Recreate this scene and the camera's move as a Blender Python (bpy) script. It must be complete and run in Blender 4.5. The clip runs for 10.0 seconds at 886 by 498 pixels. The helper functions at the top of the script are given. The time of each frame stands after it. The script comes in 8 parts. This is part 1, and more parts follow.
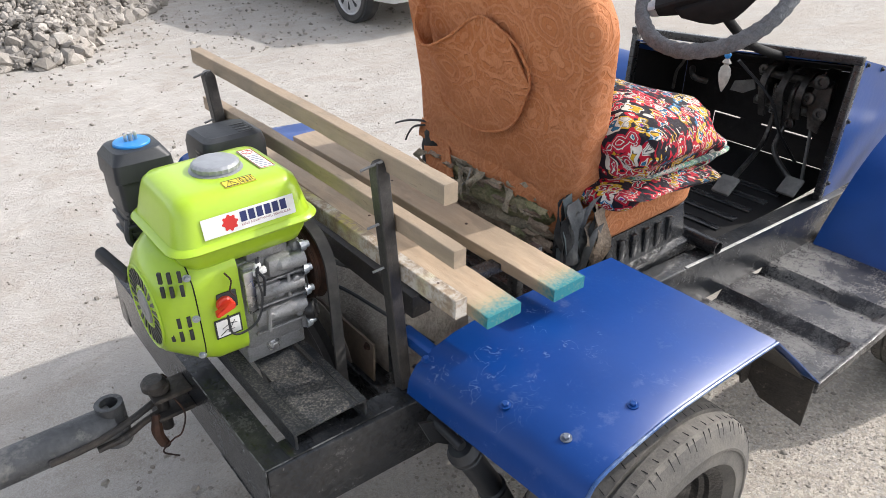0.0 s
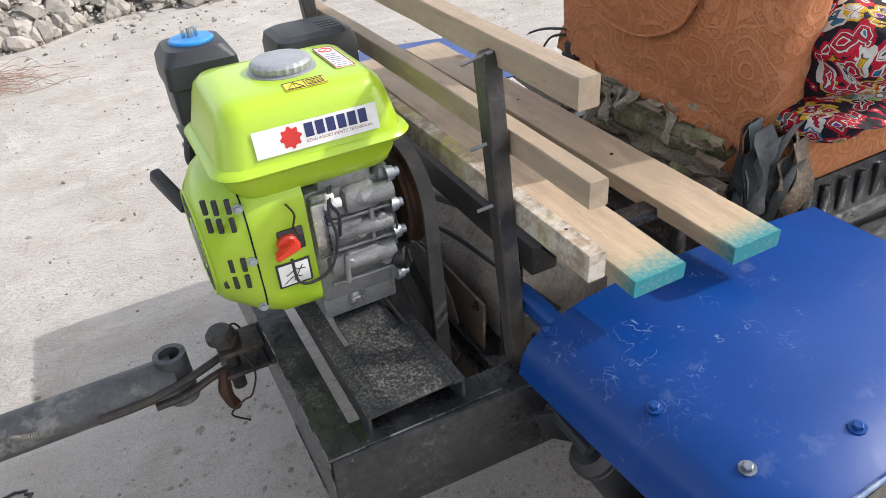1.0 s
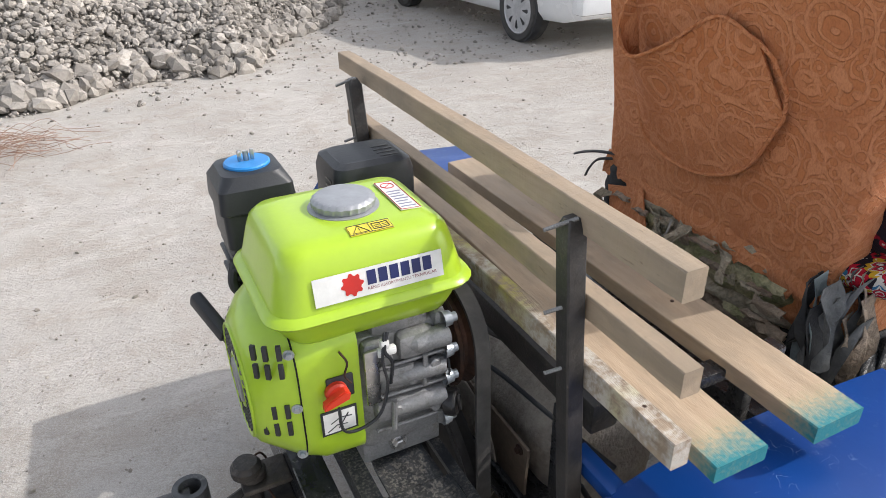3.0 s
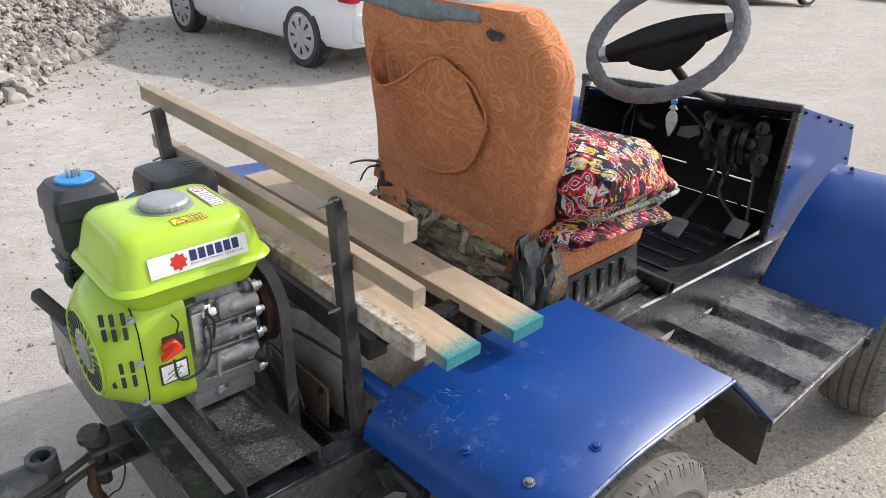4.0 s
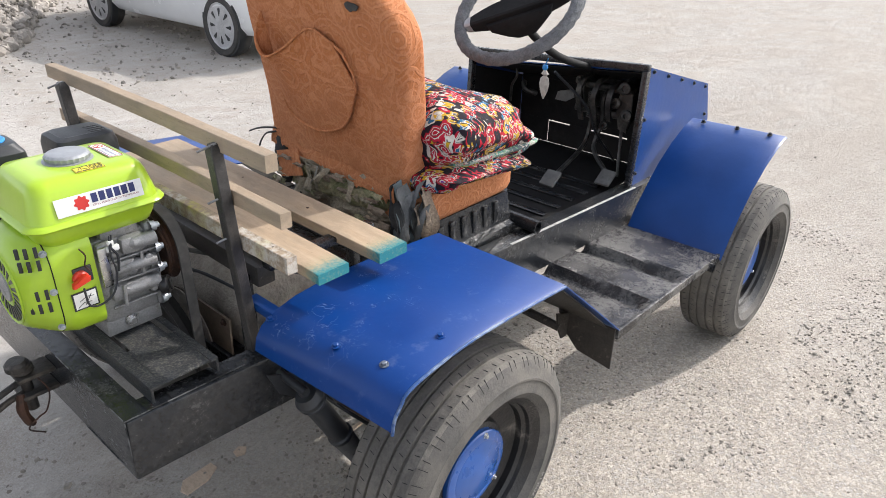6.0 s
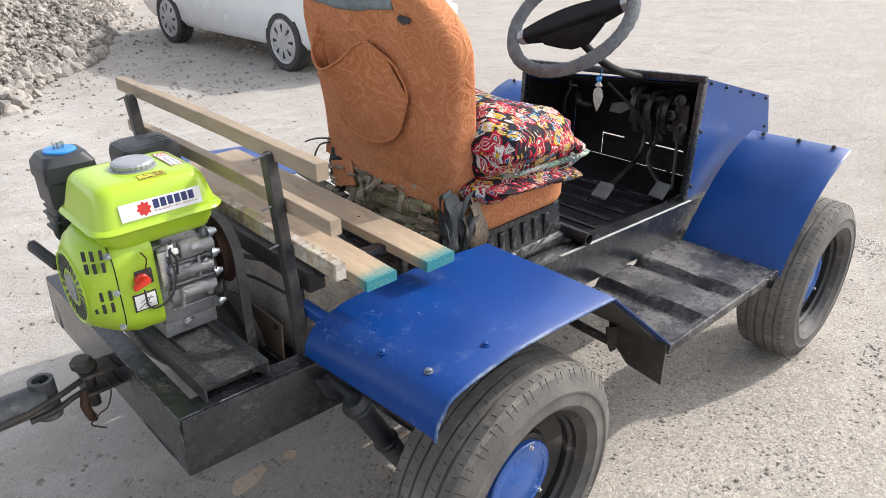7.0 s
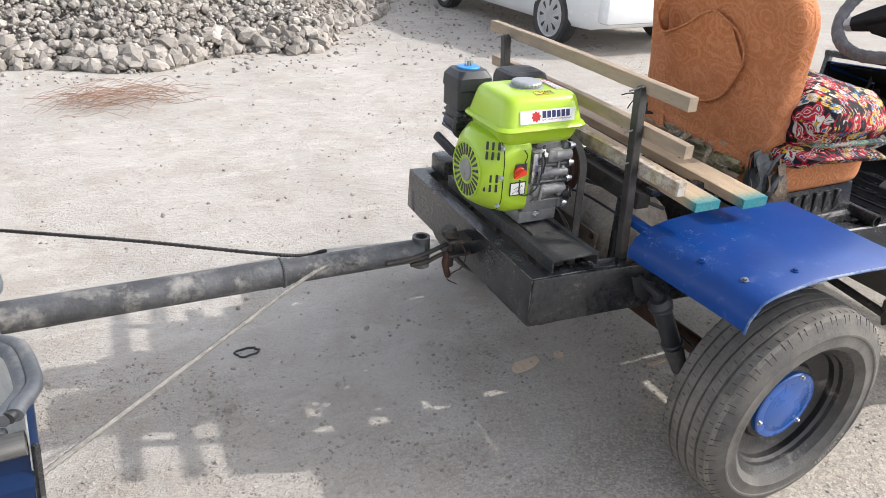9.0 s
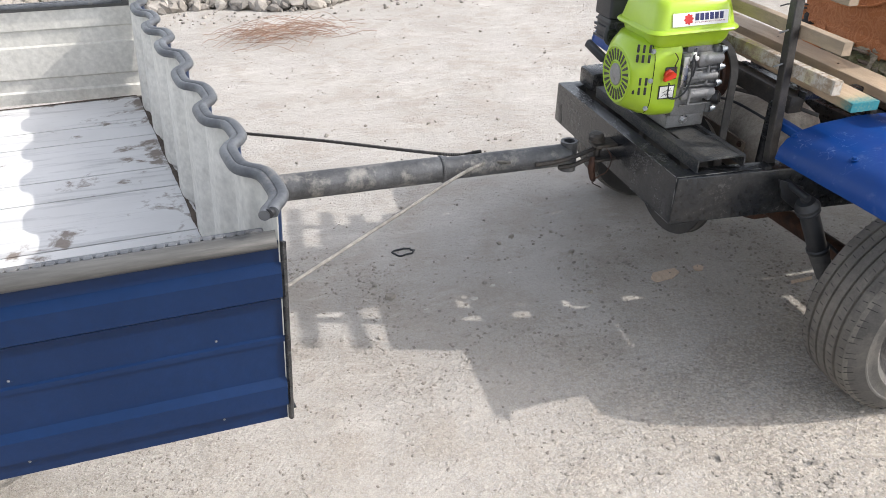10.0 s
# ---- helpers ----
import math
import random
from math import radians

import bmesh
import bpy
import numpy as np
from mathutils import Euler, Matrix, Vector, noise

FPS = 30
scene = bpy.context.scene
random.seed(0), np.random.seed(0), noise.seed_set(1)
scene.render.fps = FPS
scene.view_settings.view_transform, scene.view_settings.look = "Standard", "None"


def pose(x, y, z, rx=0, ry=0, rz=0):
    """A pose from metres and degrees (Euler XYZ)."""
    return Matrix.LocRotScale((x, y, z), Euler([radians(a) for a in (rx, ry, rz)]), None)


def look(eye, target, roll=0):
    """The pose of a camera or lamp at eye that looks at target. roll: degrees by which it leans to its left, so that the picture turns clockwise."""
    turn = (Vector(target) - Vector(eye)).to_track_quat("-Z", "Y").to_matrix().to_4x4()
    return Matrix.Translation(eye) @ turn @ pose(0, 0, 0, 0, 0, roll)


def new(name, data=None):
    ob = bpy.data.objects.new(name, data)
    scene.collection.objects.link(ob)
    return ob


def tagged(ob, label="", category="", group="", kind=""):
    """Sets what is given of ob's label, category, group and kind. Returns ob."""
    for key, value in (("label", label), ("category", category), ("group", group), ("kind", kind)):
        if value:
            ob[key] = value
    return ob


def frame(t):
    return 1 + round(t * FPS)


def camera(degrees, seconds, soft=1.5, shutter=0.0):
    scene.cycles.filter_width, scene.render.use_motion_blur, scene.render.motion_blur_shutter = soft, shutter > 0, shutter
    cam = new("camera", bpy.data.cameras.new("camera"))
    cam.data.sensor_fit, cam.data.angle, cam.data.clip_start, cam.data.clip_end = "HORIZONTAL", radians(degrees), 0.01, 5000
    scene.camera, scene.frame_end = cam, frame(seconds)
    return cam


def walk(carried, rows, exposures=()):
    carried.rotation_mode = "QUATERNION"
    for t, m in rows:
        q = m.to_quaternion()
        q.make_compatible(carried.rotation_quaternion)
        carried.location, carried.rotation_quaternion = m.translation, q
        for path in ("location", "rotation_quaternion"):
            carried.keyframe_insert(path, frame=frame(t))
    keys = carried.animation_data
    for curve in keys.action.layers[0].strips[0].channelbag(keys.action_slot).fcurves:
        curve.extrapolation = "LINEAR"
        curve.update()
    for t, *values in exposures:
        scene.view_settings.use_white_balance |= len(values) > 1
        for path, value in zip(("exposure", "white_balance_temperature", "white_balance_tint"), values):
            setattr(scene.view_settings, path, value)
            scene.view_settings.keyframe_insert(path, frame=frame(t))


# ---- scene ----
cam = camera(65.0, 10.0, soft=0.5)
PATH = [
    (0, (-0.286, -0.814, 1.517), (0.811, 0.524, 0.514), 0.1),
    (0.2, (-0.291, -0.791, 1.504), (0.747, 0.59, 0.497), 0.3),
    (0.5, (-0.256, -0.749, 1.437), (0.602, 0.756, 0.439), -2.5),
    (0.7, (-0.212, -0.685, 1.415), (0.607, 0.766, 0.308), -2.6),
    (1, (-0.105, -0.615, 1.336), (0.611, 0.884, 0.223), -4.8),
    (1.2, (-0.057, -0.551, 1.305), (0.594, 0.964, 0.173), -5.7),
    (1.5, (0.018, -0.491, 1.275), (0.562, 1.023, 0.087), -10.1),
    (1.7, (0.037, -0.462, 1.27), (0.581, 1.049, 0.077), -9.4),
    (2, (0.043, -0.438, 1.285), (0.56, 1.119, 0.141), -8.1),
    (2.2, (0.027, -0.427, 1.306), (0.508, 1.176, 0.211), -7.4),
    (3.3, (-0.21, -0.559, 1.439), (0.729, 0.957, 0.535), 1.2),
    (3.5, (-0.26, -0.624, 1.46), (0.774, 0.827, 0.553), 1.6),
    (3.7, (-0.276, -0.702, 1.478), (0.83, 0.689, 0.561), 0.6),
    (4, (-0.285, -0.794, 1.499), (0.956, 0.498, 0.61), 2.1),
    (4.2, (-0.283, -0.872, 1.498), (1.008, 0.378, 0.619), 2.8),
    (4.5, (-0.295, -0.983, 1.508), (1.019, 0.246, 0.635), 4.2),
    (5, (-0.329, -1.08, 1.525), (0.992, 0.169, 0.69), 2.2),
    (5.5, (-0.355, -1.099, 1.51), (0.994, 0.063, 0.599), 1.2),
    (6.8, (-0.367, -1.107, 1.509), (0.914, 0.149, 0.624), 0.5),
    (7, (-0.363, -1.122, 1.507), (0.879, 0.176, 0.627), -0.2),
    (7.2, (-0.371, -1.114, 1.489), (0.787, 0.22, 0.551), -1.1),
    (7.5, (-0.439, -1.094, 1.488), (0.664, 0.276, 0.536), 0.0),
    (7.7, (-0.498, -1.087, 1.498), (0.546, 0.303, 0.508), -0.2),
    (8, (-0.655, -1.091, 1.488), (0.34, 0.346, 0.516), 0.7),
    (8.2, (-0.743, -1.1, 1.505), (0.147, 0.376, 0.491), 0.1),
    (8.5, (-0.841, -1.143, 1.492), (-0.005, 0.384, 0.506), 1.6),
    (8.7, (-0.863, -1.183, 1.489), (-0.077, 0.389, 0.535), 1.8),
    (9, (-0.888, -1.267, 1.501), (-0.097, 0.316, 0.57), 3.0),
    (9.2, (-0.892, -1.351, 1.488), (-0.155, 0.241, 0.527), 3.5),
    (9.5, (-0.918, -1.422, 1.477), (-0.289, 0.188, 0.472), 1.6),
    (9.7, (-0.94, -1.44, 1.461), (-0.38, 0.174, 0.421), -0.3),
    (10, (-1.007, -1.458, 1.459), (-0.597, 0.185, 0.394), -1.4),
]
walk(cam, [(t, look(eye, target, roll)) for t, eye, target, roll in PATH], exposures=[(t, stops, 6500, 11) for t, stops in ((0, 1.20), (1.2, 1.16), (2, 1.08), (3.5, 1.00), (4.5, 1.16), (5.5, 1.20), (7, 1.22), (8.5, 1.29), (10, 1.22))])

# ---- light ----
SUN = Vector((1.2, -0.42, 1.0)).normalized()
world = bpy.data.worlds.new("world")
scene.world = world
world.use_nodes = True
wn = world.node_tree
sky = wn.nodes.new("ShaderNodeTexSky")
sky.sky_type = "NISHITA"
sky.sun_disc = False
sky.sun_elevation = math.asin(SUN.z)
sky.sun_rotation = math.atan2(SUN.x, SUN.y)
sky.dust_density = 2.0
sky.ozone_density = 0.6
haze = wn.nodes.new("ShaderNodeHueSaturation")
haze.inputs["Saturation"].default_value = 0.36
wn.links.new(sky.outputs["Color"], haze.inputs["Color"])
wn.links.new(haze.outputs["Color"], wn.nodes["Background"].inputs["Color"])
wn.nodes["Background"].inputs["Strength"].default_value = 0.15
sun = new("sun", bpy.data.lights.new("sun", "SUN"))
sun.data.energy = 1.60
sun.data.angle = radians(0.6)
sun.data.color = (1.0, 0.962, 0.915)
sun.matrix_world = look(SUN * 30, (0, 0, 0))


# ---- materials ----
def mat(name, base, second=None, rough=0.6, metal=0.0, scale=12.0, fine=90.0, bump=0.15, grain=0.12, mix=(0.4, 0.62),
        stretch=(1, 1, 1), spec=0.5, dirt=None, dirt_at=(0.55, 0.7), dirt_scale=9.0, coat=0.0, island=0.0):
    """A surface of one base colour that shifts to a second in patches, with a fine grain, relief and, where given, dirt on top."""
    m = bpy.data.materials.new(name)
    m.use_nodes = True
    n, link = m.node_tree.nodes, m.node_tree.links.new
    b = n["Principled BSDF"]
    co = n.new("ShaderNodeTexCoord")
    mp = n.new("ShaderNodeMapping")
    mp.inputs["Scale"].default_value = stretch
    link(co.outputs["Object"], mp.inputs["Vector"])

    def tex(s, detail=6.0, ro=0.6):
        t = n.new("ShaderNodeTexNoise")
        t.inputs["Scale"].default_value = s
        t.inputs["Detail"].default_value = detail
        t.inputs["Roughness"].default_value = ro
        link(mp.outputs["Vector"], t.inputs["Vector"])
        return t.outputs["Fac"]

    def ramp(src, lo, hi):
        r = n.new("ShaderNodeMapRange")
        r.inputs["From Min"].default_value, r.inputs["From Max"].default_value = lo, hi
        link(src, r.inputs["Value"])
        return r.outputs["Result"]

    def blend(fac, a, c, kind="MIX"):
        x = n.new("ShaderNodeMix")
        x.data_type, x.blend_type = "RGBA", kind
        for sock, v in (("Factor", fac), ("A", a), ("B", c)):
            pin = [i for i in x.inputs if i.name == sock and (i.type == "RGBA" if sock != "Factor" else i.type == "VALUE")][0]
            if isinstance(v, bpy.types.NodeSocket):
                link(v, pin)
            else:
                pin.default_value = v if sock == "Factor" else (*v, 1)
        return [o for o in x.outputs if o.type == "RGBA"][0]

    big, small = tex(scale), tex(fine, 4.0)
    col = blend(ramp(big, *mix), base, second or [v * 0.8 for v in base])
    col = blend(ramp(small, 0.3, 0.75), col, blend(1.0, col, (1 - 2.4 * grain,) * 3, "MULTIPLY"))
    ro = n.new("ShaderNodeMapRange")
    ro.inputs["To Min"].default_value, ro.inputs["To Max"].default_value = max(rough - 0.1, 0.03), min(rough + 0.1, 1)
    link(big, ro.inputs["Value"])
    rout = ro.outputs["Result"]
    if dirt:
        d = ramp(tex(dirt_scale, 9.0, 0.7), *dirt_at)
        col = blend(d, col, dirt)
        rx = n.new("ShaderNodeMix")
        link(d, rx.inputs[0])
        link(rout, rx.inputs[2])
        rx.inputs[3].default_value = 0.85
        rout = rx.outputs[0]
    if island:
        oi = n.new("ShaderNodeNewGeometry")
        col = blend(ramp(oi.outputs["Random Per Island"], 0, 1), col, blend(1.0, col, (1 - island,) * 3, "MULTIPLY"))
    link(col, b.inputs["Base Color"])
    link(rout, b.inputs["Roughness"])
    b.inputs["Metallic"].default_value = metal
    b.inputs["Specular IOR Level"].default_value = spec
    b.inputs["Coat Weight"].default_value = coat
    b.inputs["Coat Roughness"].default_value = 0.12
    if bump:
        add = n.new("ShaderNodeMath")
        add.operation = "ADD"
        link(big, add.inputs[0])
        link(small, add.inputs[1])
        bp = n.new("ShaderNodeBump")
        bp.inputs["Strength"].default_value = bump
        bp.inputs["Distance"].default_value = 0.01
        link(add.outputs[0], bp.inputs["Height"])
        link(bp.outputs["Normal"], b.inputs["Normal"])
    return m


DUST = (0.40, 0.36, 0.31)
M = dict(
    blue=mat("blue_paint", (0.005, 0.046, 0.20), (0.007, 0.055, 0.235), 0.36, scale=5, fine=40, bump=0.05, grain=0.03, coat=0.06, spec=0.3, dirt=(0.22, 0.27, 0.42), dirt_at=(0.70, 0.86), dirt_scale=18),
    green=mat("green_plastic", (0.37, 0.545, 0.026), (0.35, 0.525, 0.026), 0.32, scale=6, bump=0.02, grain=0.02, coat=0.3),
    alu=mat("cast_aluminium", (0.34, 0.34, 0.342), (0.26, 0.26, 0.262), 0.50, metal=0.45, scale=20, fine=260, bump=0.2, dirt=(0.16, 0.145, 0.125), dirt_at=(0.58, 0.72), dirt_scale=24),
    steel=mat("bright_steel", (0.62, 0.62, 0.62), (0.5, 0.5, 0.5), 0.28, metal=1.0, scale=30, bump=0.05),
    rust=mat("rusty_steel", (0.10, 0.048, 0.030), (0.05, 0.032, 0.026), 0.7, metal=0.4, scale=22, bump=0.3),
    plastic=mat("black_plastic", (0.020, 0.022, 0.026), (0.028, 0.03, 0.034), 0.45, scale=10, fine=300, bump=0.08, grain=0.08, dirt=(0.09, 0.085, 0.08), dirt_at=(0.62, 0.9)),
    teal=mat("teal_overspray", (0.03, 0.26, 0.28), (0.05, 0.20, 0.22), 0.6, scale=30),
    tyre=mat("dusty_rubber", (0.098, 0.093, 0.086), (0.072, 0.069, 0.065), 0.75, scale=7, fine=160, bump=0.15, dirt=(0.150, 0.137, 0.120), dirt_at=(0.46, 0.72), dirt_scale=9),
    rim=mat("black_rim", (0.014, 0.014, 0.015), (0.026, 0.024, 0.023), 0.34, scale=16, bump=0.25, dirt=(0.20, 0.18, 0.155), dirt_at=(0.58, 0.76), dirt_scale=16),
    white=mat("white_paint", (0.78, 0.79, 0.80), (0.74, 0.75, 0.76), 0.25, scale=3, bump=0.0, grain=0.02, coat=0.6, dirt=(0.5, 0.46, 0.41), dirt_at=(0.66, 0.9), dirt_scale=4),
)


def node_kit(name, rough):
    m = bpy.data.materials.new(name)
    m.use_nodes = True
    n, link = m.node_tree.nodes, m.node_tree.links.new
    b = n["Principled BSDF"]
    b.inputs["Roughness"].default_value = rough
    b.inputs["Specular IOR Level"].default_value = 0.25

    def node(kind, links=(), **values):
        x = n.new("ShaderNode" + kind)
        for k, v in values.items():
            if k in x.inputs:
                x.inputs[k].default_value = v
        for pin, src in links:
            link(src, x.inputs[pin])
        return x

    def op(kind, a, c=0.0, d=0.0):
        x = n.new("ShaderNodeMath")
        x.operation = kind
        for i, v in enumerate((a, c, d)):
            if isinstance(v, bpy.types.NodeSocket):
                link(v, x.inputs[i])
            else:
                x.inputs[i].default_value = v
        return x.outputs[0]

    def blend(fac, a, c):
        x = n.new("ShaderNodeMix")
        x.data_type = "RGBA"
        for i, v in ((0, fac), (6, a), (7, c)):
            if isinstance(v, bpy.types.NodeSocket):
                link(v, x.inputs[i])
            else:
                x.inputs[i].default_value = v if i == 0 else (*v, 1)
        return x.outputs[2]

    def step(v, edge, soft=0.02):
        x = n.new("ShaderNodeMapRange")
        x.inputs["From Min"].default_value, x.inputs["From Max"].default_value = edge - soft, edge + soft
        link(v, x.inputs["Value"])
        return x.outputs["Result"]

    def finish(colour, height=None, strength=0.5, distance=0.006):
        link(colour, b.inputs["Base Color"])
        if height is not None:
            bp = n.new("ShaderNodeBump")
            bp.inputs["Strength"].default_value, bp.inputs["Distance"].default_value = strength, distance
            link(height, bp.inputs["Height"])
            link(bp.outputs["Normal"], b.inputs["Normal"])
        return m

    place = n.new("ShaderNodeTexCoord").outputs["Object"]
    return m, node, op, blend, step, finish, place


def warped(node, place, scale, amount):
    """The place, shifted by a noise."""
    nz = node("TexNoise", [("Vector", place)], Scale=scale, Detail=3.0)
    mul = node("VectorMath", [(0, nz.outputs["Color"])])
    mul.operation = "MULTIPLY_ADD"
    mul.inputs[1].default_value = (amount,) * 3
    mul.id_data.links.new(place, mul.inputs[2])
    return mul.outputs[0]


def worn_paint(name, base, dust, cover=0.3, rough=0.3, grit=0.25, chip=(0.30, 0.30, 0.29), chips=0.5, along=(3.0, 0.4, 3.0)):
    """Brushed paint under a film of dust: runs and rubbed streaks along the bar, chips, settled grit."""
    m, node, op, blend, step, finish, place = node_kit(name, rough)
    b = m.node_tree.nodes["Principled BSDF"]
    b.inputs["Specular IOR Level"].default_value = 0.5
    film = node("TexNoise", [("Vector", warped(node, place, 5.0, 0.08))], Scale=7.0, Detail=9.0, Roughness=0.68).outputs["Fac"]
    runs = node("TexNoise", [("Vector", node("Mapping", [("Vector", place)], Scale=along).outputs[0])], Scale=22.0, Detail=6.0, Roughness=0.6).outputs["Fac"]
    fine = node("TexNoise", [("Vector", place)], Scale=230.0, Detail=3.0, Roughness=0.7).outputs["Fac"]
    spot = node("TexNoise", [("Vector", place)], Scale=62.0, Detail=7.0, Roughness=0.72).outputs["Fac"]
    peel = node("TexNoise", [("Vector", place)], Scale=48.0, Detail=2.0).outputs["Fac"]
    col = blend(step(runs, 0.5, 0.16), base, [v * 1.7 + 0.004 for v in base])
    veil = op("MULTIPLY", op("MULTIPLY", step(film, 0.52, 0.10), step(spot, 0.47, 0.10)), cover)
    col = blend(veil, col, dust)
    sand = op("MULTIPLY", op("MULTIPLY", step(fine, 0.56, 0.06), step(film, 0.47, 0.12)), grit)
    col = blend(sand, col, [v * 1.15 for v in dust])
    bare = op("MULTIPLY", step(spot, 0.665, 0.012), chips)
    col = blend(bare, col, chip)
    link = m.node_tree.links.new
    link(op("ADD", rough - 0.06, op("ADD", op("MULTIPLY", veil, 0.5), op("ADD", op("MULTIPLY", sand, 0.5), op("MULTIPLY", runs, 0.12)))), b.inputs["Roughness"])
    return finish(col, op("ADD", op("MULTIPLY", peel, 0.5), op("ADD", op("MULTIPLY", sand, 0.9), op("SUBTRACT", op("MULTIPLY", runs, 0.6), op("MULTIPLY", bare, 0.5)))), 0.35, 0.006)


M["black"] = worn_paint("black_paint", (0.008, 0.009, 0.011), (0.15, 0.135, 0.115), 0.10, 0.26, 0.05, chips=0.2)
M["postpaint"] = worn_paint("brownish_black_paint", (0.016, 0.015, 0.015), (0.12, 0.10, 0.082), 0.30, 0.42, 0.15, chip=(0.20, 0.15, 0.11))
M["blackdusty"] = worn_paint("dusty_black_paint", (0.009, 0.0105, 0.013), (0.19, 0.178, 0.16), 0.17, 0.20, 0.08, chips=0.25)
M["board"] = worn_paint("worn_black_paint", (0.012, 0.012, 0.014), (0.24, 0.23, 0.215), 0.50, 0.20, 0.4, chip=(0.45, 0.43, 0.40), chips=0.6, along=(2.0, 0.6, 2.0))
M["dustychannel"] = worn_paint("dust_caked_paint", (0.011, 0.013, 0.016), (0.17, 0.158, 0.135), 0.22, 0.30, 0.75)


def plush():
    """Orange seat plush with an embossed swirling pattern and worn patches."""
    m, node, op, blend, step, finish, place = node_kit("orange_plush", 0.92)
    w = warped(node, warped(node, place, 8.0, 0.05), 28.0, 0.014)
    vo = node("TexVoronoi", [("Vector", w)], Scale=11.0).outputs["Distance"]
    ring = op("SINE", op("MULTIPLY", vo, 34.0))
    vo2 = node("TexVoronoi", [("Vector", warped(node, place, 30.0, 0.010))], Scale=44.0).outputs["Distance"]
    dots = op("SINE", op("MULTIPLY", vo2, 15.0))
    big = node("TexNoise", [("Vector", place)], Scale=4.0, Detail=7.0, Roughness=0.62).outputs["Fac"]
    rub = node("TexNoise", [("Vector", warped(node, place, 4.0, 0.1))], Scale=11.0, Detail=7.0, Roughness=0.65).outputs["Fac"]
    weave = node("TexNoise", [("Vector", node("Mapping", [("Vector", place)], Scale=(1.0, 1.0, 0.45)).outputs[0])], Scale=380.0, Detail=2.0).outputs["Fac"]
    line = step(ring, 0.45, 0.22)
    pile = op("MAXIMUM", line, op("MULTIPLY", op("MULTIPLY", step(dots, 0.35, 0.25), step(vo, 0.30, 0.06)), 0.75))
    worn = step(rub, 0.60, 0.10)
    pile = op("MULTIPLY", pile, op("SUBTRACT", 1.0, op("MULTIPLY", worn, 0.7)))
    col = blend(step(big, 0.5, 0.16), (0.43, 0.150, 0.055), (0.50, 0.200, 0.090))
    col = blend(op("MULTIPLY", pile, 0.5), col, (0.60, 0.275, 0.14))
    col = blend(op("MULTIPLY", worn, 0.45), col, (0.34, 0.125, 0.055))
    col = blend(op("MULTIPLY", step(weave, 0.54, 0.10), 0.30), col, (0.27, 0.095, 0.040))
    return finish(col, op("ADD", op("MULTIPLY", pile, 0.9), op("ADD", op("MULTIPLY", weave, 0.5), op("MULTIPLY", rub, 1.6))), 0.7, 0.004)


M["orange"] = plush()


def painted_end_wood():
    """Pine whose end has caught a teal spray."""
    m, node, op, blend, step, finish, place = node_kit("sprayed_pine", 0.65)
    st = node("Mapping", [("Vector", place)], Scale=(12, 0.7, 12))
    grain = node("TexNoise", [("Vector", st.outputs[0])], Scale=7.0, Detail=7.0).outputs["Fac"]
    fine = node("TexNoise", [("Vector", st.outputs[0])], Scale=60.0, Detail=4.0).outputs["Fac"]
    patch = node("TexNoise", [("Vector", place)], Scale=4.0, Detail=5.0).outputs["Fac"]
    col = blend(step(grain, 0.5, 0.16), (0.455, 0.350, 0.245), (0.395, 0.295, 0.200))
    col = blend(op("MULTIPLY", step(fine, 0.57, 0.15), 0.25), col, (0.27, 0.19, 0.125))
    col = blend(op("MULTIPLY", step(patch, 0.56, 0.09), 0.6), col, (0.31, 0.255, 0.195))
    mark = node("TexNoise", [("Vector", node("Mapping", [("Vector", place)], Scale=(3.0, 0.7, 3.0)).outputs[0])], Scale=55.0, Detail=6.0, Roughness=0.7).outputs["Fac"]
    col = blend(op("MULTIPLY", step(mark, 0.66, 0.03), 0.55), col, (0.17, 0.12, 0.08))
    cell = node("TexVoronoi", [("Vector", node("Mapping", [("Vector", place)], Scale=(1.0, 0.7, 1.0)).outputs[0])], Scale=8.0).outputs["Distance"]
    col = blend(op("MULTIPLY", op("SUBTRACT", 1.0, step(cell, 0.09, 0.03)), 0.75), col, (0.19, 0.10, 0.055))
    grime = node("TexNoise", [("Vector", node("Mapping", [("Vector", warped(node, place, 6.0, 0.05))], Scale=(2.2, 0.6, 2.2)).outputs[0])], Scale=10.0, Detail=8.0, Roughness=0.68).outputs["Fac"]
    col = blend(op("MULTIPLY", step(grime, 0.54, 0.07), 0.5), col, (0.24, 0.195, 0.145))
    y = node("SeparateXYZ", [(0, place)]).outputs[1]
    speck = node("TexNoise", [("Vector", place)], Scale=160.0, Detail=3.0).outputs["Fac"]
    edge = op("ADD", op("MULTIPLY", op("ADD", y, 0.075), -16.0), op("MULTIPLY", op("SUBTRACT", speck, 0.5), 0.9))
    col = blend(op("MULTIPLY", step(edge, 0.20, 0.45), 0.35), col, (0.20, 0.30, 0.13))
    col = blend(op("MULTIPLY", step(edge, 0.42, 0.34), 0.94), col, (0.008, 0.185, 0.225))
    return finish(col, op("ADD", op("ADD", fine, grain), op("MULTIPLY", mark, 0.8)), 0.22, 0.005)


M["endwood"] = painted_end_wood()


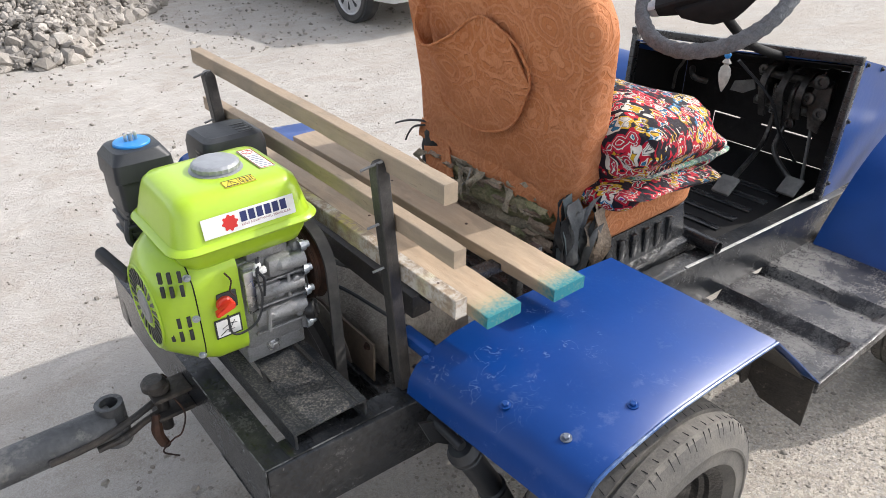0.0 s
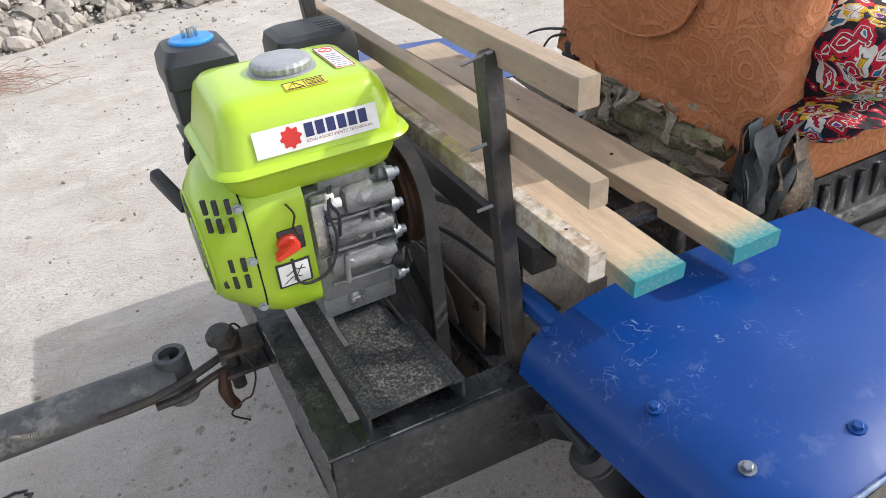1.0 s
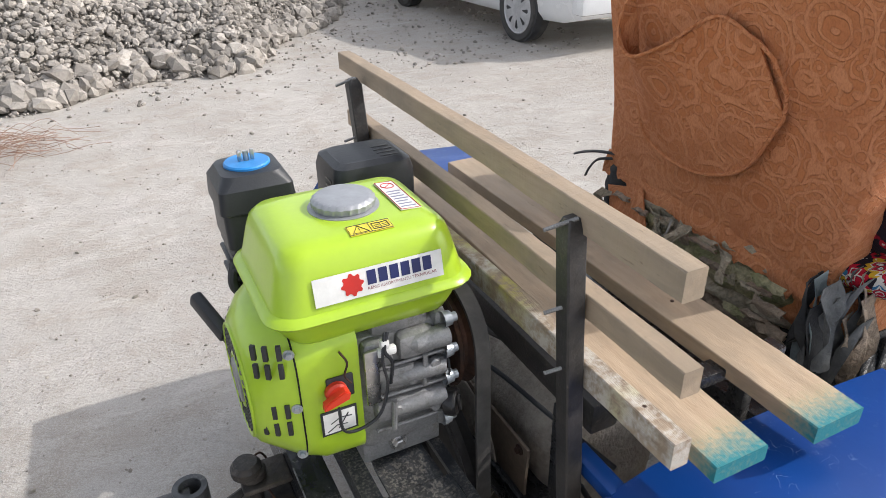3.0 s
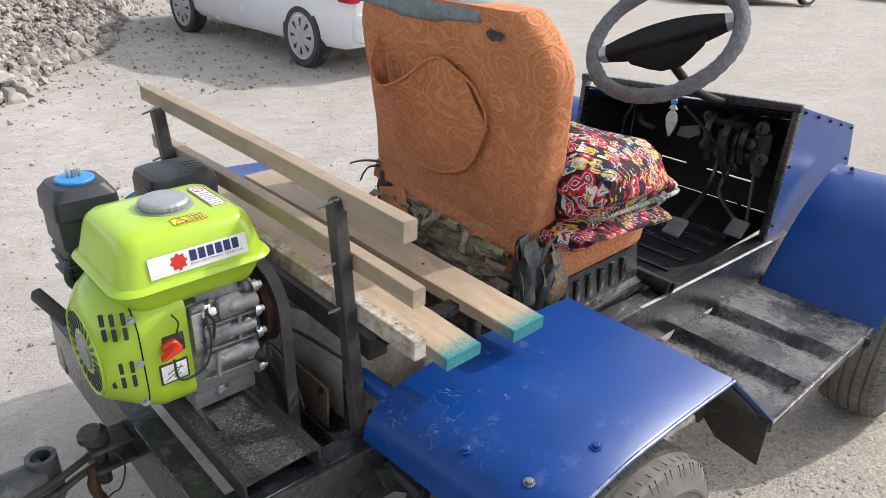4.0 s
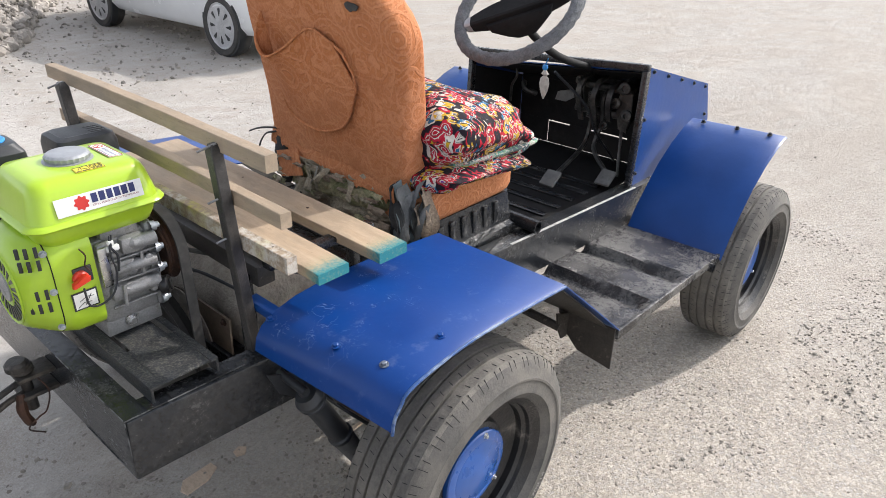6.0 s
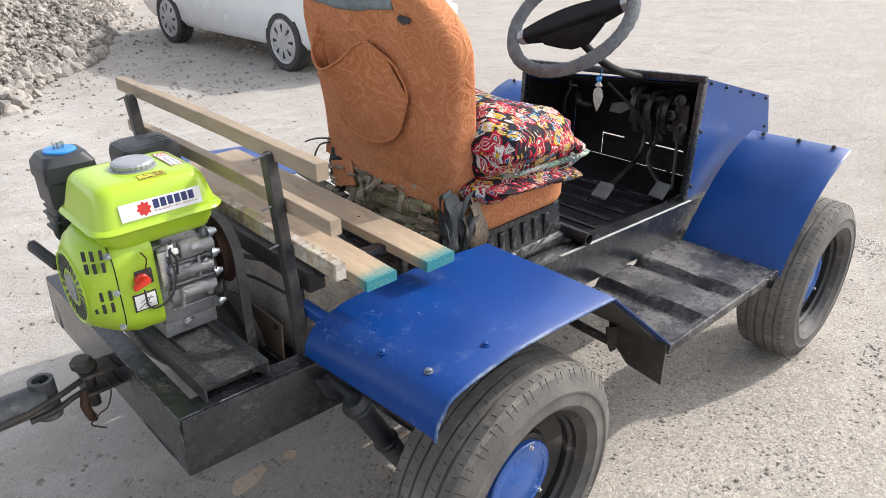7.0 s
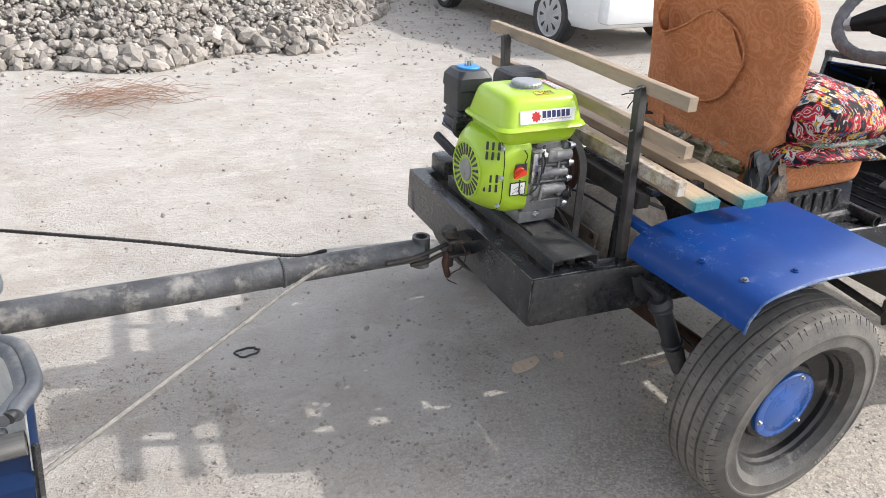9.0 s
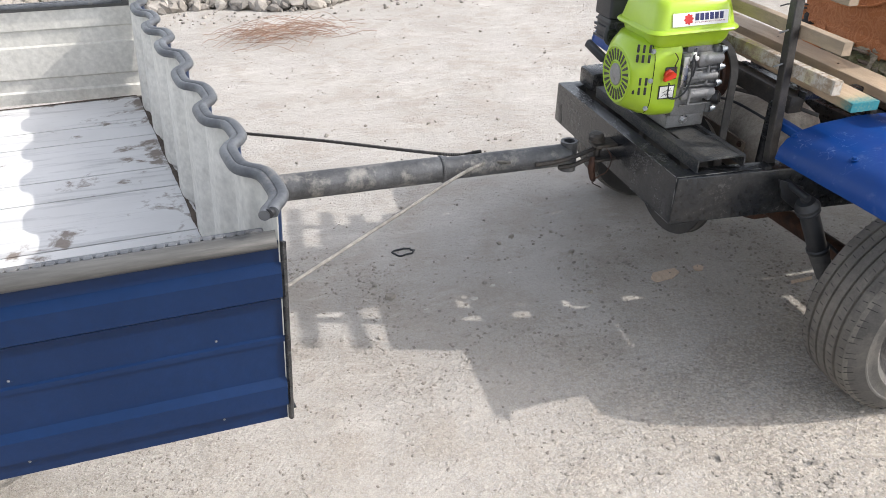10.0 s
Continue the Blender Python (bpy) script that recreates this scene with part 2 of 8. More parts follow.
def scratched_blue():
    """Blue gloss paint with pale curling scratches and chips where the boards rub."""
    m, node, op, blend, step, finish, place = node_kit("scratched_blue", 0.46)
    b = m.node_tree.nodes["Principled BSDF"]
    b.inputs["Specular IOR Level"].default_value = 0.28
    b.inputs["Roughness"].default_value = 0.36
    b.inputs["Coat Weight"].default_value = 0.05
    b.inputs["Coat Roughness"].default_value = 0.15
    big = node("TexNoise", [("Vector", place)], Scale=5.0, Detail=5.0).outputs["Fac"]
    col = blend(step(big, 0.5, 0.2), (0.002, 0.037, 0.185), (0.003, 0.045, 0.218))
    dust = node("TexNoise", [("Vector", place)], Scale=16.0, Detail=8.0, Roughness=0.7).outputs["Fac"]
    col = blend(op("MULTIPLY", step(dust, 0.68, 0.09), 0.35), col, (0.20, 0.25, 0.38))
    curl = node("TexNoise", [("Vector", warped(node, place, 30.0, 0.03))], Scale=58.0, Detail=1.0).outputs["Fac"]
    line = op("SUBTRACT", 1.0, step(op("ABSOLUTE", op("SUBTRACT", curl, 0.5)), 0.008, 0.006))
    hair = node("TexNoise", [("Vector", node("Mapping", [("Vector", warped(node, place, 9.0, 0.04))], Scale=(1.0, 0.18, 1.0), Rotation=(0, 0, 0.7)).outputs[0])], Scale=120.0, Detail=2.0).outputs["Fac"]
    line = op("MAXIMUM", line, op("MULTIPLY", step(hair, 0.70, 0.02), 0.8))
    gate = node("TexNoise", [("Vector", place)], Scale=20.0, Detail=4.0).outputs["Fac"]
    axis = node("SeparateXYZ", [(0, place)]).outputs
    near = op("SUBTRACT", 1.0, step(op("ABSOLUTE", op("SUBTRACT", axis[0], 0.46)), 0.13, 0.09))
    near = op("ADD", 0.12, op("MULTIPLY", near, step(axis[1], -0.20, 0.09)))
    mark = op("MULTIPLY", op("MULTIPLY", line, step(gate, 0.575, 0.04)), near)
    chip = node("TexVoronoi", [("Vector", place)], Scale=52.0).outputs["Distance"]
    gate2 = node("TexNoise", [("Vector", place)], Scale=11.0, Detail=2.0).outputs["Fac"]
    mark = op("MAXIMUM", mark, op("MULTIPLY", op("SUBTRACT", 1.0, step(chip, 0.055, 0.02)), step(gate2, 0.62, 0.03)))
    col = blend(op("MULTIPLY", mark, 0.45), col, (0.40, 0.50, 0.66))
    ripple = node("TexNoise", [("Vector", place)], Scale=45.0, Detail=3.0).outputs["Fac"]
    return finish(col, op("ADD", big, op("MULTIPLY", ripple, 0.12)), 0.10, 0.02)


M["bluescratch"] = scratched_blue()


def painted_rail_wood():
    """Grey weathered pine with remains of whitish and yellow-green paint."""
    m, node, op, blend, step, finish, place = node_kit("painted_pine", 0.8)
    st = node("Mapping", [("Vector", place)], Scale=(14, 0.7, 14))
    grain = node("TexNoise", [("Vector", st.outputs[0])], Scale=7.0, Detail=7.0).outputs["Fac"]
    fine = node("TexNoise", [("Vector", st.outputs[0])], Scale=70.0, Detail=4.0).outputs["Fac"]
    flake = node("TexNoise", [("Vector", place)], Scale=38.0, Detail=9.0, Roughness=0.75).outputs["Fac"]
    hue = node("TexNoise", [("Vector", place)], Scale=7.0, Detail=3.0).outputs["Fac"]
    col = blend(step(grain, 0.5, 0.16), (0.36, 0.28, 0.20), (0.25, 0.195, 0.14))
    col = blend(op("MULTIPLY", step(fine, 0.55, 0.15), 0.45), col, (0.13, 0.10, 0.075))
    col = blend(op("MULTIPLY", step(flake, 0.50, 0.07), 0.8), col, blend(step(hue, 0.60, 0.06), (0.52, 0.49, 0.44), (0.42, 0.37, 0.10)))
    col = blend(op("MULTIPLY", step(flake, 0.68, 0.03), 0.7), col, (0.09, 0.075, 0.06))
    return finish(col, op("ADD", fine, op("MULTIPLY", flake, 0.7)), 0.35, 0.006)


M["paintwood"] = painted_rail_wood()


def sawn_pine():
    """Pale sawn pine: long grain, saw ripples across it, small knots, handled dirt."""
    m, node, op, blend, step, finish, place = node_kit("sawn_pine", 0.66)
    st = node("Mapping", [("Vector", warped(node, place, 3.0, 0.02))], Scale=(14, 0.55, 14))
    grain = node("TexNoise", [("Vector", st.outputs[0])], Scale=7.0, Detail=8.0, Roughness=0.65).outputs["Fac"]
    fine = node("TexNoise", [("Vector", st.outputs[0])], Scale=75.0, Detail=4.0).outputs["Fac"]
    patch = node("TexNoise", [("Vector", place)], Scale=5.0, Detail=6.0, Roughness=0.65).outputs["Fac"]
    kn = node("Mapping", [("Vector", place)], Scale=(1.0, 0.55, 1.0))
    cell = node("TexVoronoi", [("Vector", kn.outputs[0])], Scale=9.0).outputs["Distance"]
    col = blend(step(grain, 0.5, 0.15), (0.385, 0.300, 0.215), (0.315, 0.240, 0.168))
    col = blend(op("MULTIPLY", step(fine, 0.57, 0.15), 0.25), col, (0.27, 0.19, 0.125))
    col = blend(op("MULTIPLY", step(patch, 0.55, 0.08), 0.7), col, (0.29, 0.235, 0.175))
    mark = node("TexNoise", [("Vector", node("Mapping", [("Vector", place)], Scale=(3.0, 0.6, 3.0)).outputs[0])], Scale=60.0, Detail=6.0, Roughness=0.7).outputs["Fac"]
    col = blend(op("MULTIPLY", step(mark, 0.64, 0.03), 0.55), col, (0.16, 0.115, 0.075))
    col = blend(op("MULTIPLY", op("SUBTRACT", 1.0, step(cell, 0.085, 0.03)), 0.75), col, (0.20, 0.11, 0.06))
    grime = node("TexNoise", [("Vector", node("Mapping", [("Vector", warped(node, place, 6.0, 0.05))], Scale=(2.2, 0.6, 2.2)).outputs[0])], Scale=10.0, Detail=8.0, Roughness=0.68).outputs["Fac"]
    col = blend(op("MULTIPLY", step(grime, 0.53, 0.07), 0.55), col, (0.22, 0.180, 0.135))
    saw = node("TexNoise", [("Vector", node("Mapping", [("Vector", place)], Scale=(1.5, 16, 1.5)).outputs[0])], Scale=14.0, Detail=3.0).outputs["Fac"]
    return finish(col, op("ADD", op("ADD", fine, grain), op("MULTIPLY", saw, 0.9)), 0.25, 0.005)


M["wood"] = sawn_pine()


M["greyrubber"] = mat("grey_rubber_pad", (0.13, 0.13, 0.125), (0.09, 0.09, 0.088), 0.7, scale=20, bump=0.2)
M["dustymetal"] = mat("dusty_metal", (0.43, 0.385, 0.33), (0.31, 0.275, 0.235), 0.9, scale=14, bump=0.8, dirt=(0.46, 0.415, 0.355), dirt_at=(0.45, 0.7))
M["plate"] = mat("brown_plate", (0.17, 0.13, 0.098), (0.11, 0.085, 0.066), 0.6, scale=8, bump=0.15, dirt=(0.24, 0.195, 0.15), dirt_at=(0.52, 0.75))
M["rubber"] = mat("belt_rubber", (0.065, 0.062, 0.06), (0.10, 0.094, 0.088), 0.7, scale=18, bump=0.1)
M["galv"] = mat("dull_zinc", (0.30, 0.30, 0.30), (0.22, 0.215, 0.21), 0.5, metal=0.6, scale=16, bump=0.15)
# dark rubber: paints the shade on inner tyre walls; also the black pulley
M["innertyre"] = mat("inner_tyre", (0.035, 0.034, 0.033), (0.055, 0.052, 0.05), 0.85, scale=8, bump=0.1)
M["zinc"] = mat("zinc_bolt", (0.50, 0.54, 0.58), (0.38, 0.42, 0.47), 0.35, metal=0.7, scale=40, bump=0.05)


# ---- mesh helpers ----
def part(name, bm, material, parent=None, label="", smooth=35, at=None):
    """Links a bmesh as one mesh object, under a thing or a part if given."""
    me = bpy.data.meshes.new(name)
    bmesh.ops.recalc_face_normals(bm, faces=bm.faces)
    bm.to_mesh(me)
    bm.free()
    for one in material if isinstance(material, (list, tuple)) else [material]:
        me.materials.append(one)
    if smooth:
        me.shade_smooth()
        me.set_sharp_from_angle(angle=radians(smooth))
    ob = new(name, me)
    if parent:
        ob.parent = parent
        ob.matrix_parent_inverse = base_of(parent).inverted()
    if label:
        ob["label"] = label
    return ob


def base_of(ob):
    m = ob.matrix_basis.copy()
    while ob.parent:
        m = ob.parent.matrix_basis @ ob.matrix_parent_inverse @ m
        ob = ob.parent
    return m


def thing(name, where, label, category, group="", kind=""):
    ob = new(name)
    ob.empty_display_size = 0.1
    ob.matrix_basis = Matrix.Translation(where)
    return tagged(ob, label, category, group, kind)


def box(bm, x0, x1, y0, y1, z0, z1, bevel=0.0, m=None, seg=2):
    made = bmesh.ops.create_cube(bm, size=1)["verts"]
    for v in made:
        v.co = Vector((x0 + (x1 - x0) * (v.co.x + 0.5), y0 + (y1 - y0) * (v.co.y + 0.5), z0 + (z1 - z0) * (v.co.z + 0.5)))
    if bevel:
        edges = list({e for v in made for e in v.link_edges})
        out = bmesh.ops.bevel(bm, geom=edges, offset=bevel, segments=seg, affect="EDGES", profile=0.5)
        made = list({v for f in out["faces"] for v in f.verts} | {v for v in made if v.is_valid})
    if m is not None:
        for v in made:
            v.co = m @ v.co
    return made


def axes(p0, p1, up=(0, 0, 1)):
    p0, p1 = Vector(p0), Vector(p1)
    a = (p1 - p0).normalized()
    s = a.cross(Vector(up))
    if s.length < 1e-4:
        s = a.cross(Vector((1, 0, 0)))
    s.normalize()
    u = s.cross(a)
    return Matrix(((a.x, s.x, u.x, p0.x), (a.y, s.y, u.y, p0.y), (a.z, s.z, u.z, p0.z), (0, 0, 0, 1))), (p1 - p0).length


def beam(bm, p0, p1, wide, high, bevel=0.003, up=(0, 0, 1)):
    """A bar of that width and height whose middle line runs from p0 to p1."""
    m, n = axes(p0, p1, up)
    return box(bm, 0, n, -wide / 2, wide / 2, -high / 2, high / 2, bevel, m)


def smooth_line(pts, steps=6):
    """A Catmull-Rom line through the points."""
    p = [Vector(q) for q in pts]
    p = [2 * p[0] - p[1], *p, 2 * p[-1] - p[-2]]
    out = []
    for i in range(1, len(p) - 2):
        a, b, c, d = p[i - 1:i + 3]
        for k in range(steps):
            t = k / steps
            out.append(0.5 * (2 * b + (c - a) * t + (2 * a - 5 * b + 4 * c - d) * t * t + (3 * b - a - 3 * c + d) * t ** 3))
    return out + [p[-2]]


def tube(bm, pts, r, seg=10, closed=False, caps=True, squash=1.0):
    """A round bar along the points; r a number or one for each point."""
    pts = [Vector(q) for q in pts]
    n = len(pts)
    rs = r if isinstance(r, (list, tuple)) else [r] * n
    rings, prev = [], None
    for i, p in enumerate(pts):
        d = (pts[(i + 1) % n] - pts[i - 1]) if closed else (pts[min(i + 1, n - 1)] - pts[max(i - 1, 0)])
        d.normalize()
        s = prev - d * prev.dot(d) if prev is not None else d.cross(Vector((0, 0, 1)))
        if s.length < 1e-3:
            s = d.cross(Vector((0.3, 1, 0)))
        s.normalize()
        prev = s
        u = d.cross(s)
        rings.append([bm.verts.new(p + rs[i] * (math.cos(a) * s + squash * math.sin(a) * u)) for a in (2 * math.pi * k / seg for k in range(seg))])
    for i in range(n if closed else n - 1):
        a, b = rings[i], rings[(i + 1) % n]
        for k in range(seg):
            bm.faces.new((a[k], a[(k + 1) % seg], b[(k + 1) % seg], b[k]))
    if caps and not closed:
        bm.faces.new(rings[0]), bm.faces.new(rings[-1])
    return rings


def pipe(bm, p0, p1, r, inner, seg=24):
    """A hollow pipe."""
    m, n = axes(p0, p1)
    lathe(bm, [(r, 0), (r, n), (inner, n), (inner, 0)], m @ Matrix(((0, 0, 1, 0), (1, 0, 0, 0), (0, 1, 0, 0), (0, 0, 0, 1))), seg, loop=True)


def lathe(bm, profile, m, seg=32, loop=False, cap=False):
    """Turns (radius, height) pairs about z, then moves them by m."""
    rings = []
    for r, h in profile:
        rings.append([bm.verts.new(m @ Vector((r * math.cos(a), r * math.sin(a), h))) for a in (2 * math.pi * k / seg for k in range(seg))] if r > 1e-6 else [bm.verts.new(m @ Vector((0, 0, h)))])
    pairs = list(zip(rings, rings[1:])) + ([(rings[-1], rings[0])] if loop else [])
    for a, b in pairs:
        for k in range(seg):
            q = [a[k % len(a)], a[(k + 1) % len(a)], b[(k + 1) % len(b)], b[k % len(b)]]
            q = [v for i, v in enumerate(q) if v not in q[:i]]
            if len(q) > 2:
                bm.faces.new(q)
    if cap:
        for ring in (rings[0], rings[-1]):
            if len(ring) > 2:
                bm.faces.new(ring)
    return rings


def disc(bm, where, normal, r, h, seg=16, bevel=0.0):
    """A short upright cylinder with rounded rim, its base at where."""
    m = Matrix.Translation(where) @ Vector(normal).to_track_quat("Z", "Y").to_matrix().to_4x4()
    prof = [(0, 0), (r, 0), (r, h - bevel), (r - bevel, h), (0, h)] if bevel else [(0, 0), (r, 0), (r, h), (0, h)]
    lathe(bm, prof, m, seg)


def sheet(bm, rows, thick, closed=False):
    """A sheet of some thickness from rows of points (each row as long as the others)."""
    grid = [[Vector(p) for p in row] for row in rows]
    nr, nc = len(grid), len(grid[0])

    def normal(i, j):
        a = grid[min(i + 1, nr - 1)][j] - grid[max(i - 1, 0)][j]
        b = grid[i][min(j + 1, nc - 1)] - grid[i][max(j - 1, 0)]
        return a.cross(b).normalized()

    top = [[bm.verts.new(grid[i][j]) for j in range(nc)] for i in range(nr)]
    low = [[bm.verts.new(grid[i][j] - normal(i, j) * thick) for j in range(nc)] for i in range(nr)]
    for i in range(nr - 1):
        for j in range(nc - 1):
            bm.faces.new((top[i][j], top[i][j + 1], top[i + 1][j + 1], top[i + 1][j]))
            bm.faces.new((low[i][j], low[i + 1][j], low[i + 1][j + 1], low[i][j + 1]))
    for j in range(nc - 1):
        for i in (0, nr - 1):
            bm.faces.new((top[i][j], top[i][j + 1], low[i][j + 1], low[i][j]))
    for i in range(nr - 1):
        for j in (0, nc - 1):
            bm.faces.new((top[i][j], top[i + 1][j], low[i + 1][j], low[i][j]))
    return top


def extrude_poly(bm, pts, direction, bevel=0.0):
    """A prism: the closed outline pts pushed along direction."""
    d = Vector(direction)
    a = [bm.verts.new(p) for p in pts]
    b = [bm.verts.new(Vector(p) + d) for p in pts]
    faces = [bm.faces.new(a), bm.faces.new(list(reversed(b)))]
    n = len(a)
    for i in range(n):
        faces.append(bm.faces.new((a[i], b[i], b[(i + 1) % n], a[(i + 1) % n])))
    if bevel:
        bmesh.ops.bevel(bm, geom=[e for f in faces[:2] for e in f.edges], offset=bevel, segments=2, affect="EDGES")
    return faces


def rounded(w, h, r, n=5):
    """Corner points of a rounded rectangle about the origin."""
    out = []
    for cx, cy, a0 in ((w / 2 - r, h / 2 - r, 0), (-w / 2 + r, h / 2 - r, 90), (-w / 2 + r, -h / 2 + r, 180), (w / 2 - r, -h / 2 + r, 270)):
        out += [(cx + r * math.cos(radians(a0 + 90 * k / n)), cy + r * math.sin(radians(a0 + 90 * k / n))) for k in range(n + 1)]
    return out


def loft(bm, loops, cap=True):
    """Joins closed loops of equal length."""
    rings = [[bm.verts.new(p) for p in lp] for lp in loops]
    n = len(rings[0])
    for a, b in zip(rings, rings[1:]):
        for k in range(n):
            bm.faces.new((a[k], a[(k + 1) % n], b[(k + 1) % n], b[k]))
    if cap:
        bm.faces.new(rings[0]), bm.faces.new(list(reversed(rings[-1])))
    return rings


def bolt(bm, where, normal, r=0.008, h=0.006):
    m = Matrix.Translation(where) @ Vector(normal).to_track_quat("Z", "Y").to_matrix().to_4x4()
    lathe(bm, [(r * 1.6, 0), (r * 1.6, h * 0.3), (r * 1.05, h * 0.32)], m, 12, cap=True)
    lathe(bm, [(r, h * 0.3), (r, h), (r * 0.8, h * 1.15), (0, h * 1.15)], m, 6)


# ---- ground and far things ----
def ground_height(x, y):
    z = 0.010 * noise.noise(Vector((x * 0.9, y * 0.9, 3))) + 0.004 * noise.noise(Vector((x * 4, y * 4, 7)))
    return z - 0.042 * min(max(x - 5.5, 0), 24)


def ground_material():
    """Pale trodden dust: broad stains, drag marks, lumps, and crumbs that gather in drifts."""
    m, node, op, blend, step, finish, place = node_kit("dusty_ground", 0.97)
    broad = node("TexNoise", [("Vector", place)], Scale=0.7, Detail=9.0, Roughness=0.64).outputs["Fac"]
    mid = node("TexNoise", [("Vector", warped(node, place, 2.0, 0.3))], Scale=4.5, Detail=10.0, Roughness=0.66).outputs["Fac"]
    drift = node("TexNoise", [("Vector", place)], Scale=1.6, Detail=6.0, Roughness=0.62).outputs["Fac"]
    streak_at = node("Mapping", [("Vector", warped(node, place, 1.2, 0.25))], Scale=(0.8, 2.1, 1.0), Rotation=(0, 0, 0.35))
    streak = node("TexNoise", [("Vector", streak_at.outputs[0])], Scale=4.0, Detail=9.0, Roughness=0.7).outputs["Fac"]
    scuff_at = node("Mapping", [("Vector", warped(node, place, 9.0, 0.05))], Scale=(1.0, 1.9, 1.0), Rotation=(0, 0, 0.5))
    scuff = node("TexNoise", [("Vector", scuff_at.outputs[0])], Scale=30.0, Detail=5.0, Roughness=0.6).outputs["Fac"]
    clod = node("TexNoise", [("Vector", place)], Scale=70.0, Detail=4.0, Roughness=0.6).outputs["Fac"]
    dusty = node("TexNoise", [("Vector", place)], Scale=260.0, Detail=3.0, Roughness=0.7).outputs["Fac"]
    loose = step(drift, 0.50, 0.10)
    far = step(node("SeparateXYZ", [(0, place)]).outputs[0], 3.4, 1.8)
    col = blend(step(broad, 0.5, 0.12), (0.448, 0.424, 0.392), (0.362, 0.340, 0.311))
    col = blend(op("MULTIPLY", step(mid, 0.54, 0.07), 0.70), col, (0.335, 0.298, 0.256))
    col = blend(op("MULTIPLY", step(streak, 0.58, 0.05), 0.55), col, (0.515, 0.490, 0.455))
    col = blend(op("MULTIPLY", op("SUBTRACT", 1.0, step(streak, 0.40, 0.04)), 0.5), col, (0.34, 0.308, 0.27))
    col = blend(op("MULTIPLY", step(clod, 0.63, 0.03), op("ADD", 0.22, op("MULTIPLY", loose, 0.40))), col, (0.30, 0.268, 0.232))
    col = blend(op("MULTIPLY", step(scuff, 0.64, 0.03), op("ADD", 0.06, op("MULTIPLY", loose, 0.16))), col, (0.30, 0.268, 0.232))
    col = blend(op("MULTIPLY", step(dusty, 0.55, 0.06), 0.40), col, (0.285, 0.255, 0.22))
    col = blend(op("MULTIPLY", op("SUBTRACT", 1.0, step(dusty, 0.44, 0.06)), 0.35), col, (0.60, 0.575, 0.54))
    axis = node("SeparateXYZ", [(0, warped(node, place, 1.5, 0.6))]).outputs
    coarse = op("MULTIPLY", op("ADD", 0.35, op("MULTIPLY", step(axis[0], 0.2, 0.6), 0.65)), op("SUBTRACT", 1.0, step(axis[1], 0.65, 0.5)))
    grain = node("TexVoronoi", [("Vector", warped(node, place, 60.0, 0.008))], Scale=135.0)
    tone = node("SeparateColor", [(0, grain.outputs["Color"])]).outputs[0]
    speck = blend(step(tone, 0.55, 0.3), (0.24, 0.20, 0.155), (0.52, 0.47, 0.40))
    col = blend(op("MULTIPLY", op("MULTIPLY", step(tone, 0.30, 0.25), coarse), 0.75), col, speck)
    track_at = node("Mapping", [("Vector", warped(node, place, 0.6, 1.4))], Scale=(0.35, 1.3, 1.0), Rotation=(0, 0, -0.25))
    track = node("TexNoise", [("Vector", track_at.outputs[0])], Scale=1.6, Detail=9.0, Roughness=0.68).outputs["Fac"]
    col = blend(op("MULTIPLY", far, 0.62), col, (0.325, 0.302, 0.274))
    col = blend(op("MULTIPLY", op("MULTIPLY", step(track, 0.50, 0.05), far), 0.6), col, (0.33, 0.295, 0.255))
    lumps = op("ADD", op("MULTIPLY", step(clod, 0.60, 0.06), op("ADD", 0.06, op("MULTIPLY", loose, 0.22))), op("MULTIPLY", step(scuff, 0.60, 0.12), op("ADD", 0.08, op("MULTIPLY", loose, 0.18))))
    lumps = op("ADD", lumps, op("MULTIPLY", op("MULTIPLY", op("SUBTRACT", 0.6, grain.outputs["Distance"]), coarse), 0.085))
    height = op("ADD", op("ADD", lumps, op("MULTIPLY", dusty, 0.045)), op("ADD", op("MULTIPLY", streak, 0.7), op("ADD", op("MULTIPLY", mid, 1.3), op("MULTIPLY", op("MULTIPLY", track, far), 2.5))))
    return finish(col, height, 0.6, 0.028)


M["ground"] = ground_material()


def build_ground():
    bm = bmesh.new()
    n = 150
    def axis(c, k):
        return [c + 2.2 * math.sinh(5.6 * (i / n * 2 - 1)) * k for i in range(n + 1)]
    xs, ys = axis(0.8, 1.6), axis(1.5, 1.6)
    grid = [[bm.verts.new((x, y, ground_height(x, y))) for y in ys] for x in xs]
    for i in range(n):
        for j in range(n):
            bm.faces.new((grid[i][j], grid[i + 1][j], grid[i + 1][j + 1], grid[i][j + 1]))
    return tagged(part("ground", bm, M["ground"], smooth=180), "pale dusty trodden earth strewn with fine gravel", "ground", kind="structure")


build_ground()


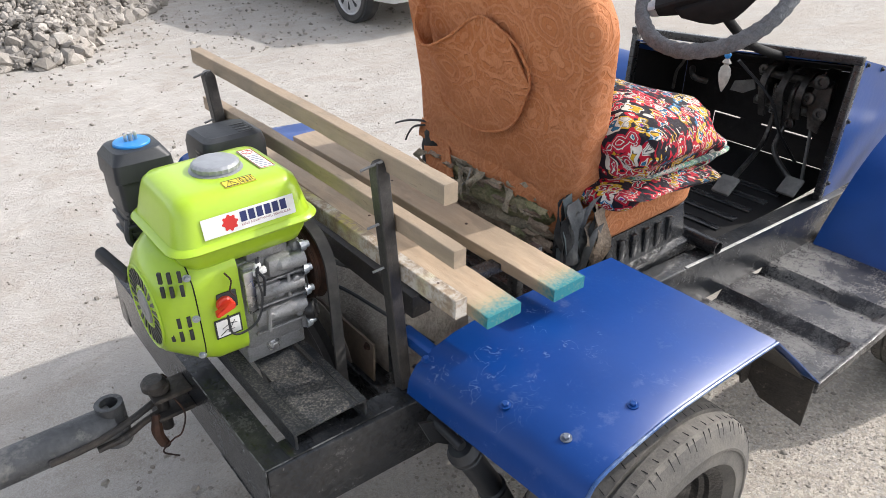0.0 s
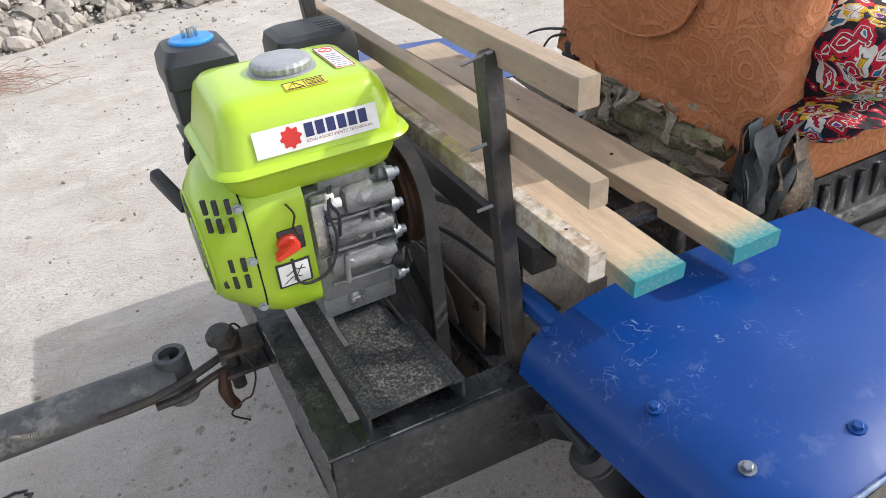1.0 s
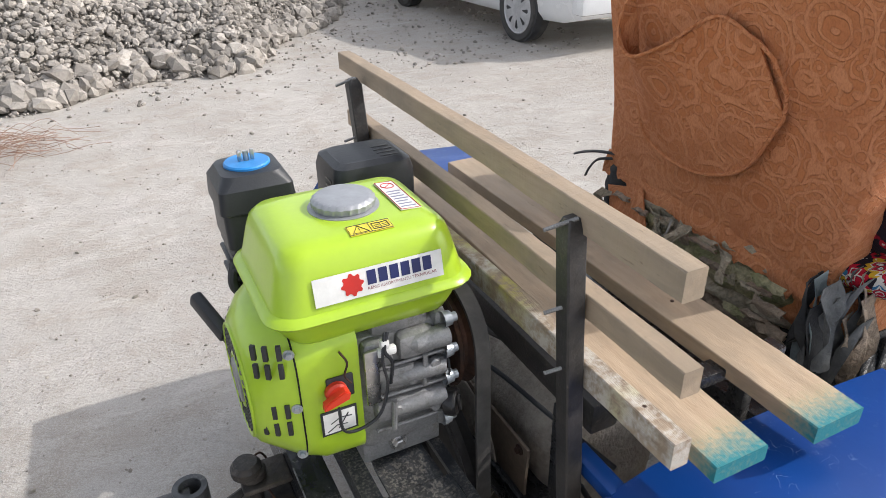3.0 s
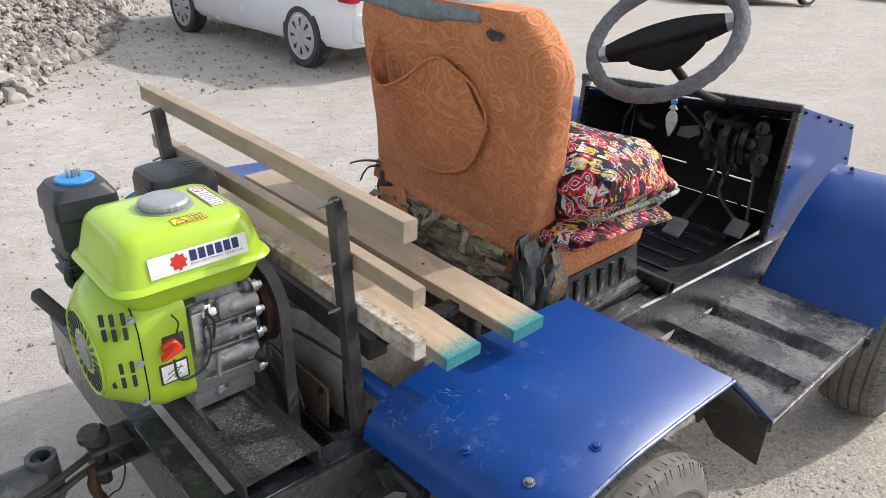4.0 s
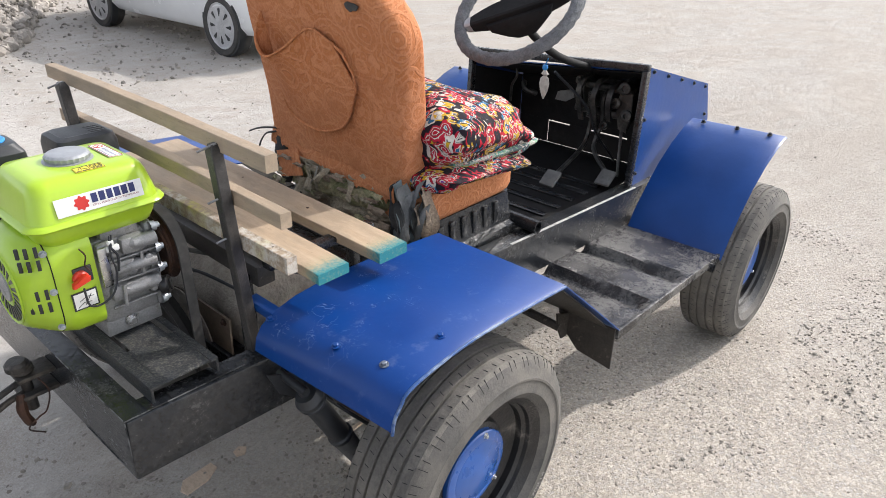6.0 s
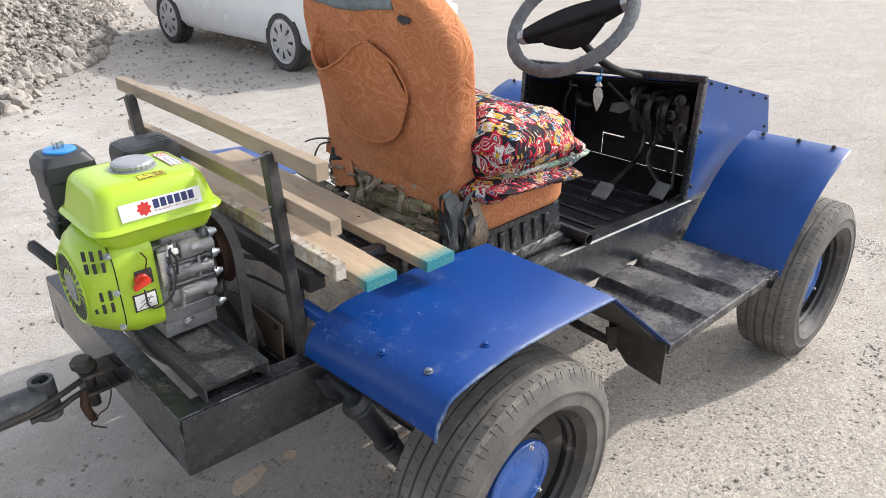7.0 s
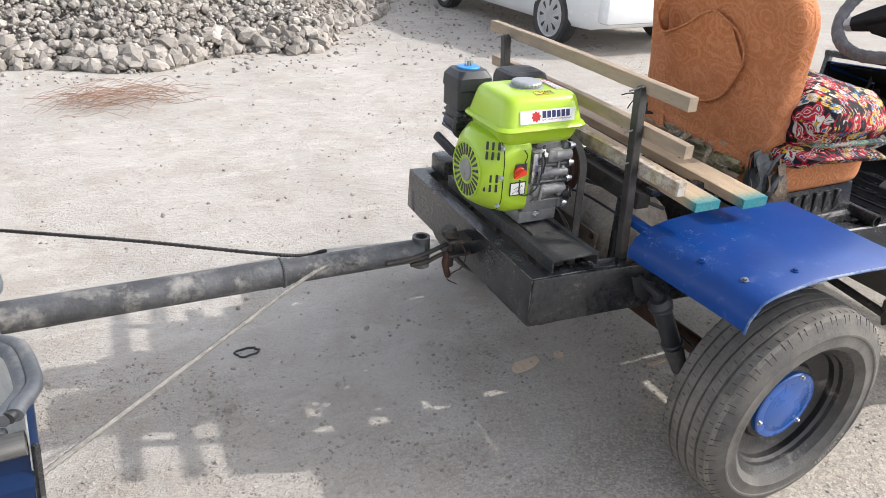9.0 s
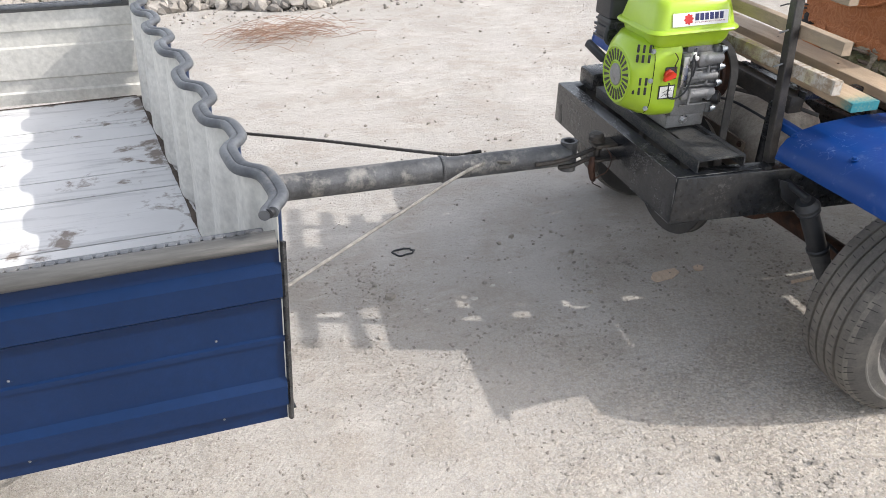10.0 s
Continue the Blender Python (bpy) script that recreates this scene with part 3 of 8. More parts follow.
def stone(verts, faces, c, r, rng, flat=0.7):
    """Adds a rough stone (a crooked icosahedron) to the lists."""
    g = (1 + 5 ** 0.5) / 2
    base = len(verts)
    turn = Euler((rng.random() * 6, rng.random() * 6, rng.random() * 6)).to_matrix()
    sx, sy, sz = rng.uniform(0.7, 1.25), rng.uniform(0.6, 1.1), rng.uniform(0.5, 0.9)
    for p in ((-1, g, 0), (1, g, 0), (-1, -g, 0), (1, -g, 0), (0, -1, g), (0, 1, g), (0, -1, -g), (0, 1, -g), (g, 0, -1), (g, 0, 1), (-g, 0, -1), (-g, 0, 1)):
        v = turn @ (Vector((p[0] * sx, p[1] * sy, p[2] * sz)) * (r / 1.9) * rng.uniform(0.72, 1.2))
        verts.append((c[0] + v.x, c[1] + v.y, c[2] + v.z * flat))
    for f in ((0, 11, 5), (0, 5, 1), (0, 1, 7), (0, 7, 10), (0, 10, 11), (1, 5, 9), (5, 11, 4), (11, 10, 2), (10, 7, 6), (7, 1, 8),
              (3, 9, 4), (3, 4, 2), (3, 2, 6), (3, 6, 8), (3, 8, 9), (4, 9, 5), (2, 4, 11), (6, 2, 10), (8, 6, 7), (9, 8, 1)):
        faces.append([base + k for k in f])


def stuff(name, verts, faces, material, label, category):
    me = bpy.data.meshes.new(name)
    me.from_pydata(verts, [], faces)
    me.materials.append(material)
    return tagged(new(name, me), label, category, kind="stuff")


def build_gravel():
    rng = random.Random(4)
    verts, faces = [], []
    for _ in range(7000):
        x, y = rng.gauss(0.6, 2.4), rng.gauss(1.2, 2.6)
        r = min(0.0024 + 0.0050 * rng.random() ** 3 + (0.009 if rng.random() < 0.015 else 0), 0.016) * (1 + 0.10 * max(y, 0))
        stone(verts, faces, (x, y, ground_height(x, y) + r * 0.25), r, rng)
    for _ in range(38000):
        x, y = rng.uniform(-1.6, 3.4), rng.uniform(-1.5, 0.9)
        if noise.noise(Vector((x * 1.7, y * 1.7, 11))) < 0.10 and rng.random() < 0.78:
            continue
        r = 0.0022 + 0.0075 * rng.random() ** 3.2
        stone(verts, faces, (x, y, ground_height(x, y) - r * 0.05), r, rng, 0.6)
    stuff("gravel", verts, faces, M["stone"], "small grey-beige pebbles scattered over the dust", "gravel")


M["stone"] = mat("pale_stone", (0.45, 0.415, 0.37), (0.34, 0.305, 0.265), 0.9, scale=9, fine=80, bump=0.4, spec=0.15, island=0.3)
build_gravel()


def heap_height(x, y):
    """The rubble bank that lies beyond the yard."""
    edge = 5.25 + 0.2 * math.sin(x * 1.9) + 0.12 * math.sin(x * 4.3 + 1) + max(x - 1.0, 0) * 1.7
    d = y - edge
    return 0 if d < 0 else min(0.62 * d, 0.55 + 0.22 * d, 1.5) * (1 + 0.2 * noise.noise(Vector((x, y, 0))))


def build_heap():
    bm = bmesh.new()
    xs, ys = [-9 + 0.2 * i for i in range(78)], [4.5 + 0.2 * i for i in range(60)]
    rows = [[bm.verts.new((x, y, ground_height(x, y) + heap_height(x, y) * 0.92 - 0.05 + 0.07 * noise.noise(Vector((x * 3, y * 3, 0))))) for y in ys] for x in xs]
    for i in range(len(xs) - 1):
        for j in range(len(ys) - 1):
            bm.faces.new((rows[i][j], rows[i + 1][j], rows[i + 1][j + 1], rows[i][j + 1]))
    tagged(part("rubble_bank", bm, M["bank"], smooth=180), "bank of pale earth under broken rubble", "earth bank", kind="stuff")
    rng = random.Random(9)
    verts, faces = [], []
    count = 0
    while count < 42000:
        x, y = rng.uniform(-6.5, 4.2), rng.uniform(4.7, 10.5)
        h = heap_height(x, y)
        if h <= 0 and rng.random() > 0.035:
            continue
        if h > 0.9 and rng.random() > 0.25:
            continue
        r = 0.010 + (0.022 * rng.random() ** 3 if h <= 0 else 0.100 * rng.random() ** 5.0 if h < 0.16 else 0.046 * rng.random() ** 3.2)
        stone(verts, faces, (x, y, ground_height(x, y) + h + r * 0.2), r, rng, 0.8)
        count += 1
    stuff("rubble", verts, faces, M["rubble"], "loose broken stones and clods piled on a bank", "rubble")


M["bank"] = mat("bank_earth", (0.40, 0.365, 0.325), (0.31, 0.282, 0.248), 0.95, scale=9, fine=60, bump=0.9, spec=0.1, grain=0.25)
M["rubble"] = mat("broken_stone", (0.49, 0.452, 0.408), (0.39, 0.357, 0.318), 0.92, scale=6, fine=60, bump=0.5, spec=0.1, island=0.5)
build_heap()


def build_bush():
    rng = random.Random(12)
    bm = bmesh.new()
    for _ in range(150):
        x, y = rng.gauss(-0.85, 0.22), rng.gauss(4.15, 0.16)
        a = rng.gauss(0.1, 0.5)
        n = rng.uniform(0.15, 0.42)
        bend = rng.uniform(-0.12, 0.12)
        p = [Vector((x + n * (t - 0.5) * math.cos(a) - bend * math.sin(a) * math.sin(3.1 * t), y + n * (t - 0.5) * math.sin(a) + bend * math.cos(a) * math.sin(3.1 * t), 0.012 + rng.uniform(0.0, 0.05) + 0.03 * math.sin(3.1 * t))) for t in (0, 0.33, 0.66, 1)]
        tube(bm, smooth_line(p, 2), 0.0016, 3)
    tagged(part("dry_brushwood", bm, M["twig"], smooth=0), "flat scatter of dry reddish-brown twigs on the dust", "brushwood")


M["twig"] = mat("dry_twig", (0.24, 0.13, 0.085), (0.32, 0.20, 0.14), 0.9, scale=8, bump=0.0)
build_bush()


# ---- the homemade tractor: frame ----
def chassis_z(x):
    """The top of the frame, which dips a little to the front."""
    return 0.622 - 0.036 * x


M["blackmatt"] = mat("matt_black", (0.008, 0.008, 0.009), (0.013, 0.013, 0.014), 0.75, spec=0.2, scale=20, bump=0.1, dirt=(0.035, 0.032, 0.03), dirt_at=(0.6, 0.8), dirt_scale=14)
M["dulledge"] = mat("dull_edge", (0.20, 0.20, 0.20), (0.10, 0.10, 0.10), 0.5, metal=0.3, scale=40, bump=0.2, dirt=(0.02, 0.02, 0.02), dirt_at=(0.48, 0.56), dirt_scale=30)
M["galvbolt"] = mat("dull_bolt", (0.22, 0.25, 0.30), (0.12, 0.14, 0.18), 0.45, metal=0.5, scale=60, bump=0.1)
M["brightedge"] = mat("bright_edge", (0.62, 0.61, 0.59), (0.5, 0.49, 0.47), 0.45, metal=0.3, scale=25, bump=0.1, dirt=(0.10, 0.095, 0.09), dirt_at=(0.58, 0.66), dirt_scale=40)
M["greysteel"] = mat("worn_grey_steel", (0.16, 0.165, 0.17), (0.08, 0.08, 0.085), 0.4, metal=0.4, scale=11, bump=0.2, dirt=(0.28, 0.26, 0.24), dirt_at=(0.55, 0.8))
tractor = thing("homemade_tractor", (0.9, 0.37, 0), "homemade open four-wheeled tractor with a black steel frame and blue fenders", "tractor")


def build_frame():
    for name, y in (("side_rail", -0.005), ("side_rail", 0.755)):
        bm = bmesh.new()
        beam(bm, (0.0, y + 0.025, chassis_z(0) - 0.07), (2.25, y + 0.005 - 0.035 * (y < 0.3), chassis_z(2.25) - 0.07), 0.06, 0.14, 0.005)
        part(name, bm, M["blackdusty"], tractor)
    bm = bmesh.new()
    # rear channel: back web and two flanges
    extrude_poly(bm, [(x, -0.0045, z) for x, z in ((0.0, 0.482), (0.046, 0.482), (0.046, 0.489), (0.006, 0.489), (0.006, 0.617), (0.046, 0.617), (0.046, 0.6235), (0.0, 0.6235))], (0, 0.797, 0))
    part("rear_crossbeam", bm, M["blackdusty"], tractor)
    for x, z, w in ((0.36, 0.470, 0.06), (0.86, 0.56, 0.05), (1.30, 0.545, 0.05)):
        bm = bmesh.new()
        beam(bm, (x, 0.04, z), (x, 0.74, z), w, 0.06)
        part("crossbeam", bm, M["black"], tractor)
    # floor pan under the seat and the feet
    bm = bmesh.new()
    box(bm, 0.90, 2.20, 0.045, 0.735, 0.515, 0.523, 0.002)
    pan = part("floor_pan", bm, M["blackmatt"], tractor, "black ribbed footwell floor")
    for k in range(7):
        bm = bmesh.new()
        box(bm, 1.32 + 0.09 * k, 1.35 + 0.09 * k, 0.08, 0.70, 0.5225, 0.530, 0.003)
        part("floor_rib", bm, M["blackdusty"], pan)
    # angle irons that carry the seat
    bm = bmesh.new()
    extrude_poly(bm, [(x, 0.03, z) for x, z in ((0.735, 0.56), (0.741, 0.56), (0.741, 0.654), (0.785, 0.654), (0.785, 0.66), (0.735, 0.66))], (0, 0.70, 0))
    part("seat_angle", bm, M["greysteel"], tractor, "grey worn angle iron behind the seat")
    bm = bmesh.new()
    box(bm, 0.665, 0.715, 0.03, 0.73, 0.575, 0.655, 0.004)
    part("crossbeam", bm, M["black"], tractor)


build_frame()


def rear_fender(name, flip):
    """The flat-topped blue fender; flip lays it on the other side of the frame."""
    f = (lambda y: 0.75 - y) if flip else (lambda y: y)
    side = [(0.278, 0.650), (0.284, 0.680), (0.300, 0.703), (0.335, 0.722), (0.39, 0.735), (0.50, 0.745), (0.62, 0.741), (0.74, 0.733), (0.848, 0.724), (1.003, 0.592), (1.168, 0.448)]
    ys = [-0.412, -0.405, -0.30, -0.20, -0.10, -0.022]
    bm = bmesh.new()
    rows = []
    for k, (x, z) in enumerate(side):
        row = []
        for j, y in enumerate(ys):
            zz = z - (0.006 if j == 0 else 0) + 0.0025 * noise.noise(Vector((x * 5, y * 6, 1 + flip)))
            row.append((x + (0.018 if k < 3 else 0) * (y + 0.02) / -0.4, f(y), zz))
        rows.append(row if not flip else row[::-1])
    # the slope at the front is narrow: only an outer strip
    top = sheet(bm, rows[:9], 0.003)
    fender = part(name, bm, M["bluescratch"], tractor, "glossy blue sheet-steel rear fender with pale scratches", smooth=50)
    bm = bmesh.new()
    tube(bm, smooth_line([(x + (0.018 if k < 3 else 0), f(-0.4115), z - 0.0045) for k, (x, z) in enumerate(side[:9])], 4), 0.0034, 8)
    part("rolled_edge", bm, M["edgeblue"], fender, "rolled outer edge rubbed pale")
    bm = bmesh.new()
    rr = []
    for x, z in side[8:]:
        t = (x - 0.848) / 0.32
        ys2 = [-0.412, -0.39, -0.37]
        rr.append([(x, f(y), z - 0.001) for y in (ys2 if not flip else ys2[::-1])])
    sheet(bm, rr, 0.003)
    part("fender_strip", bm, M["blue"], fender)
    bm = bmesh.new()
    extrude_poly(bm, [(1.148, f(-0.408), 0.455), (1.148, f(-0.408), 0.322), (1.148, f(-0.299), 0.337), (1.148, f(-0.235), 0.40), (1.148, f(-0.225), 0.455)], (0.004, 0, 0), 0)
    part("mud_flap", bm, M["speckled"], fender, "black speckled steel mud plate")
    bm = bmesh.new()
    rows = [[(x, f(y), z - 0.006) for y in ((-0.385, -0.2, -0.03) if not flip else (-0.03, -0.2, -0.385))] for x, z in ((0.846, 0.722), (1.0, 0.592), (1.150, 0.456))]
    sheet(bm, rows, 0.003)
    part("fender_front", bm, M["speckled"], fender, "black inner slope of the fender")
    bm = bmesh.new()
    extrude_poly(bm, [(x, f(-0.262), z) for x, z in ((1.146, 0.448), (1.146, 0.370), (1.12, 0.372), (1.095, 0.42), (1.085, 0.47))], (0, 0.006, 0))
    tube(bm, [(1.10, f(-0.262), 0.42), (1.06, f(-0.08), 0.46)], 0.013, 10)
    part("flap_bracket", bm, M["speckled"], fender, "rusty bracket behind the mud plate", smooth=20)
    for x, y, z in ((0.356, -0.331, 0.728), (0.337, -0.216, 0.724), (0.318, -0.03, 0.712), (0.48, -0.36, 0.744)):
        bm = bmesh.new()
        bolt(bm, (x, f(y), z), (-0.15, 0, 1), 0.006, 0.006)
        part("bolt", bm, M["galvbolt"] if y == -0.331 else M["blue"], fender)
    return fender


M["edgeblue"] = mat("rubbed_blue", (0.03, 0.085, 0.24), (0.16, 0.22, 0.34), 0.3, scale=30, bump=0.1, mix=(0.5, 0.62))
M["speckled"] = mat("speckled_black", (0.035, 0.03, 0.026), (0.06, 0.05, 0.042), 0.6, scale=20, fine=160, bump=0.3, grain=0.25, dirt=(0.20, 0.17, 0.14), dirt_at=(0.58, 0.72), dirt_scale=60)
rear_fender("rear_fender", 0)
rear_fender("rear_fender", 1)


def front_fender(flip):
    f = (lambda y: 0.75 - y) if flip else (lambda y: y)
    side = [(1.855, 0.408), (1.90, 0.478), (1.96, 0.552), (2.03, 0.620), (2.12, 0.680), (2.21, 0.722), (2.285, 0.744), (2.30, 0.742)]
    bm = bmesh.new()
    rows = []
    for x, z in side:
        ys = [-0.425, -0.418, -0.33, -0.24, -0.15, -0.065]
        row = [(x + 0.03 * (y + 0.42) * (z > 0.5), f(y), z - (0.006 if j == 0 else 0) - 0.02 * (y + 0.42) + 0.0025 * noise.noise(Vector((x * 5, y * 6, 4)))) for j, y in enumerate(ys)]
        rows.append(row if not flip else row[::-1])
    sheet(bm, rows, 0.003)
    fender = part("front_fender", bm, M["blue"], tractor, "glossy blue curved front fender", smooth=60)
    for y in (-0.37, -0.25, -0.12):
        bm = bmesh.new()
        bolt(bm, (2.272, f(y), 0.742 - 0.02 * (y + 0.42)), (-0.2, 0, 1), 0.006, 0.009)
        part("bolt", bm, M["plastic"], fender)


front_fender(0)
front_fender(1)


def running_board():
    bm = bmesh.new()
    x0, x1 = 1.172, 1.850
    n = 48
    rows = []
    for i in range(n + 1):
        x = x0 + (x1 - x0) * i / n
        row = []
        for j in range(17):
            y = -0.408 + 0.37 * j / 16
            z = 0.443 - 0.033 * (x - x0)
            deep = min(1, max(0, (y + 0.392) / 0.030))
            for c in (1.345, 1.58):
                d = abs(x - c - 0.07 * (-0.22 - y))
                if d < 0.045:
                    z -= 0.030 * deep * min(1, (0.045 - d) / 0.018)
            row.append((x, y, z))
        rows.append(row)
    sheet(bm, rows, 0.004)
    board = part("running_board", bm, M["board"], tractor, "dented black step plate with pressed grooves, paint worn")
    bm = bmesh.new()
    beam(bm, (1.16, -0.408, 0.432), (1.86, -0.412, 0.408), 0.012, 0.03, 0.003)
    part("edge_angle", bm, M["board"], board)
    bm = bmesh.new()
    pipe(bm, (1.80, -0.425, 0.395), (1.80, -0.05, 0.40), 0.017, 0.013)
    part("support_tube", bm, M["black"], board)


running_board()


def build_nose():
    """Dash box, side panels, hood and firewall."""
    for y, name in ((-0.036, "side_panel"), (0.745, "side_panel")):
        bm = bmesh.new()
        pts = [(1.895, 0.55), (1.918, 0.987), (2.50, 0.830), (2.575, 0.665), (2.40, 0.50)]
        extrude_poly(bm, [(x, y + 0.022 * (x - 1.9), z - (0.098 if y > 0.3 else 0)) for x, z in pts], (0, 0.004, 0))
        side = part(name, bm, M["blue"], tractor, "blue sheet-steel nose panel with screw heads", smooth=20)
        for k in range(5):
            t = (k + 0.15) / 4.3
            bm = bmesh.new()
            bolt(bm, (1.93 + 0.56 * t, y + 0.022 * (0.03 + 0.56 * t) - (0.0 if y < 0.3 else -0.004), 0.972 - 0.153 * t - (0.098 if y > 0.3 else 0)), (0, -1 if y < 0.3 else 1, 0), 0.005, 0.007)
            part("screw", bm, M["plastic"], side)
        for x, z in ((1.915, 0.80), (1.905, 0.60), (2.505, 0.70)):
            bm = bmesh.new()
            bolt(bm, (x + 0.012, y + 0.022 * (x - 1.888) - (0.0 if y < 0.3 else -0.004), z - (0.05 if y > 0.3 else 0)), (0, -1 if y < 0.3 else 1, 0), 0.005, 0.007)
            part("screw", bm, M["plastic"], side)
    bm = bmesh.new()
    sheet(bm, [[(1.90, 0.747, 0.905), (2.47, 0.757, 0.735)], [(1.90, -0.031, 0.978), (2.49, -0.019, 0.822)]], 0.004)
    hood = part("hood", bm, M["blue"], tractor, "blue sloping hood")
    bm = bmesh.new()
    sheet(bm, [[(1.915, 0.738, 0.893), (2.26, 0.744, 0.790)], [(1.915, -0.024, 0.966), (2.26, -0.016, 0.876)]], 0.003)
    part("hood_lining", bm, M["blackmatt"], hood, "black underside of the hood")
    # black lips round the opening that the driver faces
    bm = bmesh.new()
    beam(bm, (1.905, -0.04, 0.986), (1.895, 0.752, 0.938), 0.024, 0.026, 0.004)
    part("dash_top_bar", bm, M["black"], tractor)
    for y, z1 in ((-0.030, 0.975), (0.742, 0.93)):
        bm = bmesh.new()
        beam(bm, (1.885, y, 0.53), (1.905, y, z1), 0.02, 0.03, 0.003)
        part("dash_post", bm, M["black"], tractor)
    # the firewall in strips, with gaps that let daylight through
    for y0, y1, z0, z1 in ((-0.02, 0.735, 0.603, 0.785), (-0.02, 0.35, 0.785, 0.825), (-0.02, 0.183, 0.50, 0.6025), (0.183, 0.38, 0.50, 0.596), (0.38, 0.466, 0.50, 0.6025), (0.466, 0.574, 0.50, 0.596), (0.58, 0.735, 0.50, 0.6025)):
        bm = bmesh.new()
        box(bm, 2.262, 2.268, y0, y1, z0, z1, 0)
        part("firewall_panel", bm, M["blackmatt"], tractor)
    bm = bmesh.new()
    extrude_poly(bm, [(2.262, y, z) for y, z in ((-0.02, 0.8255), (0.35, 0.8255), (0.35, 0.7855), (0.735, 0.7855), (0.735, 0.793), (-0.02, 0.868))], (0.006, 0, 0))
    part("firewall_panel", bm, M["blackmatt"], tractor, smooth=0)
    for y, dz in ((-0.010, 0.0), (0.735, -0.092)):
        bm = bmesh.new()
        extrude_poly(bm, [(x, y, z) for x, z in ((1.905, 0.50), (1.915, 0.965 + dz), (2.26, 0.872 + dz), (2.26, 0.50))], (0, 0.003, 0))
        part("inner_panel", bm, M["blackmatt"], tractor)


build_nose()


def litter(name, x, y, size, material, label, category, seed, flat=0.35):
    rng = random.Random(seed)
    bm = bmesh.new()
    n = 9
    low, top = [], []
    for k in range(n):
        a = 2 * math.pi * k / n
        r = size * rng.uniform(0.55, 1.1)
        low.append((x + r * math.cos(a), y + 0.6 * r * math.sin(a), ground_height(x, y) - 0.002))
        top.append((x + 0.8 * r * math.cos(a), y + 0.5 * r * math.sin(a), ground_height(x, y) + size * flat * rng.uniform(0.6, 1.2)))
    loft(bm, [low, top])
    tagged(part(name, bm, material, None, "", smooth=0), label, category)


# patches of sunlight on the shaded ground, made as thin pale pieces
M["offcut"] = mat("sun_patch_tan", (0.72, 0.58, 0.44), (0.64, 0.50, 0.37), 0.8, scale=20, stretch=(4, 1, 1), bump=0.15)
for pts in ([(0.232, 0.345), (0.30, 0.352), (0.345, 0.378), (0.342, 0.408), (0.25, 0.402), (0.225, 0.372)], [(0.408, 0.375), (0.432, 0.366), (0.452, 0.388), (0.436, 0.406), (0.412, 0.398)], [(0.69, 0.205), (0.78, 0.212), (0.79, 0.224), (0.70, 0.222)]):
    bm = bmesh.new()
    zz = max(ground_height(x, y) for x, y in pts)
    extrude_poly(bm, [(x, y, zz - 0.004) for x, y in pts], (0, 0, 0.007), 0.001)
    tagged(part("sun_patch", bm, M["offcut"], None, "", smooth=0), "flat pale piece painted as a patch of sunlight on the dust", "offcut")
# flecks of sunlight by the drawbar, modelled as small pale bits
M["chip"] = mat("sun_fleck_pale", (0.66, 0.63, 0.57), (0.55, 0.52, 0.46), 0.8, scale=30, bump=0.2)
for k, (x, y, s) in enumerate(((-0.25, 0.56, 0.022), (-0.336, 0.498, 0.030), (-0.427, 0.442, 0.034), (-0.52, 0.53, 0.020), (-0.63, 0.49, 0.018), (-0.60, 0.43, 0.020), (0.05, 0.30, 0.014))):
    litter("sun_fleck", x, y, s * 0.5, M["chip"], "small pale piece painted as a fleck of sunlight by the drawbar", "chip", k, 0.12)
for k, (x, y, s) in enumerate(((-0.71, 0.53, 0.024), (-0.36, 0.52, 0.012), (-0.02, 0.36, 0.013), (0.02, 0.62, 0.015), (-0.16, 0.80, 0.014), (-0.75, 0.62, 0.012), (0.12, -0.10, 0.010), (0.22, -0.50, 0.014), (-0.18, -0.42, 0.013), (0.52, -0.62, 0.012), (0.02, -0.72, 0.010), (0.9, -0.55, 0.013))):
    litter("pebble", x, y, s, M["stone"], "grey pebble lying on the dust", "stone", 20 + k, 0.7)
# wire loop trodden into the dust
bm = bmesh.new()
rng = random.Random(2)
tube(bm, [(-0.601 + 0.040 * math.cos(a) * rng.uniform(0.8, 1.15), 0.817 + 0.026 * math.sin(a) * rng.uniform(0.8, 1.15), ground_height(-0.6, 0.8) + 0.003) for a in (2 * math.pi * k / 18 for k in range(18))], 0.004, 6, closed=True)
tagged(part("wire_loop", bm, M["plastic"], None, "", smooth=80), "dark crushed wire ring lying on the dust", "wire")

# bright strip on the edge of the rail beside the footwell
bm = bmesh.new()
beam(bm, (1.16, -0.034, chassis_z(1.16) + 0.001), (1.90, -0.0535, chassis_z(1.90) + 0.001), 0.009, 0.003, 0.001)
part("edge_strip", bm, M["brightedge"], tractor, "bright strip along the edge of the frame rail")
bm = bmesh.new()
box(bm, 0.066, 0.185, 0.665, 0.775, 0.6245, 0.690, 0.012)
part("mounting_block", bm, M["black"], tractor, "black steel block on the far rail")
for a, b in (((-0.0004, -0.005, 0.486), (-0.0004, -0.005, 0.620)), ((-0.0004, 0.0, 0.6237), (-0.0004, 0.30, 0.6237)), ((0.0, -0.0048, 0.6237), (0.26, -0.0048, 0.6150)), ((-0.0004, 0.0, 0.4825), (-0.0004, 0.22, 0.4825))):
    bm = bmesh.new()
    beam(bm, a, b, 0.0022, 0.0022, 0.0006)
    part("edge_strip", bm, M["dulledge"], tractor, "paint worn to grey metal along the edge")


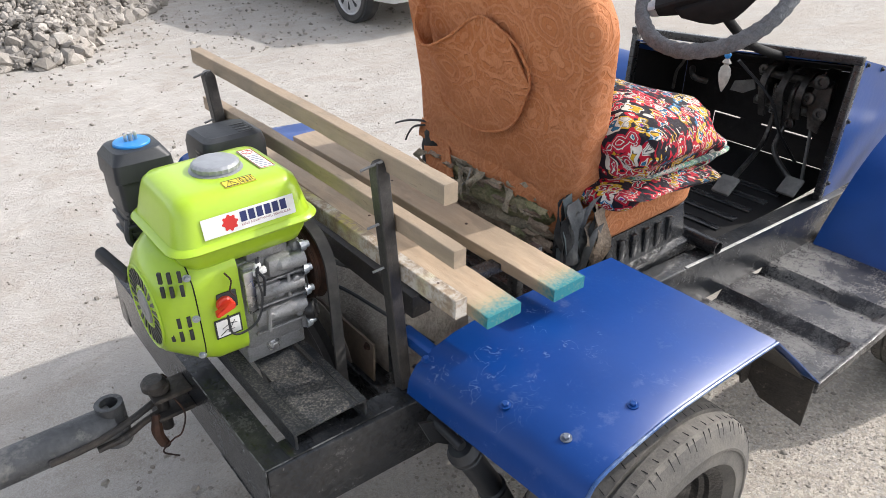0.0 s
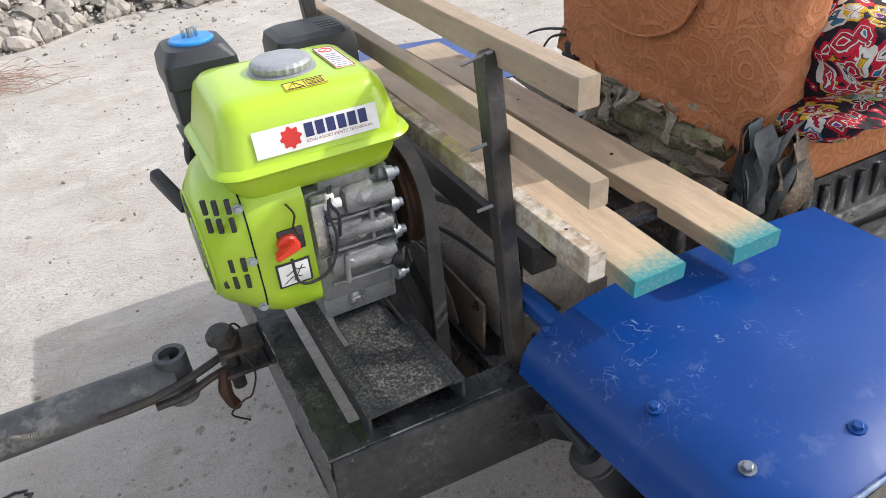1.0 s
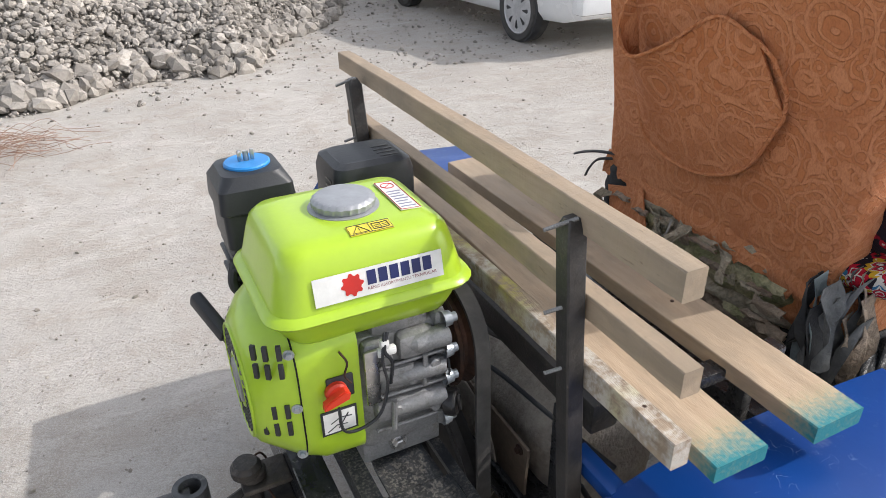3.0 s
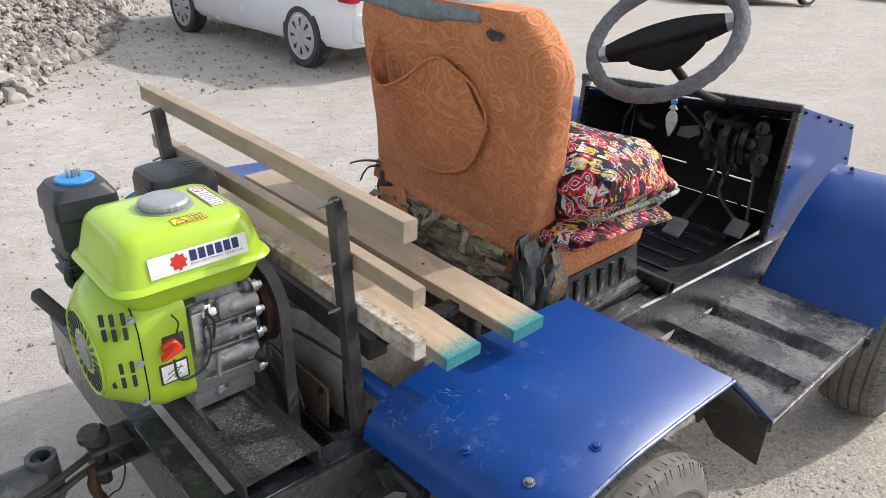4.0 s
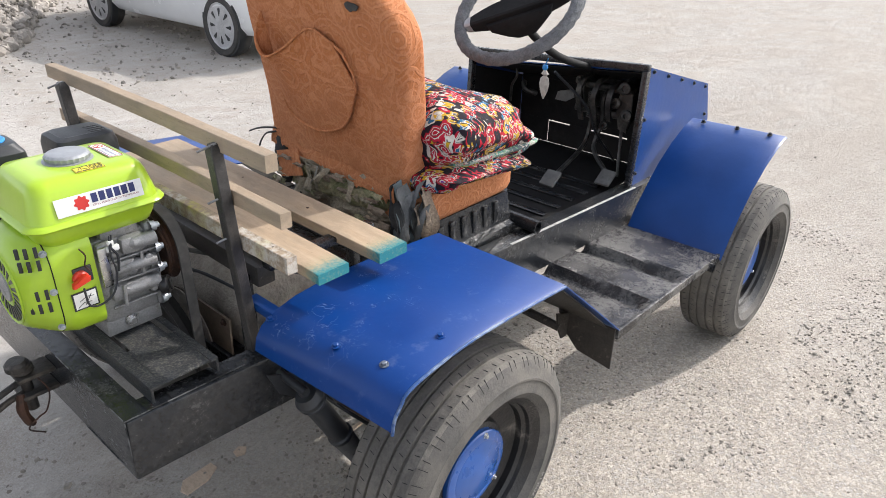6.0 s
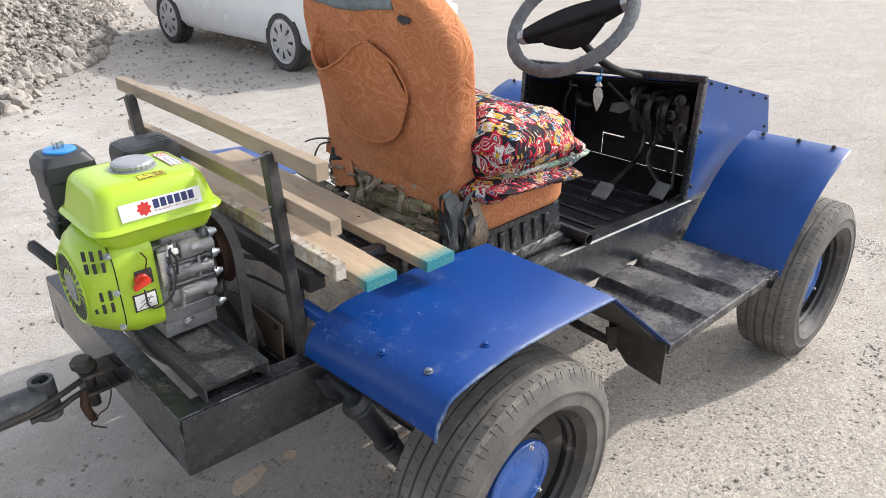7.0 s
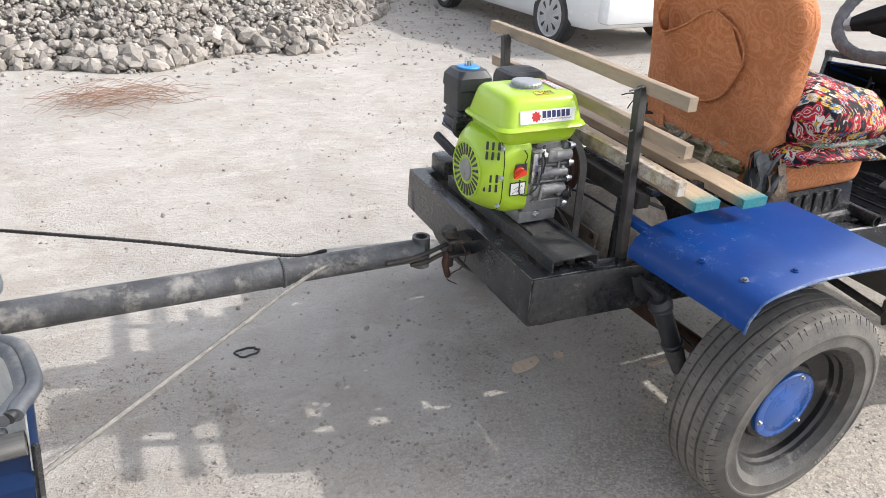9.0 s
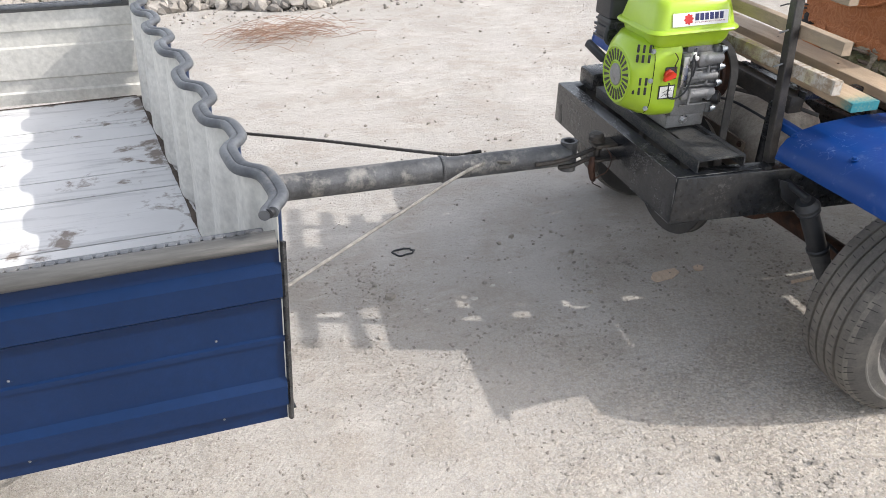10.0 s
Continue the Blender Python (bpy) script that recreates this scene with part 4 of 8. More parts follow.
# ---- wheels ----
def build_wheel(parent, x, y, out, back=False, size=1.03):
    """A wheel with its middle at (x, y); out is -1 or 1, the way its face looks."""
    zc, r, half = 0.297 * size, 0.302, 0.0925
    m = Matrix.Translation((x, y, zc)) @ Matrix.Rotation(radians(90) * (1 if out < 0 else -1), 4, "X") @ Matrix.Diagonal((size, size, 1.07, 1.0))
    hub = new("wheel")
    hub.parent = parent
    hub.matrix_parent_inverse = base_of(parent).inverted()
    hub.matrix_basis = Matrix.Translation((x, y, zc))
    if back:
        hub["label"] = "dusty road tyre on a black steel rim with a blue cap"
    # profile from the inner bead over the tread to the outer bead; +h is outward
    prof = [(0.190, -0.070), (0.200, -0.082), (0.225, -0.093), (0.250, -0.094), (0.272, -0.088), (0.288, -0.078)]
    tread = []
    for k, h in enumerate((-0.070, -0.048, -0.040, -0.018, -0.011, 0.011, 0.018, 0.040, 0.048, 0.070)):
        rr = r - 0.006 * (h / 0.07) ** 2
        tread.append((rr, h))
    grooved = []
    for k, (rr, h) in enumerate(tread):
        grooved.append((rr, h))
        if k in (1, 3, 5, 7):
            nxt = tread[k + 1]
            grooved += [(rr - 0.007, h + 0.001), (nxt[0] - 0.007, nxt[1] - 0.001)]
    prof += grooved + [(0.288, 0.078), (0.272, 0.088), (0.255, 0.0935), (0.252, 0.0955), (0.247, 0.0955), (0.244, 0.0935), (0.226, 0.093), (0.222, 0.0945), (0.216, 0.0945), (0.213, 0.090), (0.200, 0.082), (0.190, 0.070)]
    bm = bmesh.new()
    seg = 144
    rings = lathe(bm, prof, m, seg)
    axle = m.to_3x3() @ Vector((0, 0, 1))
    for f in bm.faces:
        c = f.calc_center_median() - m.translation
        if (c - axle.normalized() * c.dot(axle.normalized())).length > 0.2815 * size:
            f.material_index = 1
        # inner side wall: its shade is put into a darker colour
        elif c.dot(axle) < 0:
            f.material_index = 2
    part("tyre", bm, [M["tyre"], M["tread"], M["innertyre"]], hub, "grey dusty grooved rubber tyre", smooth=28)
    bm = bmesh.new()
    for k in range(66):
        for h, w, tilt in ((0.059, 0.008, 14), (-0.059, 0.008, 14), (0.031, 0.006, -14), (-0.031, 0.006, -14)):
            rr = r - 0.006 * (h / 0.07) ** 2
            mm = m @ Matrix.Rotation(2 * math.pi * (k + (0.5 if abs(h) < 0.04 else 0)) / 66, 4, "Z") @ Matrix.Translation((rr, 0, h)) @ Matrix.Rotation(radians(tilt), 4, "X")
            box(bm, -0.002, 0.0003, -0.0008, 0.0008, -w, w, 0, mm)
    for k in range(72):
        for h in (0.0785, -0.0785):
            mm = m @ Matrix.Rotation(2 * math.pi * (k + 0.3 * (k % 2)) / 72, 4, "Z") @ Matrix.Translation((0.2868, 0, h)) @ Matrix.Rotation(radians(32 if h > 0 else -32), 4, "Y")
            box(bm, -0.009 - 0.003 * (k % 3), 0.009, -0.0008, 0.0008, -0.0010, 0.0006, 0, mm)
    tagged(part("tread_pattern", bm, M["sipe"], hub, smooth=0), kind="stuff")
    if back:
        # moulded size mark, bent round the side wall
        cu = bpy.data.curves.new("size_mark", "FONT")
        cu.body, cu.size, cu.extrude = "185/70R14", 0.026, 0.0
        tmp = bpy.data.objects.new("size_mark", cu)
        me = bpy.data.meshes.new_from_object(tmp)
        bpy.data.objects.remove(tmp)
        bm = bmesh.new()
        bm.from_mesh(me)
        bpy.data.meshes.remove(me)
        for v in bm.verts:
            turn, rad = radians(-58) + v.co.x / 0.228, 0.2275 + v.co.y * 0.0 + (0.022 - v.co.y) * 0.9 - 0.004
            v.co = m @ Vector((rad * math.cos(turn), rad * math.sin(turn), 0.0962))
        part("size_mark", bm, M["mark"], hub, "moulded tyre size lettering", smooth=0)
    bm = bmesh.new()
    lathe(bm, [(0.188, -0.075), (0.170, -0.065), (0.165, 0.0), (0.168, 0.045), (0.176, 0.052), (0.178, 0.062), (0.186, 0.068), (0.197, 0.079), (0.199, 0.074), (0.190, 0.062)], m, 64)
    lathe(bm, [(0.168, 0.03), (0.150, 0.020), (0.120, 0.014), (0.112, 0.026), (0.100, 0.030), (0.030, 0.030), (0.0, 0.030)], m, 64)
    part("rim", bm, M["rim"], hub, "black dusty steel rim")
    bm = bmesh.new()
    lathe(bm, [(0.0, 0.052), (0.074, 0.0475), (0.078, 0.046), (0.083, 0.047), (0.098, 0.044), (0.101, 0.041), (0.101, 0.030)], m, 64)
    cap = part("hub_cap", bm, M["capblue"], hub, "blue painted hub cap", smooth=25)
    for a in (75, 195, 315):
        bm = bmesh.new()
        p = m @ Vector((0.091 * math.cos(radians(a)), 0.091 * math.sin(radians(a)), 0.044))
        bolt(bm, p, (0, out, 0), 0.005, 0.008)
        part("bolt", bm, M["steel"], cap)
    return hub


M["tread"] = mat("dusty_tread", (0.150, 0.139, 0.124), (0.115, 0.107, 0.097), 0.85, scale=9, fine=160, bump=0.2, dirt=(0.205, 0.187, 0.163), dirt_at=(0.48, 0.72), dirt_scale=12)
# brighter than the fender blue: the ground's reflection is put into the colour
M["capblue"] = mat("cap_blue", (0.010, 0.075, 0.31), (0.014, 0.09, 0.35), 0.28, scale=6, fine=40, bump=0.05, grain=0.03, coat=0.3, dirt=(0.16, 0.22, 0.36), dirt_at=(0.66, 0.85), dirt_scale=20)
M["mark"] = mat("rubbed_rubber", (0.30, 0.29, 0.275), (0.24, 0.23, 0.22), 0.85, scale=20, bump=0)
M["sipe"] = mat("sipe_rubber", (0.03, 0.029, 0.028), None, 0.9, bump=0)
build_wheel(tractor, 0.608, -0.322, -1, True)
build_wheel(tractor, 2.14, -0.392, -1, size=0.98)
build_wheel(tractor, 0.535, 1.045, 1)
build_wheel(tractor, 2.14, 1.142, 1, size=0.98)

bm = bmesh.new()
tube(bm, [(0.600, -0.25, 0.298), (0.538, 0.98, 0.298)], 0.03, 12)
box(bm, 0.52, 0.66, 0.30, 0.46, 0.22, 0.38, 0.04)
part("rear_axle", bm, M["rust"], tractor)
bm = bmesh.new()
tube(bm, [(2.145, -0.30, 0.29), (2.145, 1.05, 0.29)], 0.025, 12)
part("front_axle", bm, M["black"], tractor)


def shock(y):
    a, b = Vector((0.302, y, 0.610)), Vector((0.462, y - 0.018 * (1 if y < 0.3 else -1), 0.288))
    d = b - a
    s = 1 if y < 0.3 else -1
    bm = bmesh.new()
    prof = ((0.10, 0.012), (0.15, 0.012), (0.152, 0.024), (0.19, 0.030), (0.20, 0.033), (0.225, 0.033), (0.235, 0.029), (0.245, 0.032), (0.262, 0.030), (0.27, 0.0255), (0.62, 0.0255), (0.63, 0.030), (0.655, 0.030), (0.665, 0.026))
    tube(bm, [a + d * t for t, _ in prof], [r for _, r in prof], 24)
    damper = part("shock_absorber", bm, M["plastic"], tractor, "black tubular shock absorber")
    bm = bmesh.new()
    fold = [(0.66 + 0.30 * k / 20, (0.028 if k % 2 else 0.021) - 0.006 * k / 20) for k in range(21)]
    tube(bm, [a + d * t for t, _ in fold], [r for _, r in fold], 20)
    part("bellows", bm, M["rubber"], damper, "ribbed black rubber boot")
    bm = bmesh.new()
    extrude_poly(bm, [(x, y + 0.052 * s, z) for x, z in ((0.275, 0.605), (0.361, 0.570), (0.366, 0.512), (0.345, 0.508), (0.300, 0.545))], (0, 0.006, 0))
    tube(bm, [(0.315, y + 0.07 * s, 0.585), (0.318, y - 0.018 * s, 0.576)], 0.010, 12)
    part("shock_bracket", bm, M["plastic"], damper)


shock(-0.115)
bm = bmesh.new()
tube(bm, smooth_line([(0.40, 0.12, 0.56), (0.44, 0.05, 0.46), (0.47, -0.03, 0.40), (0.53, -0.14, 0.33)]), 0.005, 8)
part("brake_hose", bm, M["plastic"], tractor, "thin black hose hanging to the wheel")
shock(0.86)




# ---- bench of planks behind the seat ----
bench = thing("plank_bench", (0.3, 0.36, 0.62), "bench of pale pine planks wired to black steel posts", "bench")


def plank(name, y0, y1, x, z, wide, high, material, bow=0.0, label="", tip=0.0):
    bm = bmesh.new()
    n = 44
    loops = []
    for i in range(n + 1):
        t = i / n
        y = y0 + (y1 - y0) * t
        dx = 0.002 * noise.noise(Vector((y * 4, x[0] * 9, 2)))
        dz = bow * math.sin(math.pi * t) + 0.0015 * noise.noise(Vector((y * 3, z[0] * 9, 5)))
        b = 0.0014 + 0.0008 * noise.noise(Vector((y * 40, z[0] * 7, 8)))
        w, h = wide / 2 + 0.0006 * noise.noise(Vector((y * 23, 1, x[0] * 5))), high / 2 + 0.0006 * noise.noise(Vector((y * 19, 6, x[0] * 5)))
        out = [(w - b, h), (w, h - b), (w, -h + b), (w - b, -h), (-w + b, -h), (-w, -h + b), (-w, h - b), (-w + b, h)]
        loops.append([(x[0] + (x[1] - x[0]) * t + dx + p, y, z[0] + (z[1] - z[0]) * t + dz + q) for p, q in out])
    loft(bm, loops)
    if tip:
        for f in bm.faces:
            if f.calc_center_median().y < y0 + tip:
                f.material_index = 1
    return part(name, bm, [material, M["teal"]] if tip else material, bench, label, smooth=30)


plank("back_rail", -0.12, 0.845, (0.298, 0.314), (1.083, 1.085), 0.026, 0.033, M["wood"], 0.004)
plank("back_rail", -0.12, 0.82, (0.317, 0.315), (0.967, 0.977), 0.025, 0.032, M["wood"], 0.006)
plank("back_rail", -0.12, 0.80, (0.321, 0.324), (0.872, 0.877), 0.024, 0.036, M["paintwood"], 0.0, "weathered rail with whitish paint remains")
plank("seat_board", -0.122, 0.79, (0.418, 0.430), (0.814, 0.832), 0.080, 0.024, M["endwood"], 0.004, "pine board with a teal-sprayed end")
plank("seat_board", -0.122, 0.80, (0.588, 0.560), (0.799, 0.832), 0.084, 0.026, M["endwood"], 0.004, "pine board with a teal-sprayed end")
for x, y, z in ((0.415, -0.03, 0.828), (0.425, 0.30, 0.838), (0.588, -0.01, 0.816), (0.576, 0.16, 0.826), (0.570, 0.42, 0.835), (0.306, 0.02, 1.099), (0.322, -0.06, 0.8895), (0.32, 0.10, 0.891)):
    bm = bmesh.new()
    disc(bm, (x, y, z - 0.001), (0, 0, 1), 0.0032, 0.0020, 10, 0.0008)
    part("nail_head", bm, M["rust"], bench)
for y, zb, xt in ((0.036, 0.60, 0.281), (0.695, 0.60, 0.278)):
    bm = bmesh.new()
    m, n = axes((0.313, y, zb), (xt, y + 0.004, 1.086), up=(0, 1, 0))
    w = 0.0125
    loft(bm, [[m @ Vector((h, p * k, q * k)) for p, q in ((-w, -w + 0.002), (-w + 0.002, -w), (w - 0.002, -w), (w, -w + 0.002), (w, w - 0.002), (w - 0.002, w), (-w + 0.002, w), (-w, w - 0.002))] for h, k in ((0, 1), (0.12, 1.02), (0.3, 0.99), (n - 0.012, 1.0), (n, 0.55))])
    part("post", bm, M["postpaint"], bench)
    for z in (1.078, 0.972, 0.885):
        bm = bmesh.new()
        x = xt + (1.086 - z) * 0.066
        tube(bm, [(x - 0.030 + 0.0012 * k, y + 0.012 - 0.0006 * k, z - 0.004 + 0.0005 * k) for k in range(28)], [0.0022 + 0.0005 * (k % 2) for k in range(28)], 8)
        part("rail_bolt", bm, M["galv"], bench)
bm = bmesh.new()
beam(bm, (0.375, 0.055, 0.762), (0.375, 0.76, 0.780), 0.045, 0.05, 0.004)
part("bearer", bm, M["postpaint"], bench, "rust-streaked black bearer under the boards")
for y in (0.03, 0.70):
    bm = bmesh.new()
    beam(bm, (0.36, y, 0.80), (0.66, y, 0.795), 0.03, 0.02, 0.003)
    beam(bm, (0.60, y, 0.79), (0.60, y, 0.60), 0.03, 0.02, 0.003)
    part("bracket", bm, M["black"], bench)


# ---- engine ----
engine = thing("petrol_engine", (0.1, 0.3, 0.66), "lime green and aluminium single-cylinder petrol engine on the rear frame", "engine")


def rr_loop(cx, cy, w, d, r, z, dz=0.0):
    return [(cx + p, cy + q, z + dz * p) for p, q in rounded(w, d, r)]


def letters(parent, words, where, right, up, high, material, wide=0.0):
    """Flat lettering laid on a surface, from its lower left corner."""
    cu = bpy.data.curves.new("lettering", "FONT")
    cu.body, cu.size, cu.extrude = words, high, 0.0
    ob = bpy.data.objects.new("lettering", cu)
    me = bpy.data.meshes.new_from_object(ob)
    bpy.data.objects.remove(ob)
    bm = bmesh.new()
    bm.from_mesh(me)
    bpy.data.meshes.remove(me)
    right, up = Vector(right).normalized(), Vector(up).normalized()
    k = wide / max(v.co.x for v in bm.verts) if wide else 1.0
    for v in bm.verts:
        v.co = Vector(where) + right * v.co.x * k + up * v.co.y
    return part("lettering", bm, material, parent, smooth=0)


def build_tank():
    bm = bmesh.new()
    cx, cy = 0.112, 0.286
    loft(bm, [rr_loop(cx, cy, 0.194, 0.158, 0.03, 0.902), rr_loop(cx, cy, 0.219, 0.183, 0.035, 0.908), rr_loop(cx, cy, 0.232, 0.198, 0.035, 0.925), rr_loop(cx, cy, 0.240, 0.206, 0.035, 0.945),
              rr_loop(cx, cy, 0.266, 0.230, 0.040, 0.947), rr_loop(cx, cy, 0.272, 0.236, 0.040, 0.952), rr_loop(cx, cy, 0.266, 0.230, 0.040, 0.957),
              rr_loop(cx, cy, 0.250, 0.216, 0.034, 0.960), rr_loop(cx, cy, 0.246, 0.212, 0.034, 0.968), rr_loop(cx, cy, 0.226, 0.194, 0.032, 1.008), rr_loop(cx, cy, 0.216, 0.184, 0.030, 1.022), rr_loop(cx, cy, 0.198, 0.166, 0.026, 1.031), rr_loop(cx, cy, 0.154, 0.128, 0.02, 1.034)])
    tank = part("fuel_tank", bm, M["green"], engine, "lime green fuel tank", smooth=40)
    bm = bmesh.new()
    seg = 96
    m = Matrix.Translation((0.114, 0.294, 1.032))
    prof = [(0.046, -0.002), (0.046, 0.003), (0.039, 0.004), (0.0405, 0.006), (0.041, 0.0125), (0.037, 0.0165), (0.032, 0.0175), (0.0, 0.0168)]
    rings = lathe(bm, prof, m, seg)
    for ring in rings[3:5]:
        for k, v in enumerate(ring):
            c = m.translation
            s = 1 + 0.030 * math.sin(2 * math.pi * 12 * k / seg) ** 2 * 1.4 - 0.02
            v.co.x, v.co.y = c.x + (v.co.x - c.x) * s, c.y + (v.co.y - c.y) * s
    part("filler_cap", bm, M["capgrey"], tank, "silver scalloped filler cap")
    # label on the sloping front of the tank
    a, b = Vector((0.034, 0.1787, 0.9680)), Vector((0.198, 0.1787, 0.9680))
    up = Vector((0, 0.0090, 0.040)).normalized()
    nrm = (b - a).normalized().cross(up)
    def quad(u0, u1, v0, v1, off, material, name, label=""):
        bm = bmesh.new()
        w = b - a
        pts = [a + w * u + up * v + nrm * off for u, v in ((u0, v0), (u1, v0), (u1, v1), (u0, v1))]
        extrude_poly(bm, pts, nrm * 0.0004)
        return part(name, bm, material, tank, label, smooth=0)
    lab = quad(0, 1, 0, 0.034, 0.0012, M["paper"], "label", "white label with a red gear and a dark blue name bar")
    for k in range(6):
        u = 0.40 + 0.088 * k
        quad(u, u + 0.068, 0.0125, 0.030, 0.0018, M["navy"], "letter_bar")
    letters(tank, "KENG ASSORTIMENTLI TEXNIKALAR", a + (b - a) * 0.395 + up * 0.0062 + nrm * 0.0018, (b - a).normalized(), up, 0.0054, M["darkred"], 0.090)
    bm = bmesh.new()
    c = a + (b - a) * 0.285 + up * 0.0172 + nrm * 0.0018
    x = (b - a).normalized()
    pts = []
    for k in range(32):
        rr = 0.0142 if k % 4 < 2 else 0.0112
        t = 2 * math.pi * k / 32
        pts.append(c + x * rr * math.cos(t) + up * rr * math.sin(t))
    extrude_poly(bm, pts, nrm * 0.0004)
    part("gear_mark", bm, M["red"], tank, smooth=0)
    # stickers on the top
    bm = bmesh.new()
    box(bm, 0.085, 0.140, 0.0, 0.022, 0.0, 0.001, 0, Matrix.Translation((0.008, 0.2075, 1.0326)) @ Matrix.Rotation(radians(6), 4, "X"))
    warn = part("warning_sticker", bm, M["yellow"], tank, "yellow warning sticker with a triangle and an open book")
    wm = Matrix.Translation((0.008, 0.2075, 1.0326)) @ Matrix.Rotation(radians(6), 4, "X")
    for p in ([(0.089, 0.003), (0.109, 0.003), (0.099, 0.019)], [(0.116, 0.005), (0.126, 0.004), (0.136, 0.005), (0.136, 0.017), (0.126, 0.016), (0.116, 0.017)]):
        bm = bmesh.new()
        tube(bm, [wm @ Vector((u, v, 0.0014)) for u, v in p], 0.0007, 4, closed=True)
        part("pictogram", bm, M["plastic"], warn)
    for pts in (((0.099, 0.0145), (0.099, 0.0085)), ((0.099, 0.0062), (0.099, 0.0056)), ((0.126, 0.004), (0.126, 0.016)), ((0.1182, 0.0085), (0.124, 0.008)), ((0.1182, 0.012), (0.124, 0.0115)), ((0.128, 0.008), (0.134, 0.0085)), ((0.128, 0.0115), (0.134, 0.012)), ((0.1125, 0.001), (0.1125, 0.021))):
        bm = bmesh.new()
        tube(bm, [wm @ Vector((u, v, 0.0014)) for u, v in pts], 0.0005, 4)
        part("pictogram", bm, M["plastic"], warn)
    bm = bmesh.new()
    tube(bm, [wm @ Vector(p) for p in ((0.0858, 0.001, 0.0012), (0.1392, 0.001, 0.0012), (0.1392, 0.021, 0.0012), (0.0858, 0.021, 0.0012))], 0.0005, 4, closed=True)
    part("sticker_rim", bm, M["plastic"], warn)
    bm = bmesh.new()
    box(bm, 0.0, 0.028, 0.222, 0.318, 0.0, 0.001, 0, Matrix.Translation((0.172, 0.02, 1.0352)) @ Matrix.Rotation(radians(3), 4, "Y"))
    note = part("notice_sticker", bm, M["paper"], tank, "white notice sticker with a red rim and small blue print")
    nm = Matrix.Translation((0.172, 0.02, 1.0352)) @ Matrix.Rotation(radians(3), 4, "Y")
    bm = bmesh.new()
    tube(bm, [nm @ Vector(p) for p in ((0.001, 0.223, 0.0012), (0.027, 0.223, 0.0012), (0.027, 0.317, 0.0012), (0.001, 0.317, 0.0012))], 0.0008, 4, closed=True)
    part("red_rim", bm, M["red"], note)
    bm = bmesh.new()
    tube(bm, [nm @ Vector((0.014 + 0.009 * math.cos(q), 0.303 + 0.009 * math.sin(q), 0.0012)) for q in (2 * math.pi * k / 20 for k in range(20))], 0.0009, 4, closed=True)
    tube(bm, [nm @ Vector((0.008, 0.297, 0.0012)), nm @ Vector((0.020, 0.309, 0.0012))], 0.0008, 4)
    part("red_ban_ring", bm, M["red"], note)
    for k in range(7):
        bm = bmesh.new()
        box(bm, 0.004, 0.0245 - 0.002 * (k % 3), 0.230 + 0.0085 * k, 0.2325 + 0.0085 * k, 0.0011, 0.0014, 0, nm)
        part("small_print_bar", bm, M["greyink"], note)


for key, c in (("paper", (0.78, 0.78, 0.76)), ("navy", (0.012, 0.02, 0.11)), ("greyink", (0.2, 0.2, 0.3)), ("red", (0.55, 0.02, 0.015)), ("knobred", (0.70, 0.045, 0.018)), ("yellow", (0.75, 0.62, 0.06)), ("skyblue", (0.02, 0.24, 0.62)), ("darkred", (0.22, 0.02, 0.04))):
    M[key] = mat(key + "_print", c, None, 0.4, scale=20, bump=0.0, grain=0.02)
M["capgrey"] = mat("satin_cap", (0.36, 0.37, 0.39), (0.31, 0.32, 0.34), 0.42, metal=0.35, scale=14, bump=0.05, grain=0.05)
build_tank()


